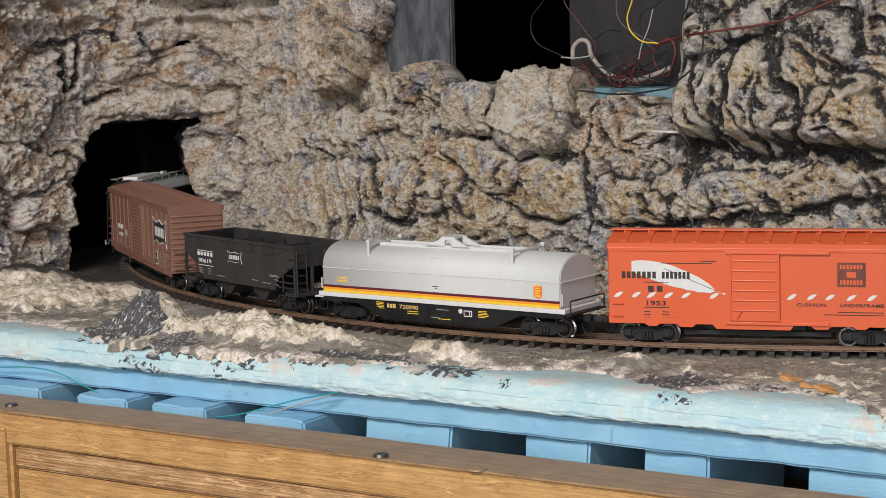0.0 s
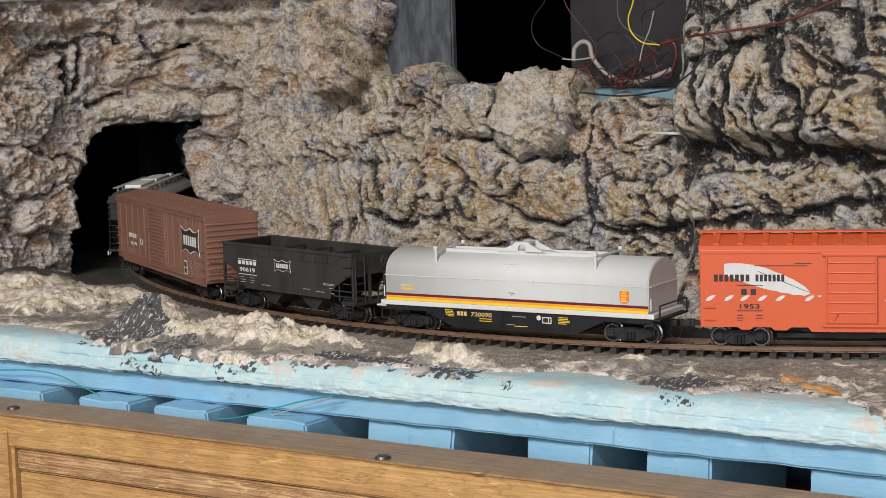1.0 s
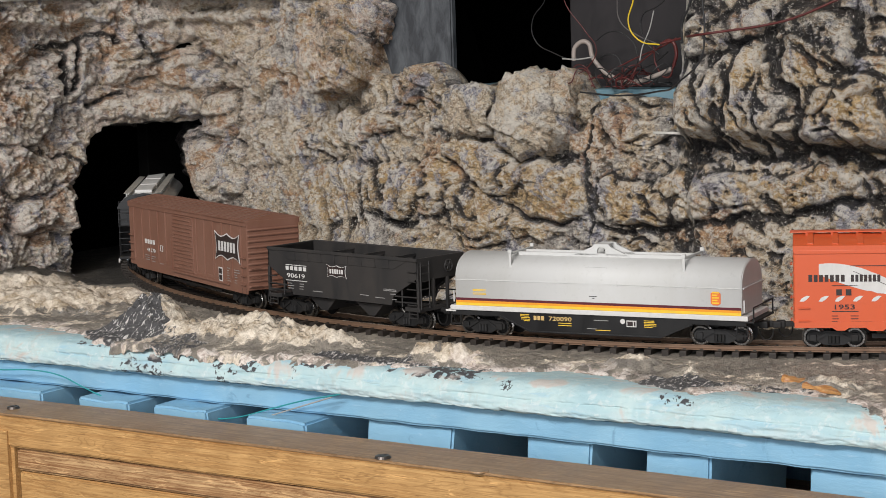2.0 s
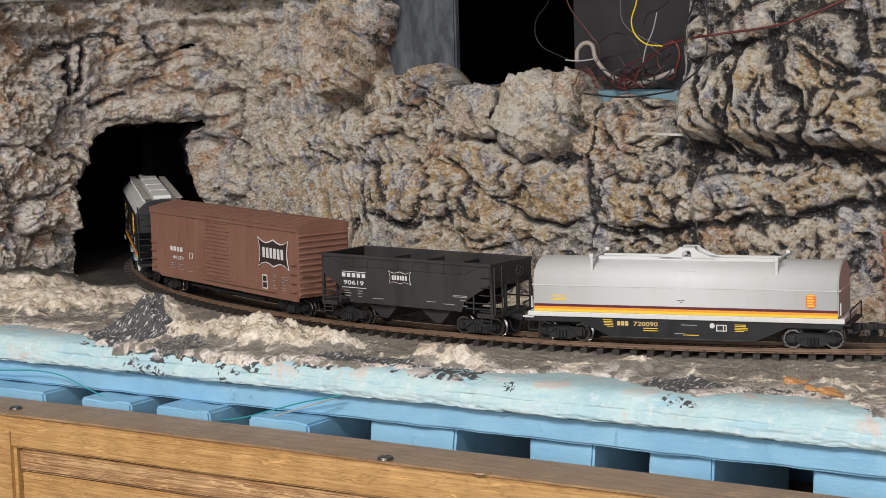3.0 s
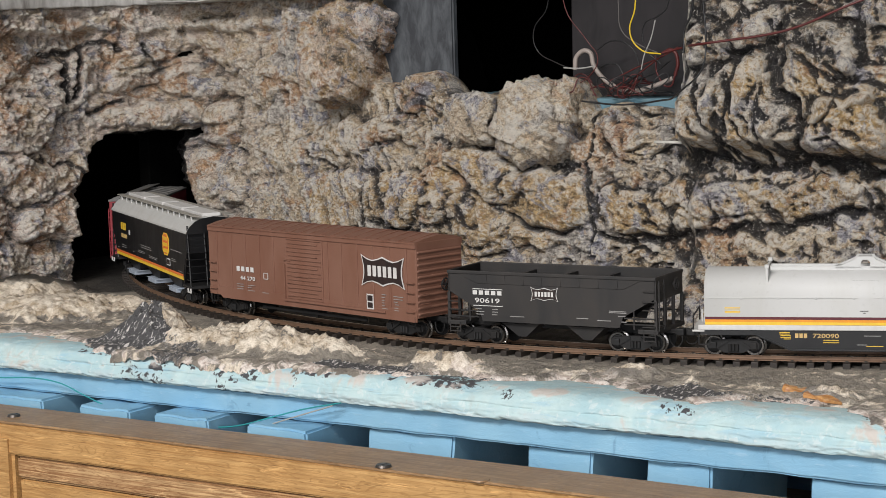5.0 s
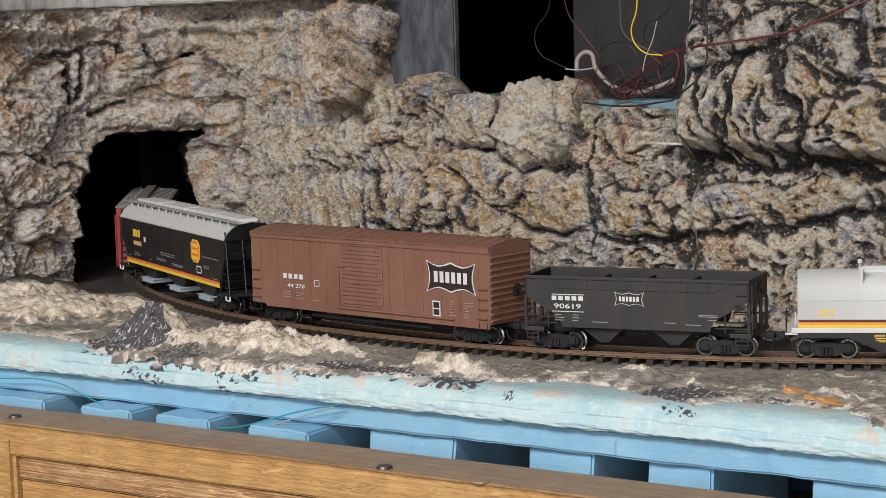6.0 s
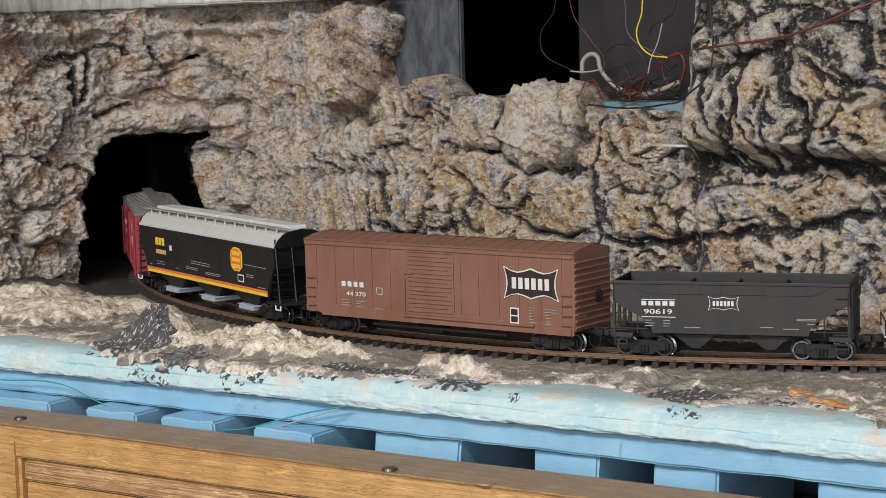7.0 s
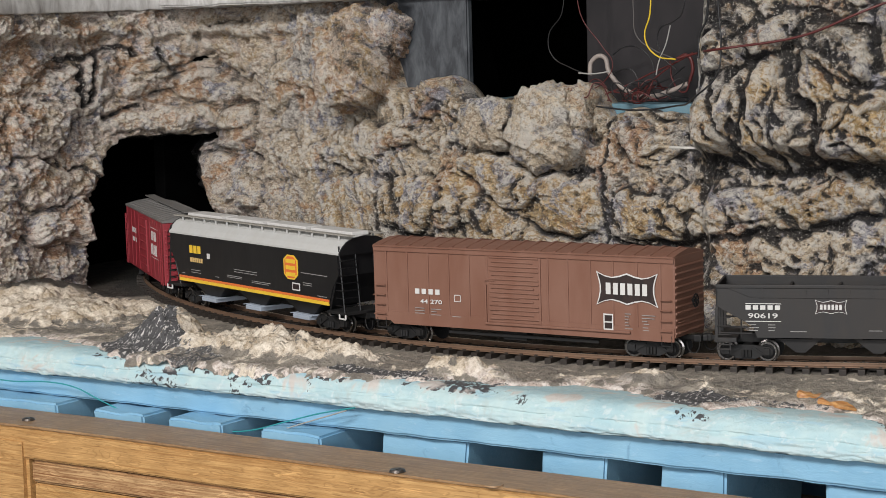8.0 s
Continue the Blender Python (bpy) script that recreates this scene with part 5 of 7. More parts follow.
        if sgn > 0:
            ladder("side_ladder", lx, -hw - 0.0009, [0.0142 + 0.0042 * k for k in range(4)], 0.0065, M_SOOT, th, rails=False)
            ladder("end_ladder", x1 + 0.0014, -hw + 0.0045, [0.0142 + 0.0042 * k for k in range(6)], 0.0065, M_SOOT, th, along="y", rails=True)
            ladder("side_grab", lx, -hw - 0.0009, [0.0320], 0.0055, M_SOOT, th)
            hand_wheel(x1 + 0.0022, 0.0045, 0.0335, 0.0035, M_SOOT, th)
        else:
            ladder("side_ladder", lx, -hw - 0.0009, [0.0145, 0.0187, 0.0229], 0.0065, M_SOOT, th)
        for z in (0.0090, 0.0068):
            boxes("step", [(lx - 0.003, lx + 0.003, -hw, -hw + 0.0005, z, z + 0.0005)], M_SOOT, th)
        boxes("step_strap", [(lx - 0.0033, lx - 0.0028, -hw, -hw + 0.0004, 0.0064, 0.0125), (lx + 0.0028, lx + 0.0033, -hw, -hw + 0.0004, 0.0064, 0.0125)], M_SOOT, th)
    boxes("centre_sill", [(-0.056, 0.056, -0.0030, 0.0030, 0.0085, 0.0130)], M_FRAME, th)
    for cx in (-0.0185, 0.0185):
        bm = bmesh.new()
        top = [(cx - 0.0115, -0.0145), (cx + 0.0115, -0.0145), (cx + 0.0115, 0.0145), (cx - 0.0115, 0.0145)]
        low = [(cx - 0.0015, -0.0135), (cx + 0.0030, -0.0135), (cx + 0.0030, 0.0135), (cx - 0.0015, 0.0135)]
        a = [bm.verts.new((*q, 0.0130)) for q in top]
        c = [bm.verts.new((*q, 0.0052)) for q in low]
        bm.faces.new(a), bm.faces.new(c)
        for i in range(4):
            bm.faces.new((a[i], a[(i + 1) % 4], c[(i + 1) % 4], c[i]))
        bmesh.ops.recalc_face_normals(bm, faces=bm.faces)
        part("outlet_chute", bm, M_SOOT, th, "rusty tapered outlet chute")
    y = -hw - 0.0001
    lines("rule", [(-0.0440, -0.0268, 0.0296), (-0.0440, -0.0268, 0.0209)], y, M_WHITE, th)
    bars("mark", 5, -0.0440, -0.0262, 0.0268, 0.0290, y, M_WHITE, th, 0.3)
    lettering("number", "90619", -0.0428, -0.0284, 0.0226, 0.0025, y - 0.0001, M_WHITE, th)
    lines("data_print", [(-0.0425, -0.0390, 0.0192), (-0.0425, -0.0375, 0.0178), (-0.0425, -0.0380, 0.0164), (-0.0330, -0.0295, 0.0192), (-0.0330, -0.0295, 0.0178), (-0.0330, -0.0300, 0.0164), (-0.0225, -0.0145, 0.0160), (0.0150, 0.0215, 0.0168), (0.0265, 0.034, 0.0162), (0.0395, 0.0425, 0.0160), (0.033, 0.0425, 0.0212), (0.033, 0.0425, 0.0205), (0.038, 0.042, 0.0188)], y, M_WHITE, th)
    emblem_shield(-0.0028, 0.0284, 0.0155, 0.0072, -hw - 0.0001, M_INK, th)
    add_trucks(th, 0.1632, 0.0436)
    add_couplers(th, 0.0665, x1 + 0.001)
    return th


# ---- coil car with a rounded grey hood ----
def coil_car():
    L, hw = 0.1550, 0.01725
    th = new("coil_car")
    tagged(th, "light grey hooded coil car with striped skirt on black frame", "freight car", "freight train")
    bm = bmesh.new()
    prof = [(-hw, 0.0165), (-hw, 0.0178), (-hw, 0.0290), (-hw, 0.0300)]
    for k in range(1, 16):
        g = math.pi * k / 16
        prof.append((-hw * math.cos(g), 0.0300 + 0.0128 * math.sin(g) ** 0.85))
    prof += [(hw, 0.0300), (hw, 0.0290), (hw, 0.0178), (hw, 0.0165)]
    f = bm.faces.new([bm.verts.new((-L / 2, y, z)) for y, z in prof])
    r = bmesh.ops.extrude_face_region(bm, geom=[f])
    bmesh.ops.translate(bm, verts=[g for g in r["geom"] if isinstance(g, bmesh.types.BMVert)], vec=(L, 0, 0))
    bmesh.ops.recalc_face_normals(bm, faces=bm.faces)
    bmesh.ops.bevel(bm, geom=[e for e in bm.edges if e.calc_face_angle(0) > 1.2], offset=0.0005, segments=2, affect="EDGES")
    hood = part("hood", bm, M_GREY, th, "smooth rounded grey steel hood")
    for f in hood.data.polygons:
        f.use_smooth = abs(f.normal.x) < 0.5
    boxes("seam", [(-L / 2 + 0.001, -0.004, -hw - 0.00025, -hw + 0.0002, 0.0296, 0.0300), (0.004, L / 2 - 0.001, -hw - 0.00025, -hw + 0.0002, 0.0296, 0.0300)] + [(-L / 2 + 0.018 * k - 0.0004, -L / 2 + 0.018 * k + 0.0004, -hw - 0.0004, -hw, 0.0291, 0.0301) for k in range(1, 9)], M_GREY, hood)
    y = -hw
    for z, h, m, nm in ((0.0190, 0.0013, M_MAROON, "maroon_stripe"), (0.0178, 0.0012, M_AMBER, "amber_stripe"), (0.0164, 0.0014, M_YELLOW, "yellow_stripe")):
        boxes(nm, [(-L / 2 + 0.0004, L / 2 - 0.0004, y - 0.00025, y + 0.0002, z, z + h)], m, hood)
    boxes("white_sill", [(-L / 2 - 0.003, L / 2 + 0.003, -hw - 0.0006, hw + 0.0006, 0.0138, 0.0163)], M_WHITE, th, "white side sill", 0.0003)
    sill = [(-L / 2 - 0.002, 0.0138), (-L / 2 - 0.002, 0.0112), (-0.052, 0.0112), (-0.036, 0.0042), (0.036, 0.0042), (0.052, 0.0112), (L / 2 + 0.002, 0.0112), (L / 2 + 0.002, 0.0138)]
    for yy in (-hw + 0.0002, hw - 0.0012):
        s = plate("side_sill", sill, yy, 0.0010, M_GLOSSBLACK, th, "black fishbelly side sill")
    boxes("sill_flange", [(-0.036, 0.036, -hw - 0.0006, -hw + 0.0008, 0.0036, 0.0043)], M_GLOSSBLACK, th, "", 0.0001)
    for sgn in (-1, 1):
        bm = bmesh.new()
        box(bm, -0.0088, 0.0088, -hw - 0.0006, -hw + 0.0008, -0.0003, 0.0003, 0, Matrix.Translation((sgn * 0.044, 0, 0.0077)) @ Matrix.Rotation(-sgn * math.atan2(0.0070, 0.016), 4, "Y"))
        part("sill_flange", bm, M_GLOSSBLACK, th)
    boxes("underframe", [(-L / 2, L / 2, -0.004, 0.004, 0.0075, 0.0138), (-0.040, 0.040, -hw + 0.002, hw - 0.002, 0.0050, 0.0138)], M_FRAME, th)
    # lifting gear on the crown
    top = 0.0428
    for yy in (-0.0050, 0.0050):
        boxes("crown_beam", [(-0.046, 0.046, yy - 0.0008, yy + 0.0008, top - 0.0016, top + 0.0010)], M_GREY, hood, "", 0.0002)
    bm = bmesh.new()
    ring_out = [(-0.0150, 0), (-0.0050, 0.0044), (-0.0040, 0.0058), (0.0040, 0.0058), (0.0050, 0.0044), (0.0150, 0)]
    ring_in = [(-0.0022, 0), (-0.0022, 0.0030), (-0.0012, 0.0042), (0.0012, 0.0042), (0.0022, 0.0030), (0.0022, 0)]
    for yy in (-0.0058, 0.0042):
        o = [[bm.verts.new((x, yy + d, top + z)) for x, z in ring_out] for d in (0, 0.0016)]
        n = [[bm.verts.new((x, yy + d, top + z)) for x, z in ring_in] for d in (0, 0.0016)]
        for i in range(5):
            bm.faces.new((o[0][i], o[0][i + 1], n[0][i + 1], n[0][i]))
            bm.faces.new((o[1][i], o[1][i + 1], n[1][i + 1], n[1][i]))
            bm.faces.new((o[0][i], o[0][i + 1], o[1][i + 1], o[1][i]))
            bm.faces.new((n[0][i], n[0][i + 1], n[1][i + 1], n[1][i]))
    box(bm, -0.0030, 0.0030, -0.0045, 0.0045, top + 0.0044, top + 0.0056)
    bmesh.ops.recalc_face_normals(bm, faces=bm.faces)
    part("lifting_bracket", bm, M_GREY, hood, "arched grey lifting bracket")
    for x in (-0.047, 0.047):
        bm = bmesh.new()
        box(bm, x - 0.0006, x + 0.0006, -0.0145, 0.0145, top + 0.0002, top + 0.0014, 0.0002)
        for yy in (-0.0145, 0.0145):
            box(bm, x - 0.0007, x + 0.0007, yy - 0.0004, yy + 0.0004, 0.0335, top + 0.0022, 0.0002)
            box(bm, x - 0.0011, x + 0.0011, yy - 0.0008, yy + 0.0008, top + 0.0010, top + 0.0030, 0.0003)
        part("stacking_bar", bm, M_GREY, hood, "grey cross bar with guide posts")
    for sgn in (-1, 1):
        e = sgn * L / 2
        bm = bmesh.new()
        rod(bm, (e + sgn * 0.0006, -hw * 0.95, 0.0298), (e + sgn * 0.0006, hw * 0.95, 0.0298), 0.0004)
        rod(bm, (e + sgn * 0.0010, -hw + 0.0004, 0.0180), (e + sgn * 0.0010, -hw + 0.0004, 0.0240), 0.0004)
        part("end_grab", bm, M_WHITE if sgn < 0 else M_GREY, hood)
        boxes("end_platform", [(min(e, e + sgn * 0.006), max(e, e + sgn * 0.006), -hw, hw, 0.0128, 0.0137)], M_FRAME if sgn > 0 else M_WHITE, th, "", 0.0002)
        bm = bmesh.new()
        for yy in (-hw + 0.001, hw - 0.001):
            rod(bm, (e + sgn * 0.0055, yy, 0.0135), (e + sgn * 0.0055, yy, 0.0205), 0.0004)
        rod(bm, (e + sgn * 0.0055, -hw + 0.001, 0.0205), (e + sgn * 0.0055, hw - 0.001, 0.0205), 0.0004)
        part("end_rail", bm, M_FRAME, th)
        boxes("step", [(e - 0.003, e + 0.003, -hw, -hw + 0.0006, 0.0062, 0.0068), (e - 0.003, e - 0.0025, -hw, -hw + 0.0005, 0.0064, 0.0115), (e + 0.0025, e + 0.003, -hw, -hw + 0.0005, 0.0064, 0.0115)], M_FRAME, th)
    lines("notice", [(-0.0675, -0.060, 0.0222), (-0.0675, -0.060, 0.0228), (-0.0675, -0.060, 0.0240), (-0.0675, -0.060, 0.0246)], y - 0.0001, M_YELLOW, hood, "yellow notice")
    em = plate("emblem", [(0.0616, 0.0222), (0.0628, 0.0212), (0.0655, 0.0212), (0.0667, 0.0222), (0.0667, 0.0270), (0.0655, 0.0280), (0.0628, 0.0280), (0.0616, 0.0270)], y - 0.0002, 0.0003, M_EMBLEM, hood, "orange eight-sided emblem")
    boxes("emblem_mark", [(0.0624, 0.0659 - 0.0008 * (k % 2), y - 0.0003, y, 0.0220 + k * 0.0013, 0.0227 + k * 0.0013) for k in range(5)], M_YELLOW, em)
    lines("hood_print", [(-0.006, 0.0065, 0.0375), (-0.003, 0.003, 0.0364)], -0.0143, M_INK, hood)
    lines("side_print", [(-0.0025, 0.0015, 0.0232), (-0.001, 0.0003, 0.0222)], y - 0.0001, M_INK, hood)
    ys = -hw + 0.0001
    bars("mark", 3, -0.0335, -0.0272, 0.0100, 0.0122, ys, M_GOLD, s, 0.25)
    lettering("number", "720090", -0.0250, -0.0125, 0.0100, 0.0022, ys - 0.0001, M_GOLD, s)
    lines("sill_print", [(-0.0200, -0.0125, 0.0088), (-0.0200, -0.0125, 0.0076), (-0.041, -0.036, 0.0125), (-0.041, -0.036, 0.0117), (-0.0405, -0.0355, 0.0109), (-0.0405, -0.0355, 0.0101), (-0.039, -0.0355, 0.0093), (0.0005, 0.0085, 0.0060), (0.0265, 0.032, 0.0118), (0.0265, 0.032, 0.0110), (0.0265, 0.033, 0.0102), (0.0265, 0.033, 0.0094), (0.0265, 0.031, 0.0086)], ys, M_YELLOW, s)
    lines("white_print", [(-0.0005, 0.0075, 0.0110), (-0.004, 0.001, 0.0066)], ys, M_WHITE, s)
    bm = bmesh.new()
    bmesh.ops.create_cone(bm, segments=16, radius1=0.0013, radius2=0.0013, depth=0.0003, cap_ends=True, matrix=Matrix.Translation((0.0152, ys, 0.0112)) @ Matrix.Rotation(math.pi / 2, 4, "X"))
    part("round_mark", bm, M_WHITE, s)
    st = boxes("service_stencil", [(0.0172, 0.0225, ys, ys + 0.0003, 0.0085, 0.0118)], M_WHITE, s)
    boxes("stencil_field", [(0.0177, 0.0206, ys - 0.0001, ys, 0.0090, 0.0113), (0.0211, 0.0220, ys - 0.0001, ys, 0.0090, 0.0113)], M_INK, st)
    add_trucks(th, 0.3184, 0.0628)
    add_couplers(th, 0.0855, L / 2 + 0.004)
    return th


# ---- orange boxcar with a white feather ----
def orange_boxcar():
    L, hw, z0, z1 = 0.1460, 0.01725, 0.0108, 0.0500
    a = -L / 2
    th = new("orange_boxcar")
    tagged(th, "bright orange boxcar with a long white feather", "freight car", "freight train")
    bm = bmesh.new()
    box(bm, -L / 2, L / 2, -hw, hw, z0 + 0.001, z1, 0.0004)
    body = part("body", bm, M_ORANGE, th)
    sill = [(a, z0 + 0.003), (a, z0)]
    for x0, x1, d in ((0.018, 0.026, 0.0013), (0.034, 0.044, 0.0015), (0.052, 0.092, 0.0022), (0.100, 0.110, 0.0015), (0.120, 0.128, 0.0013)):
        sill += [(a + x0, z0), (a + x0 + 0.002, z0 - d), (a + x1 - 0.002, z0 - d), (a + x1, z0)]
    sill += [(-a, z0), (-a, z0 + 0.003)]
    for y in (-hw - 0.0003, hw - 0.0003):
        plate("side_sill", sill, y, 0.0006, M_ORANGE, body, "scalloped side sill")
    roof = gable("roof", L + 0.001, hw, z1 + 0.0010, z1 + 0.0052, M_ORANGE, th, "orange panelled steel roof", 0.0028)
    roof_ribs(12, L - 0.004, hw - 0.001, z1 + 0.0016, z1 + 0.0056, 0.0030, 0.0005, M_ORANGE, roof)
    boxes("running_board", [(-L / 2 - 0.002, L / 2 + 0.002, yy, yy + 0.0020, z1 + 0.0058, z1 + 0.0064) for yy in (-0.0036, -0.0010, 0.0016)], M_ORANGE, th, "slatted roof walk", 0.0001)
    boxes("walk_support", [(-L / 2 + L * (k + 0.5) / 12 - 0.0005, -L / 2 + L * (k + 0.5) / 12 + 0.0005, -0.0035, 0.0035, z1 + 0.0040, z1 + 0.0059) for k in range(12)], M_ORANGE, th)
    boxes("fascia", [(-L / 2, L / 2, -hw - 0.0005, -hw + 0.0003, z1 - 0.0030, z1 - 0.0012)], M_ORANGE, body, "", 0.0002)
    d0, d1 = a + 0.0608, a + 0.0852
    door = boxes("door", [(d0, d1, -hw - 0.0010, -hw + 0.0002, z0 + 0.0020, z1 - 0.0040)], M_ORANGE, th, "ribbed sliding door", 0.0003)
    for k in range(6):
        z = z0 + 0.0070 + k * 0.0049
        boxes("door_rib", [(d0 + 0.0012, d1 - 0.0012, -hw - 0.0016, -hw - 0.0006, z, z + 0.0008)], M_ORANGE, door, "", 0.0003)
    for x in (d0, d1 - 0.0009):
        boxes("door_edge", [(x, x + 0.0009, -hw - 0.0014, -hw, z0 + 0.0020, z1 - 0.0040)], M_ORANGE, door, "", 0.0002)
    bm = bmesh.new()
    rod(bm, (d0 + 0.0035, -hw - 0.0016, z0 + 0.0036), (d0 + 0.0058, -hw - 0.0016, z0 + 0.0070), 0.0003)
    part("door_lever", bm, M_ORANGE, door)
    boxes("upper_door_track", [(d0 - 0.002, d1 + 0.024, -hw - 0.0016, -hw, z1 - 0.0040, z1 - 0.0026)], M_ORANGE, th, "", 0.0002)
    boxes("lower_door_track", [(d0 - 0.002, d1 + 0.024, -hw - 0.0013, -hw, z0 + 0.0002, z0 + 0.0016)], M_ORANGE, th, "", 0.0002)
    for sgn in (-1, 1):
        for k in range(9):
            bm = bmesh.new()
            box(bm, -0.0006, 0.0010, -hw + 0.001, hw - 0.001, -0.0008, 0.0008, 0.0006)
            part("end_rib", bm, M_ORANGE, body, at=pose(sgn * L / 2, 0, z0 + 0.003 + k * 0.0040))
        x = sgn * (L / 2 - 0.0046)
        ladder("side_ladder", x, -hw - 0.0009, [z0 + 0.0035, z0 + 0.0098], 0.0050, M_ORANGE, th)
        ladder("end_ladder", sgn * (L / 2 + 0.0016), -hw + 0.005, [z0 + 0.0035 + 0.0055 * k for k in range(6)], 0.0056, M_ORANGE, th, along="y")
    boxes("underframe", [(-L / 2 + 0.005, L / 2 - 0.005, -0.0040, 0.0040, 0.0070, z0 + 0.002), (-0.024, 0.024, -0.013, 0.013, 0.0080, z0 + 0.001), (-0.036, 0.036, -0.0125, -0.0115, 0.0050, 0.0072), (-0.008, 0.008, -0.011, -0.005, 0.0042, 0.0095)], M_FRAME, th)
    y = -hw - 0.0002
    # the feather: a long tapering vane with a quill
    up, low = [], []
    for k in range(17):
        t = k / 16
        x = a + 0.0118 + 0.0445 * t
        mid = z1 - 0.0066 - 0.0130 * t ** 1.25
        w = 0.0050 * math.sin(math.pi * min(1, 0.10 + t * 0.95)) ** 0.55 * (1 if t < 0.93 else 0.35)
        ser = 0.0004 * (k % 2) if k > 8 else 0
        up.append((x + 0.0004 * (k % 2), mid + w * (1.0 + 0.15 * t) - ser))
        low.append((x, mid - w + ser))
    fe = plate("feather", up + [(a + 0.0585, z1 - 0.0195), (a + 0.0583, z1 - 0.0205)] + low[::-1], y, 0.0002, M_WHITE, body, "long white feather")
    bm = bmesh.new()
    box(bm, -0.014, 0.014, y - 0.0001, y + 0.0001, -0.00012, 0.00012, 0, Matrix.Translation((a + 0.041, 0, z1 - 0.0130)) @ Matrix.Rotation(0.40, 4, "Y"))
    part("quill", bm, M_INK, fe)
    bars("name_mark", 7, a + 0.0068, a + 0.0248, 0.0357, 0.0391, y - 0.0001, M_INK, body, 0.3)
    bars("name_mark", 7, a + 0.0270, a + 0.0415, 0.0357, 0.0391, y - 0.0001, M_INK, body, 0.3)
    bars("mark", 2, a + 0.0200, a + 0.0290, 0.0290, 0.0320, y, M_INK, body, 0.4)
    lettering("number", "1953", a + 0.0192, a + 0.0288, 0.0222, 0.0024, y - 0.0001, M_INK, body)
    lines("rule", [(a + 0.0178, a + 0.0305, 0.0336), (a + 0.0178, a + 0.0305, 0.0210)], y, M_INK, body)
    lines("data_print", [(a + 0.0178, a + 0.0208, 0.0188), (a + 0.0178, a + 0.0210, 0.0174), (a + 0.0178, a + 0.0205, 0.0160), (a + 0.0268, a + 0.0305, 0.0188), (a + 0.0268, a + 0.0305, 0.0174), (a + 0.0268, a + 0.0370, 0.0158), (a + 0.0265, a + 0.052, 0.0432), (a + 0.046, a + 0.054, 0.0443)], y, M_INK, body)
    for x in (0.0045, 0.0135, 0.0212, 0.0298, 0.0385, 0.0525, 0.0905, 0.1000, 0.1088, 0.1190, 0.1288, 0.1385):
        q = a + x
        plate("small_feather", [(q - 0.0020, 0.0261), (q - 0.0008, 0.0278), (q + 0.0012, 0.0288), (q + 0.0030, 0.0287), (q + 0.0014, 0.0270), (q - 0.0002, 0.0260)], y, 0.0002, M_WHITE, body)
    lettering("lettering", "CUSHION", a + 0.0932, a + 0.1072, 0.0228, 0.0016, y, M_INK, body)
    lettering("lettering", "UNDERFRAME", a + 0.1140, a + 0.1350, 0.0228, 0.0016, y, M_INK, body)
    lines("under_print", [(a + 0.113, a + 0.135, 0.0200), (a + 0.106, a + 0.135, 0.0187)], y, M_INK, body)
    em = boxes("emblem", [(a + 0.1128, a + 0.1262, y - 0.0001, y + 0.0002, 0.0327, 0.0445)], M_RUSTINK, body, "square dark emblem")
    boxes("emblem_mark", [(a + 0.1140 + 0.0016 * k, a + 0.1151 + 0.0016 * k, y - 0.0002, y, 0.0338, 0.0360) for k in range(7)] + [(a + 0.1140 + 0.0016 * k, a + 0.1151 + 0.0016 * k, y - 0.0002, y, 0.0414, 0.0434) for k in range(7)] + [(a + 0.1172, a + 0.1216, y - 0.0002, y, 0.0372, 0.0400)], M_ORANGE, em)
    for ob in body.children:  # the print sits below the middle of the side
        kind = ob.name.split(".")[0]
        if kind in ("name_mark", "mark", "number", "rule", "data_print", "small_feather", "lettering", "under_print", "emblem", "feather"):
            ob.location.z = -0.0040 if kind == "feather" else -0.0023
    add_trucks(th, 0.4895, 0.0535)
    add_couplers(th, 0.0815, L / 2)
    return th


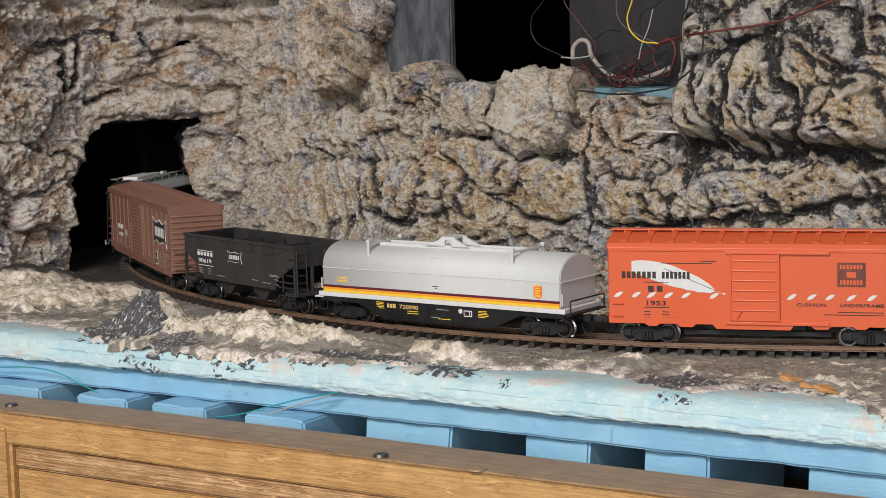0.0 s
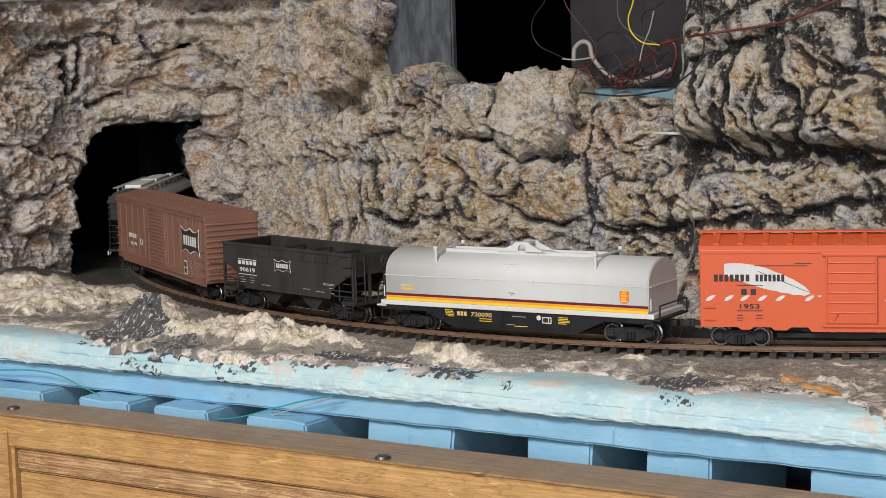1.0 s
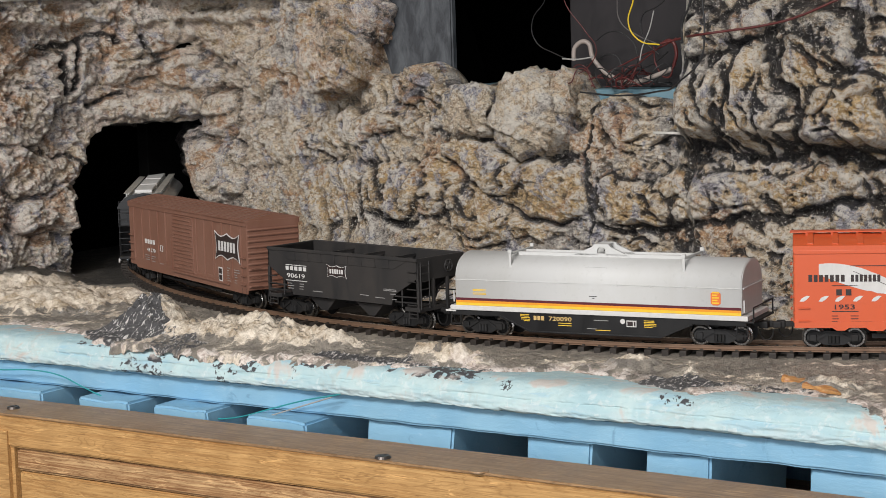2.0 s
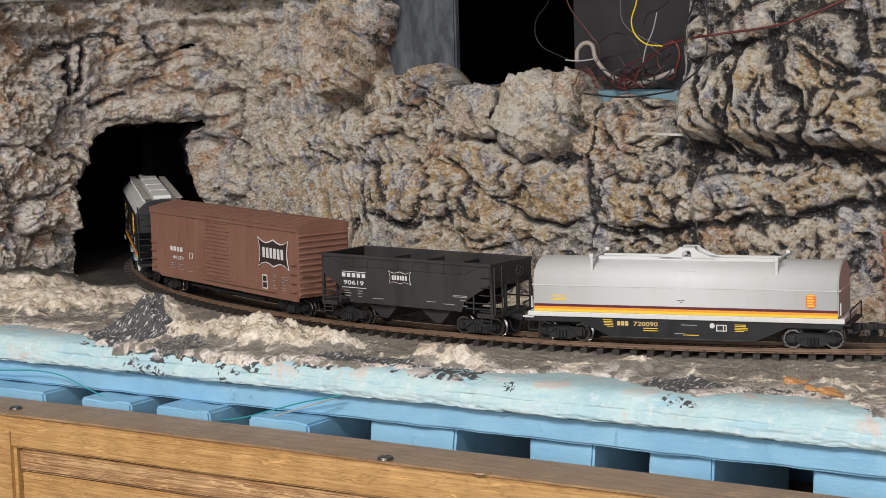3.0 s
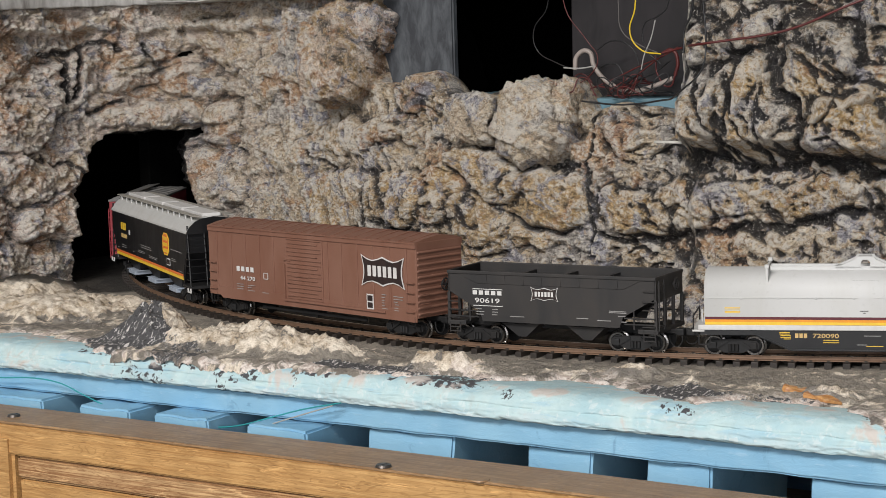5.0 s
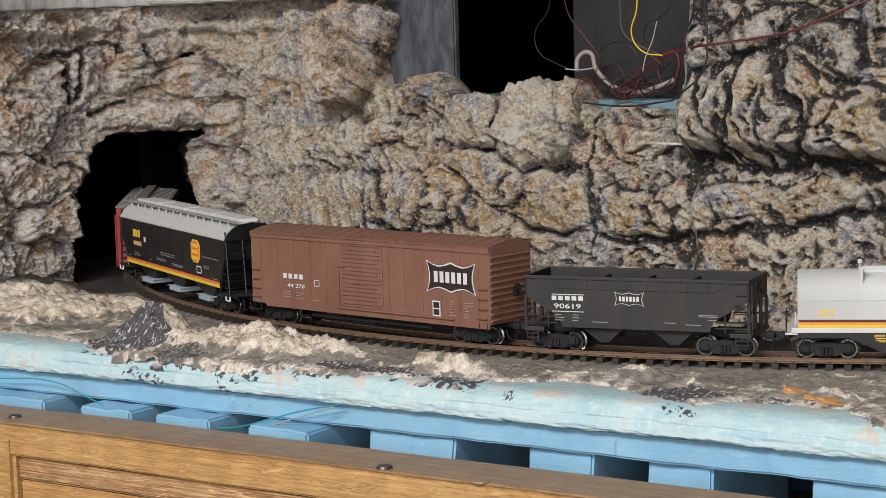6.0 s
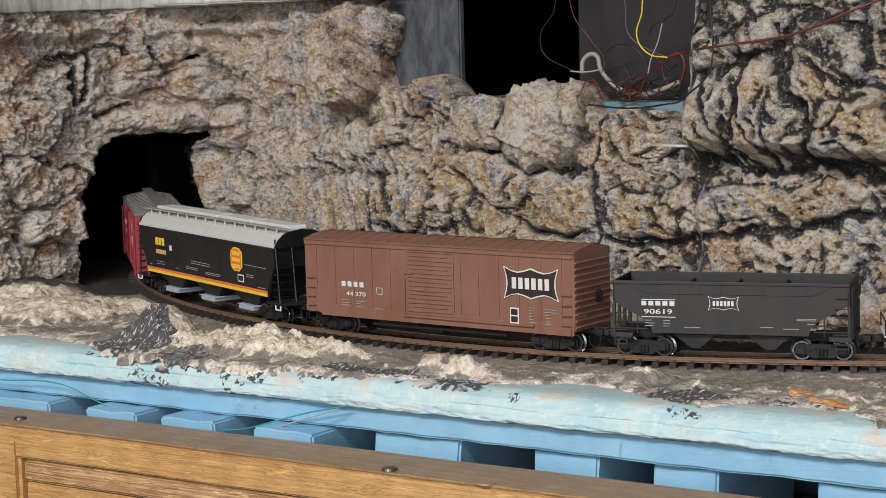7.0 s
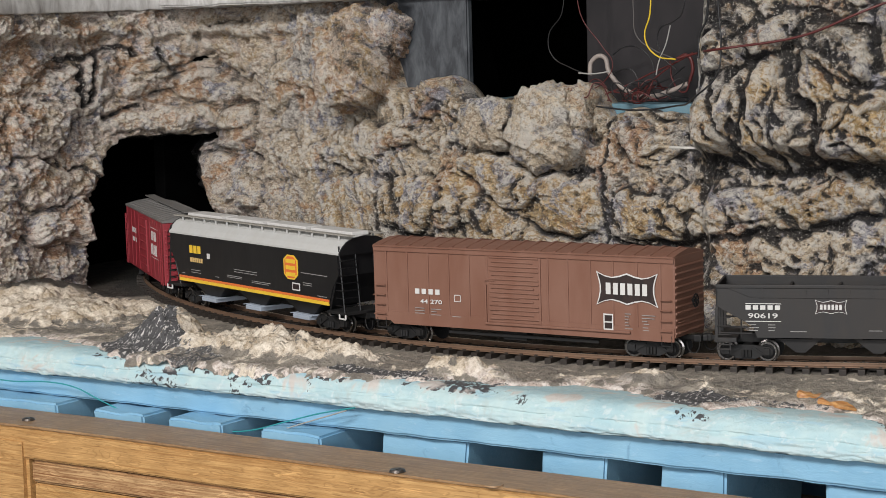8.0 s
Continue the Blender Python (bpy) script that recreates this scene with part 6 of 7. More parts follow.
# ---- black covered hopper with a pale roof ----
def covered_hopper():
    L, hw = 0.1880, 0.01725
    x1 = L / 2
    th = new("covered_hopper")
    tagged(th, "black covered hopper with pale roof and red-yellow stripe", "freight car", "freight train")
    zb, ze = 0.0155, 0.0456
    side = [(-x1 + 0.010, zb), (x1 - 0.010, zb), (x1 - 0.006, 0.0250), (x1, 0.0330), (x1, ze), (-x1, ze), (-x1, 0.0330), (-x1 + 0.006, 0.0250)]
    bm = bmesh.new()
    f = bm.faces.new([bm.verts.new((x, -hw, z)) for x, z in side])
    r = bmesh.ops.extrude_face_region(bm, geom=[f])
    bmesh.ops.translate(bm, verts=[g for g in r["geom"] if isinstance(g, bmesh.types.BMVert)], vec=(0, 2 * hw, 0))
    bmesh.ops.recalc_face_normals(bm, faces=bm.faces)
    bmesh.ops.bevel(bm, geom=[e for e in bm.edges if e.calc_face_angle(0) > 1.2], offset=0.0004, segments=2, affect="EDGES")
    body = part("body", bm, M_GLOSSBLACK, th, "glossy black smooth-sided body")
    bm = bmesh.new()
    prof = [(-hw - 0.0002, ze - 0.001), (-hw - 0.0002, ze), (-hw * 0.90, ze + 0.0030), (-hw * 0.70, ze + 0.0062), (-hw * 0.45, ze + 0.0080), (0, ze + 0.0090), (hw * 0.45, ze + 0.0080), (hw * 0.70, ze + 0.0062), (hw * 0.90, ze + 0.0030), (hw + 0.0002, ze), (hw + 0.0002, ze - 0.001)]
    f = bm.faces.new([bm.verts.new((-x1 - 0.001, y, z)) for y, z in prof])
    r = bmesh.ops.extrude_face_region(bm, geom=[f])
    bmesh.ops.translate(bm, verts=[g for g in r["geom"] if isinstance(g, bmesh.types.BMVert)], vec=(L + 0.002, 0, 0))
    bmesh.ops.recalc_face_normals(bm, faces=bm.faces)
    roof = part("roof", bm, M_CREAM, th, "pale grey curved roof")
    for sgn in (-1, 1):
        bm = bmesh.new()
        f = bm.faces.new([bm.verts.new((sgn * (x1 + 0.0010), y, z)) for y, z in prof])
        r = bmesh.ops.extrude_face_region(bm, geom=[f])
        bmesh.ops.translate(bm, verts=[g for g in r["geom"] if isinstance(g, bmesh.types.BMVert)], vec=(sgn * 0.0012, 0, 0))
        bmesh.ops.recalc_face_normals(bm, faces=bm.faces)
        part("roof_end", bm, M_GLOSSBLACK, roof, "black end of the roof")
    for yy in (-0.0125, 0.0080):
        boxes("roof_walk", [(-x1 - 0.004, x1 + 0.004, yy, yy + 0.0045, ze + 0.0092, ze + 0.0097)], M_WALK, th, "pale perforated roof walk", 0.0001)
    me = None
    for k in range(14):
        for sgn in (-1, 1):
            x = -x1 + L * (k + 0.5) / 14
            if me is None:
                ob = boxes("walk_bracket", [(-0.0004, 0.0004, -0.0120, -0.0112, ze + 0.0045, ze + 0.0093)], M_CREAM, roof)
                me = ob.data
            else:
                ob = new("walk_bracket", me)
                ob.parent = roof
            ob.matrix_basis = pose(x, 0, 0, 0, 0, 0 if sgn < 0 else 180)
    for k in range(4):
        x = -x1 + L * (k + 0.5) / 4
        boxes("hatch_cover", [(x - 0.021, x + 0.021, -0.0058, 0.0058, ze + 0.0086, ze + 0.0108)], M_WHITE, roof, "long white hatch cover", 0.0005)
    y = -hw
    boxes("yellow_stripe", [(-x1 + 0.010, x1 - 0.010, y - 0.0002, y + 0.0003, zb + 0.0002, zb + 0.0021)], M_YELLOW, body)
    boxes("red_stripe", [(-x1 + 0.0098, x1 - 0.0098, y - 0.0002, y + 0.0003, zb + 0.0022, zb + 0.0036)], M_EMBLEM, body)
    for cx in (-0.052, 0.0, 0.052):
        bm = bmesh.new()
        tops = [(cx - 0.022, -0.0150), (cx + 0.022, -0.0150), (cx + 0.022, 0.0150), (cx - 0.022, 0.0150)]
        lows = [(cx - 0.007, -0.0120), (cx + 0.007, -0.0120), (cx + 0.007, 0.0120), (cx - 0.007, 0.0120)]
        p = [bm.verts.new((*q, zb + 0.001)) for q in tops]
        c = [bm.verts.new((*q, 0.0075)) for q in lows]
        bm.faces.new(p), bm.faces.new(c)
        for i in range(4):
            bm.faces.new((p[i], p[(i + 1) % 4], c[(i + 1) % 4], c[i]))
        bmesh.ops.recalc_face_normals(bm, faces=bm.faces)
        ch = part("outlet_chute", bm, M_GLOSSBLACK, th, "black outlet chute")
        boxes("outlet_gate", [(cx - 0.0100, cx + 0.0100, -0.0150, 0.0150, 0.0070, 0.0078), (cx - 0.0085, cx + 0.0085, -0.0158, 0.0158, 0.0048, 0.0071), (cx - 0.0115, cx - 0.0100, -0.0160, 0.0160, 0.0072, 0.0076)], M_CHUTE, ch, "grey metal outlet gate", 0.0003)
    boxes("centre_sill", [(-x1 - 0.006, x1 + 0.006, -0.0030, 0.0030, 0.0085, 0.0125)], M_FRAME, th)
    for sgn in (-1, 1):
        e = sgn * (x1 + 0.006)
        sh = boxes("end_platform", [(min(e, e - sgn * 0.018), max(e, e - sgn * 0.018), -hw, hw, 0.0115, 0.0132)], M_FRAME, th, "", 0.0002)
        bm = bmesh.new()
        for yy in (-hw + 0.0008, -0.006, 0.006, hw - 0.0008):
            rod(bm, (e - sgn * 0.002, yy, 0.0130), (e - sgn * 0.006, yy, ze + 0.004), 0.0005)
        rod(bm, (e - sgn * 0.016, -hw + 0.0006, 0.0130), (e - sgn * 0.008, -hw + 0.0006, 0.0330), 0.0005)
        for k in range(7):
            z = 0.0165 + 0.0042 * k
            rod(bm, (e - sgn * 0.0025, -hw + 0.0006, z), (e - sgn * 0.0095, -hw + 0.0006, z), 0.00035)
            rod(bm, (e - sgn * 0.003, -hw + 0.0008, z), (e - sgn * 0.003, -0.006, z), 0.00035)
        part("end_cage", bm, M_GLOSSBLACK, th, "black ladder cage")
        bm = bmesh.new()
        rod(bm, (e, -hw, 0.0095), (e - sgn * 0.006, -hw, 0.0095), 0.0005)
        rod(bm, (e, -hw, 0.0095), (e, -hw, 0.0120), 0.0005)
        rod(bm, (e - sgn * 0.006, -hw, 0.0095), (e - sgn * 0.006, -hw, 0.0120), 0.0005)
        part("step", bm, M_WHITE, th, "white stirrup step")
    hand_wheel(x1 + 0.0075, 0.0060, 0.0300, 0.0034, M_FRAME, th)
    y -= 0.0001
    bars("mark", 3, -x1 + 0.0235, -x1 + 0.0380, 0.0338, 0.0385, y, M_YELLOW, body, 0.22)
    bars("number_mark", 6, -x1 + 0.0240, -x1 + 0.0395, 0.0283, 0.0310, y, M_GOLD, body, 0.2, "gold number shown as plain bars")
    boxes("stencil_box", [(-x1 + 0.0445, -x1 + 0.0480, y, y + 0.0003, 0.0316, 0.0348)], M_WHITE, body)
    lines("data_print", [(-x1 + 0.013, -x1 + 0.017, 0.0205), (-x1 + 0.0245, -x1 + 0.036, 0.0232), (-x1 + 0.0245, -x1 + 0.036, 0.0217), (-0.018, 0.008, 0.0276), (-0.018, 0.008, 0.0262), (-0.026, -0.009, 0.0234), (-0.026, -0.009, 0.0224), (0.002, 0.023, 0.0224), (0.002, 0.021, 0.0214), (0.056, 0.083, 0.0318), (0.058, 0.067, 0.0262), (0.058, 0.067, 0.0250), (0.072, 0.082, 0.0200), (-0.040, -0.036, 0.0212)], y, M_WHITE, body)
    em = plate("emblem", [(0.0380, 0.0300), (0.0420, 0.0272), (0.0490, 0.0272), (0.0530, 0.0300), (0.0530, 0.0385), (0.0490, 0.0412), (0.0420, 0.0412), (0.0380, 0.0385)], y - 0.0001, 0.0003, M_YELLOW, body, "tall yellow and orange emblem")
    plate("emblem_field", [(0.0392, 0.0304), (0.0424, 0.0280), (0.0486, 0.0280), (0.0518, 0.0304), (0.0518, 0.0380), (0.0486, 0.0404), (0.0424, 0.0404), (0.0392, 0.0380)], y - 0.0002, 0.0002, M_EMBLEM, em)
    boxes("emblem_mark", [(0.0405, 0.0505, y - 0.0003, y, 0.0290 + 0.0038 * k, 0.0312 + 0.0038 * k) for k in range(3)], M_YELLOW, em)
    st = boxes("service_stencil", [(0.0465, 0.0545, y, y + 0.0003, 0.0212, 0.0256)], M_WHITE, body)
    boxes("stencil_field", [(0.0473, 0.0537, y - 0.0001, y, 0.0219, 0.0249)], M_INK, st)
    add_trucks(th, -0.2048, 0.0760)
    add_couplers(th, 0.1110, x1 + 0.006)
    return th


# ---- dark red boxcar following in the tunnel ----
def red_boxcar():
    L, hw, z0, z1 = 0.1460, 0.01725, 0.0092, 0.0492
    th = new("red_boxcar")
    tagged(th, "dark red boxcar with white lettering and grey roof", "freight car", "freight train")
    bm = bmesh.new()
    box(bm, -L / 2, L / 2, -hw, hw, z0, z1, 0.0004)
    body = part("body", bm, M_RED, th)
    roof = gable("roof", L + 0.001, hw, z1 + 0.0010, z1 + 0.0045, M_DARKROOF, th, "grey weathered roof")
    roof_ribs(14, L - 0.004, hw - 0.001, z1 + 0.0014, z1 + 0.0048, 0.0016, 0.0004, M_DARKROOF, roof)
    boxes("running_board", [(-L / 2 - 0.002, L / 2 + 0.002, -0.0034, 0.0034, z1 + 0.0058, z1 + 0.0064)], M_DARKROOF, th, "", 0.0001)
    door = boxes("door", [(-0.0125, 0.0125, -hw - 0.0009, -hw + 0.0002, z0 + 0.002, z1 - 0.003)], M_RED, th, "ribbed sliding door", 0.0003)
    for k in range(6):
        boxes("door_rib", [(-0.0115, 0.0115, -hw - 0.0014, -hw - 0.0005, z0 + 0.006 + 0.005 * k, z0 + 0.0068 + 0.005 * k)], M_RED, door, "", 0.0002)
    for k in range(10):
        x = -0.066 + 0.0147 * k
        if abs(x) > 0.014:
            boxes("side_seam", [(x - 0.0003, x + 0.0003, -hw - 0.0003, -hw, z0 + 0.001, z1 - 0.001)], M_RED, body)
    for sgn in (-1, 1):
        for k in range(9):
            bm = bmesh.new()
            box(bm, -0.0006, 0.0010, -hw + 0.001, hw - 0.001, -0.0008, 0.0008, 0.0006)
            part("end_rib", bm, M_RED, body, at=pose(sgn * L / 2, 0, z0 + 0.003 + k * 0.0040))
        ladder("side_ladder", sgn * (L / 2 - 0.0045), -hw - 0.0010, [z0 + 0.002 + 0.0044 * k for k in range(8)], 0.0062, M_RED, th, rails=True)
        ladder("end_ladder", sgn * (L / 2 + 0.0018), -hw + 0.005, [z0 + 0.002 + 0.0044 * k for k in range(8)], 0.0060, M_RED, th, along="y", rails=True)
    hand_wheel(L / 2 + 0.0026, 0.0060, 0.0400, 0.0036, M_RED, th)
    y = -hw - 0.0001
    bars("emblem_mark", 4, 0.028, 0.046, 0.0345, 0.0405, y, M_WHITE, body, 0.22, "white emblem shown as plain bars")
    bars("emblem_mark", 5, 0.026, 0.048, 0.0250, 0.0320, y, M_WHITE, body, 0.25)
    lines("emblem_rule", [(0.026, 0.052, 0.0232), (0.026, 0.052, 0.0425)], y, M_WHITE, body)
    bars("mark", 4, -0.050, -0.032, 0.0330, 0.0365, y, M_WHITE, body, 0.3)
    bars("number_mark", 5, -0.049, -0.033, 0.0270, 0.0300, y, M_WHITE, body, 0.25)
    boxes("underframe", [(-L / 2 + 0.005, L / 2 - 0.005, -0.0040, 0.0040, 0.0070, z0 + 0.001), (-0.024, 0.024, -0.013, 0.013, 0.0080, z0 + 0.001)], M_FRAME, th)
    add_trucks(th, -0.3818, 0.0535)
    add_couplers(th, 0.0815, L / 2)
    return th


orange_boxcar()
coil_car()
open_hopper()
brown_boxcar()
covered_hopper()
red_boxcar()
# ---- track: two rails on closely laid ties ----
def rail_object(side):
    prof = [(-0.0012, -0.0025), (0.0012, -0.0025), (0.0012, -0.0021), (0.0003, -0.0017), (0.0003, -0.0007), (0.0006, -0.0005), (0.0006, 0.0), (-0.0006, 0.0), (-0.0006, -0.0005), (-0.0003, -0.0007), (-0.0003, -0.0017), (-0.0012, -0.0021)]
    vs, fs, mi = [], [], []
    ss = np.arange(-0.85, 0.95, 0.006)
    n = len(prof)
    for i, s in enumerate(ss):
        c, th = on_track(s)
        nrm = Vector((-math.sin(th), math.cos(th), 0))
        for d, z in prof:
            vs.append(tuple(c + nrm * (side + d) + Vector((0, 0, z))))
        if i:
            for k in range(n):
                fs.append(((i - 1) * n + k, (i - 1) * n + (k + 1) % n, i * n + (k + 1) % n, i * n + k))
                mi.append(1 if k == 6 else 0)
    ob = mesh_object("rail", vs, fs, M_RAIL, track)
    ob.data.materials.append(M_RAILTOP)
    ob.data.polygons.foreach_set("material_index", mi)
    return ob


track = new("railway_track")
tagged(track, "curved brown steel model track on dark plastic ties", "railway track", kind="structure")
for side in (-0.0088, 0.0088):
    rail_object(side)
bm = bmesh.new()
box(bm, -0.0018, 0.0018, -0.0148, 0.0148, -0.0056, -0.0025, 0.0002)
for y in (-0.0108, -0.0066, 0.0066, 0.0108):  # spike heads
    box(bm, -0.0007, 0.0007, y - 0.0006, y + 0.0006, -0.0026, -0.0018)
TIE = bpy.data.meshes.new("tie")
bm.to_mesh(TIE)
bm.free()
TIE.materials.append(M_TIE)
for i in range(172):
    s = -0.70 + i * 0.0087
    c, th = on_track(s)
    ob = new("tie", TIE)
    ob.parent = track
    ob.matrix_basis = Matrix.Translation(c) @ Matrix.Rotation(th + radians(random.uniform(-1.2, 1.2)), 4, "Z")
# ---- wires and scraps ----
def wire(name, pts, r, material, label, group=""):
    if pts[0][2] > 0.17:  # it comes down from above
        pts = ((pts[0][0], pts[0][1], pts[0][2] + 0.03),) + tuple(pts)
    cu = bpy.data.curves.new(name, "CURVE")
    cu.dimensions, cu.bevel_depth, cu.bevel_resolution, cu.resolution_u = "3D", r * 0.75, 2, 6
    sp = cu.splines.new("BEZIER")
    sp.bezier_points.add(len(pts) - 1)
    for b, q in zip(sp.bezier_points, pts):
        b.co = q
        b.handle_left_type = b.handle_right_type = "AUTO"
    tmp = bpy.data.objects.new(name, cu)
    scene.collection.objects.link(tmp)
    bpy.context.view_layer.update()
    me = bpy.data.meshes.new_from_object(tmp.evaluated_get(bpy.context.evaluated_depsgraph_get()))
    bpy.data.objects.remove(tmp)
    me.materials.clear()
    me.materials.append(material)
    me.polygons.foreach_set("use_smooth", [True] * len(me.polygons))
    return tagged(new(name, me), label, "wire", group)


M_WRED = mat("red wire", grime((0.10, 0.016, 0.014), (0.04, 0.012, 0.012), 0.4, 200, 0.4))
M_WDRED = mat("dark red wire", grime((0.10, 0.018, 0.016), (0.05, 0.01, 0.01), 0.4, 200, 0.4))
M_WBLACK = mat("black wire", grime((0.012, 0.012, 0.013), (0.04, 0.04, 0.04), 0.4, 200, 0.35))
M_WYELLOW = mat("yellow wire", grime((0.72, 0.50, 0.02), (0.5, 0.3, 0.02), 0.3, 200, 0.4))
M_WGREY = mat("grey cable", grime((0.33, 0.28, 0.25), (0.2, 0.17, 0.15), 0.5, 150, 0.5))
M_WDULL = mat("dull wire", grime((0.10, 0.09, 0.085), (0.05, 0.05, 0.05), 0.5, 150, 0.5))
M_WTEAL = mat("teal wire", grime((0.03, 0.30, 0.32), (0.02, 0.15, 0.2), 0.4, 200, 0.4))
M_WSILVER = mat("bare wire", grime((0.36, 0.35, 0.33), (0.2, 0.2, 0.2), 0.5, 300, 0.4, 0.0))
M_STRIP = mat("white strip", grime((0.62, 0.60, 0.55), (0.3, 0.28, 0.25), 0.6, 200, 0.5))
M_SPLINTER = mat("orange splinter", wood_nodes((0.62, 0.36, 0.14), (0.34, 0.12, 0.035)))

G = "tangled wires in the opening"
wire("wire", ((0.0744, 1.182, 0.1739), (0.0866, 1.1738, 0.1538), (0.0921, 1.1701, 0.1439), (0.0878, 1.173, 0.1341), (0.0798, 1.1784, 0.1282)), 0.0004, M_WDRED, "thin dark red wire hanging in the opening", G)
wire("wire", ((0.0642, 1.189, 0.1742), (0.0564, 1.1943, 0.1612), (0.0578, 1.1933, 0.1495), (0.0689, 1.1858, 0.1416), (0.0768, 1.1804, 0.1382)), 0.0004, M_WBLACK, "thin dark looping wire hanging in the opening", G)
wire("wire_end", ((0.073, 1.183, 0.1386), (0.0816, 1.1772, 0.1381), (0.0901, 1.1714, 0.1393)), 0.0006, M_WSILVER, "bare silver wire end over the shelf", G)
wire("wire", ((0.113, 1.1559, 0.1726), (0.11, 1.1579, 0.1581), (0.1159, 1.1539, 0.1483), (0.1264, 1.1468, 0.1458)), 0.0006, M_WYELLOW, "bright yellow wire bending into the tangle", G)
wire("wire", ((0.1046, 1.1676, 0.1729), (0.1059, 1.1667, 0.1598), (0.115, 1.1606, 0.1515), (0.1255, 1.1534, 0.1464)), 0.0005, M_WDULL, "dull grey wire beside the yellow one", G)
wire("cable", ((0.0801, 1.1903, 0.1371), (0.0816, 1.1893, 0.1455), (0.088, 1.1849, 0.1477), (0.091, 1.1829, 0.1387), (0.0996, 1.1771, 0.1286), (0.112, 1.1687, 0.1242), (0.1243, 1.1603, 0.1274), (0.1341, 1.1537, 0.1316)), 0.0019, M_WGREY, "thick grey-pink cable looped on the shelf", G)
wire("wire", ((0.0837, 1.1879, 0.1237), (0.0996, 1.177, 0.1303), (0.1153, 1.1664, 0.1383), (0.1292, 1.157, 0.1446), (0.1368, 1.1518, 0.1493)), 0.0006, M_WDRED, "dark red wire crossing the tangle", G)
wire("wire", ((0.0871, 1.1856, 0.1337), (0.1029, 1.1748, 0.1401), (0.109, 1.1707, 0.1318), (0.1214, 1.1623, 0.1333), (0.1321, 1.155, 0.1413)), 0.0006, M_WBLACK, "black wire crossing the tangle", G)
wire("wire", ((0.0928, 1.1756, 0.1272), (0.1068, 1.1661, 0.1265), (0.1147, 1.1608, 0.1342), (0.1276, 1.152, 0.1447)), 0.0006, M_WRED, "red wire rising to the twisted joint", G)
wire("wire", ((0.0931, 1.1815, 0.1486), (0.1001, 1.1767, 0.1534), (0.1094, 1.1704, 0.1515), (0.1154, 1.1663, 0.1416), (0.1136, 1.1676, 0.1269)), 0.0005, M_WBLACK, "black wire arching over the cable", G)
wire("wire", ((0.1237, 1.1486, 0.1652), (0.1212, 1.1503, 0.1546), (0.1174, 1.1529, 0.145), (0.1157, 1.154, 0.137)), 0.0005, M_WSILVER, "stripped silver wire hanging free", G)
wire("wire", ((0.1246, 1.1601, 0.1447), (0.1259, 1.1592, 0.1333), (0.1319, 1.1551, 0.1267), (0.135, 1.153, 0.1332)), 0.0007, M_WRED, "short red wire loop on the shelf", G)
wire("cable", ((0.1279, 1.1457, 0.1465), (0.1324, 1.1427, 0.148), (0.1353, 1.1407, 0.1415), (0.1337, 1.1418, 0.1335)), 0.0014, M_WDRED, "thick brown cable end beside the rock", G)
wire("wire", ((0.1299, 1.1444, 0.172), (0.1253, 1.1475, 0.1674), (0.1177, 1.1527, 0.1628), (0.1189, 1.1519, 0.1482), (0.1263, 1.1468, 0.1401)), 0.0005, M_WBLACK, "thin black wire hanging before the board", G)
for k in range(14):
    rng = random.Random(300 + k)
    q = Vector((0.088 + 0.046 * rng.random(), 1.180 - 0.03 * rng.random(), 0.1222))
    pts = []
    for i in range(5):
        pts.append(tuple(q))
        q += Vector((rng.uniform(-0.014, 0.016), rng.uniform(-0.012, 0.010), 0))
        q.z = 0.1215 + 0.013 * rng.random() ** 1.5
    wire("wire", pts, 0.0005, (M_WBLACK, M_WDRED, M_WBLACK, M_WRED)[k % 4], ("black wire in the tangle on the shelf", "dark red wire in the tangle on the shelf", "black wire in the tangle on the shelf", "red wire in the tangle on the shelf")[k % 4], G)
wire("wire", ((0.0811, 1.1533, 0.1199), (0.1025, 1.1388, 0.1179), (0.1205, 1.1266, 0.1198), (0.1315, 1.0834, 0.1283), (0.1407, 1.0792, 0.1382), (0.1433, 1.0797, 0.1532), (0.1427, 1.0826, 0.1713), (0.142, 1.083, 0.185)), 0.0007, M_WBLACK, "black wire draped over the rock column", G)
wire("wire", ((0.1245, 1.1239, 0.1469), (0.1342, 1.1173, 0.1493), (0.1398, 1.0817, 0.1518), (0.1556, 1.0725, 0.1538), (0.1699, 1.0646, 0.1556), (0.1865, 1.056, 0.1593), (0.2129, 1.044, 0.1704), (0.24, 1.04, 0.18)), 0.0009, M_WRED, "red wire draped along the rock column", G)
wire("wire", ((0.1343, 1.1052, 0.147), (0.1348, 1.1049, 0.1593), (0.138, 1.1026, 0.1669), (0.1398, 1.1014, 0.18)), 0.0009, M_WBLACK, "thick black wire hanging beside the column", G)
wire("wire", ((-0.2716, 1.134, -0.026), (-0.2564, 1.1237, -0.0263), (-0.2338, 1.1084, -0.0245), (-0.2157, 1.0961, -0.026), (-0.2017, 1.0866, -0.0311), (-0.1879, 1.0773, -0.036), (-0.1795, 1.0715, -0.0395)), 0.0005, M_WTEAL, "teal wire drooping over the foam slab")
wire("wire", ((-0.1294, 1.0375, -0.0412), (-0.1116, 1.0255, -0.0384), (-0.0926, 1.0126, -0.0319), (-0.074, 1.0, -0.0255), (-0.0545, 0.9867, -0.0203)), 0.0005, M_WTEAL, "teal wire drooping over the foam slab")
wire("wire", ((-0.1052, 1.0187, -0.0402), (-0.0863, 1.0059, -0.0325), (-0.0588, 0.9873, -0.0217)), 0.0005, M_WSILVER, "pale bare wire leaning on the foam slab")

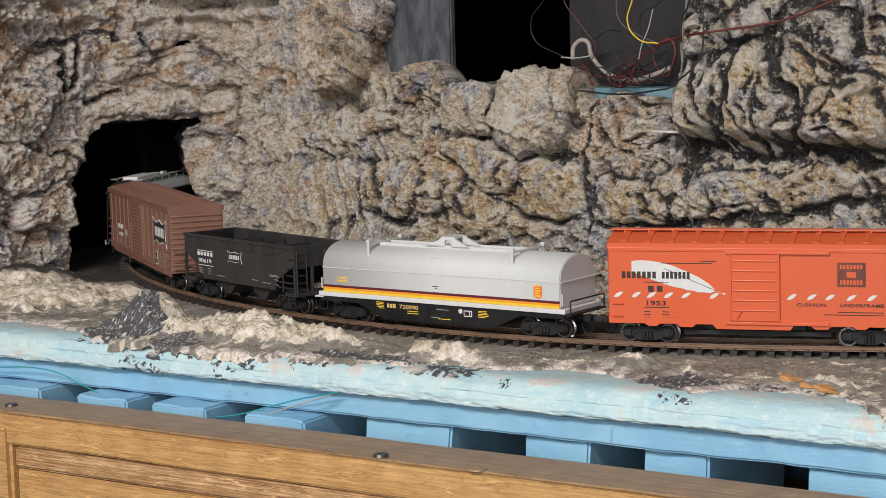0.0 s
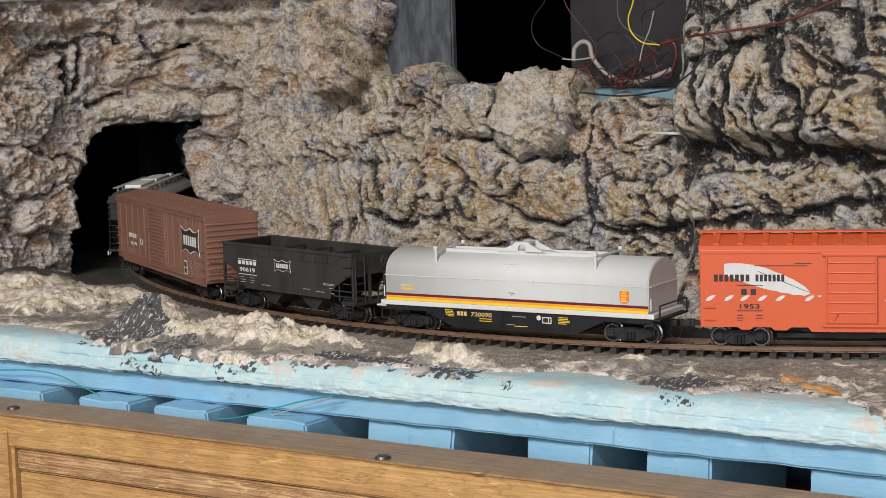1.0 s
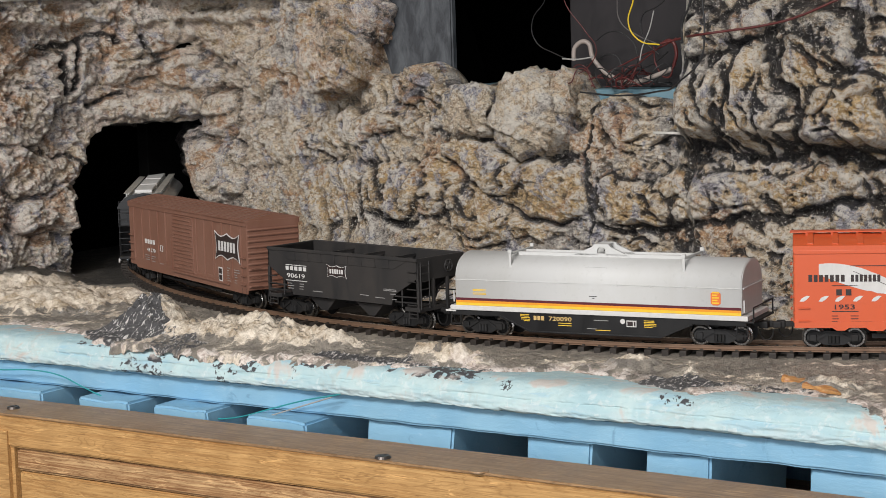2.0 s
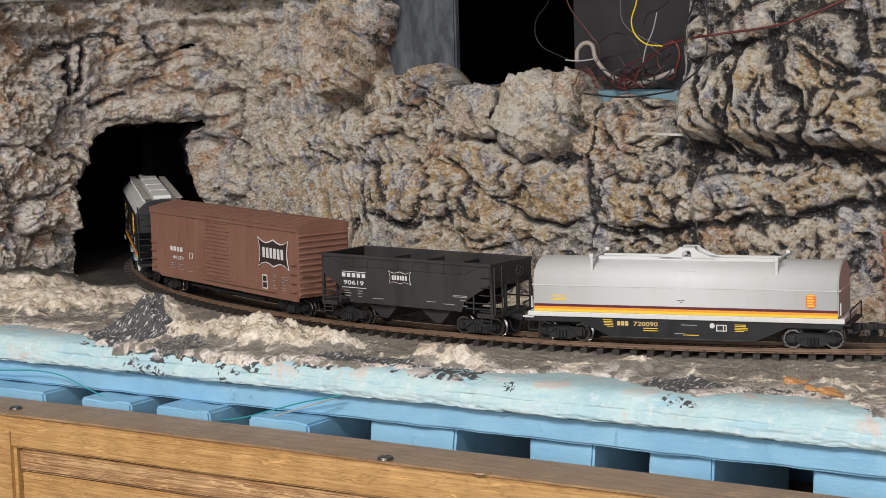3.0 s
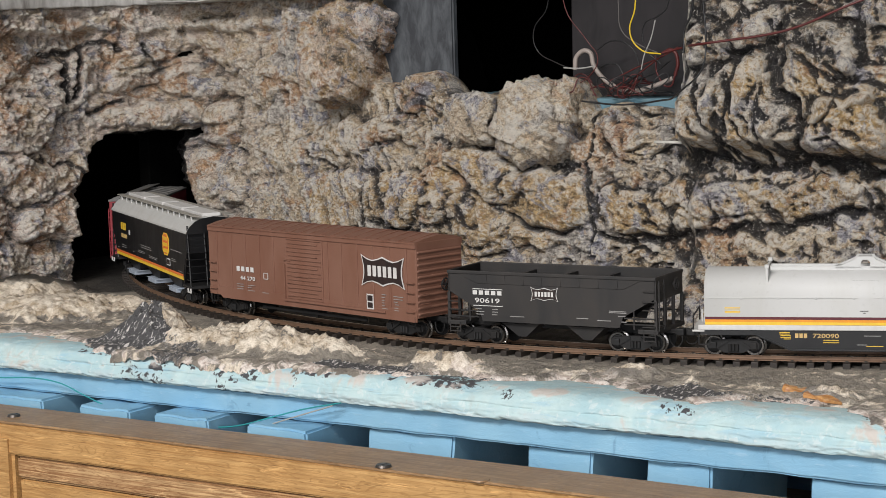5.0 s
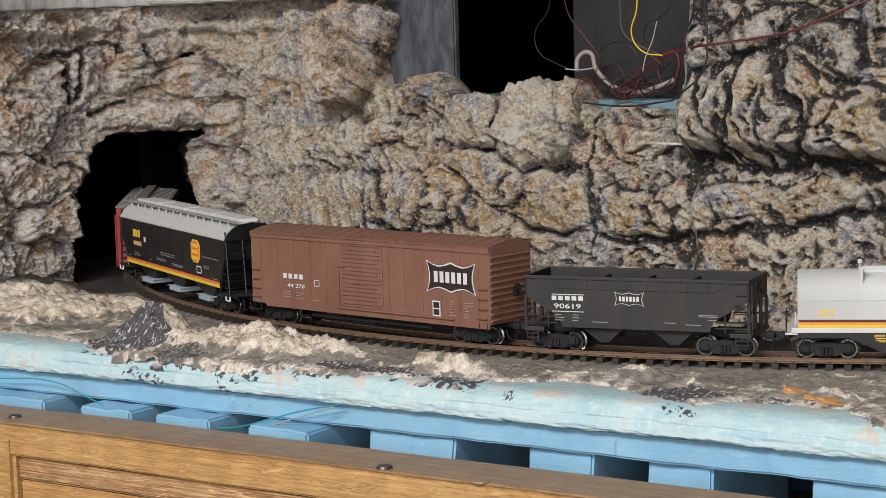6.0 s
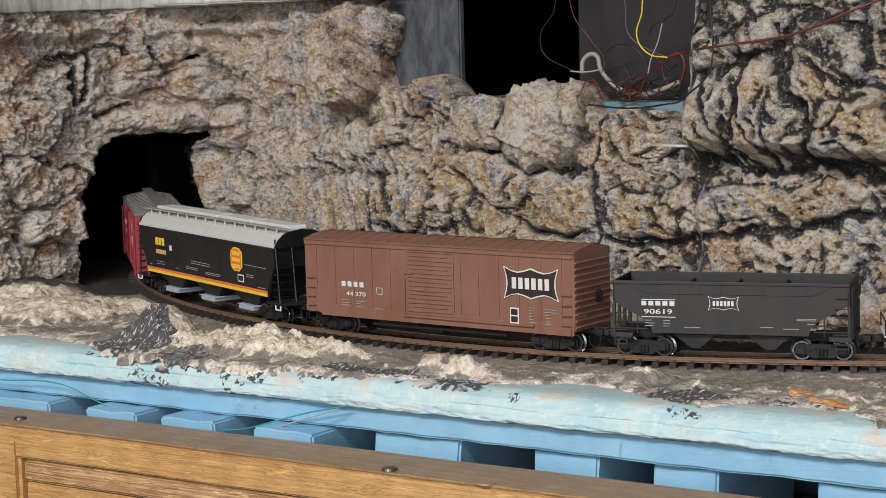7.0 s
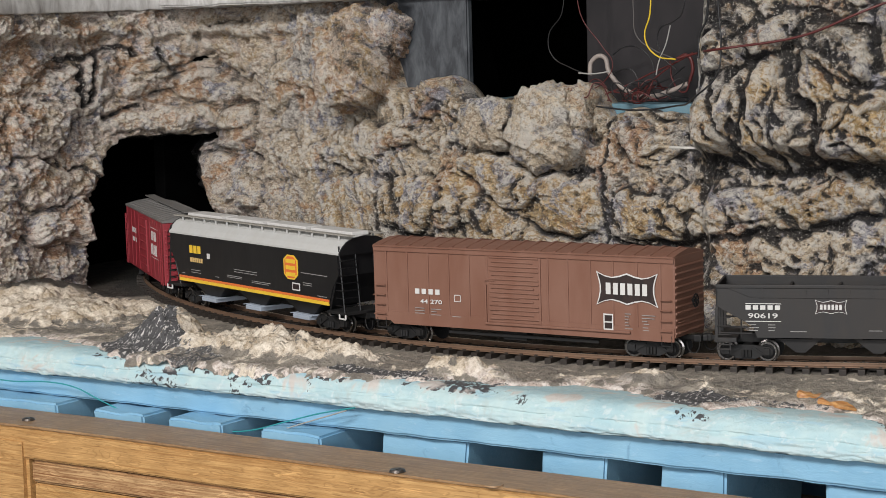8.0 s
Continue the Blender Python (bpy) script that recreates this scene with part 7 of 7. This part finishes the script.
bm = bmesh.new()
box(bm, -0.012, 0.012, -0.0012, 0.0012, -0.0007, 0.0007, 0.0003)
tagged(part("plastic_strip", bm, M_STRIP, at=look((0.1285, 1.116, 0.0972), (0.20, 1.19, 0.0972)) @ pose(0, 0, 0, 90, 0, 0)), "white plastic strip stuck on the rock", "strip")


def splinter(u, v, z, length, width, turn, seed):
    bm = bmesh.new()
    box(bm, -length / 2, length / 2, -width / 2, width / 2, -0.0012, 0.0012)
    bmesh.ops.subdivide_edges(bm, edges=bm.edges[:], cuts=5, use_grid_fill=True)
    for q in bm.verts:
        t = q.co.x / length
        q.co.y *= 1 - 1.3 * abs(t) ** 1.5
        q.co += Vector((0.002, 0.0016, 0.0012)) * noise.noise(q.co * 300 + Vector((seed, 0, 0)))
    return tagged(part("splinter", bm, M_SPLINTER, at=TABLE @ pose(u, v, z, 0, 4, turn)), "orange-brown torn splinter lying on the ledge", "splinter", "splinters")


splinter(-0.372, 0.834, -0.0035, 0.017, 0.0032, 8, 1)
splinter(-0.357, 0.824, -0.0045, 0.019, 0.0030, -6, 5)
# ---- motion: the train rolls out of the tunnel along the track ----
TIMES = (0, 0.5, 1, 1.5, 3, 3.5, 4, 4.5, 6, 6.5, 7, 7.5, 8)
ALONG = (-0.2743, -0.2523, -0.2296, -0.2064, -0.1412, -0.1192, -0.0971, -0.0748, -0.0087, 0.0136, 0.0353, 0.0586, 0.0825)


def motions():
    for thing, off, half, trucks, wheels in CARS:
        rows, turn_rows, roll = [], [[], []], []
        for k in range(81):
            t = k / 10
            s = float(np.interp(t, TIMES, ALONG)) + off
            (p, h0), (q, h1) = on_track(s - half), on_track(s + half)
            d = q - p
            heading = math.atan2(d.y, d.x)
            rows.append((t, Matrix.Translation((p + q) / 2) @ Matrix.Rotation(heading, 4, "Z")))
            for i, h in ((0, h0), (1, h1)):
                turn_rows[i].append((t, pose(trucks[i][1], 0, 0, 0, 0, math.degrees(h - heading))))
            roll.append((t, s / WHEEL_R))
        walk(thing, rows)
        for i in (0, 1):
            walk(trucks[i][0], turn_rows[i])
        for ws, x in wheels:
            walk(ws, [(t, Matrix.Translation((x, 0, WHEEL_R)) @ Matrix.Rotation(g, 4, "Y")) for t, g in roll])


motions()
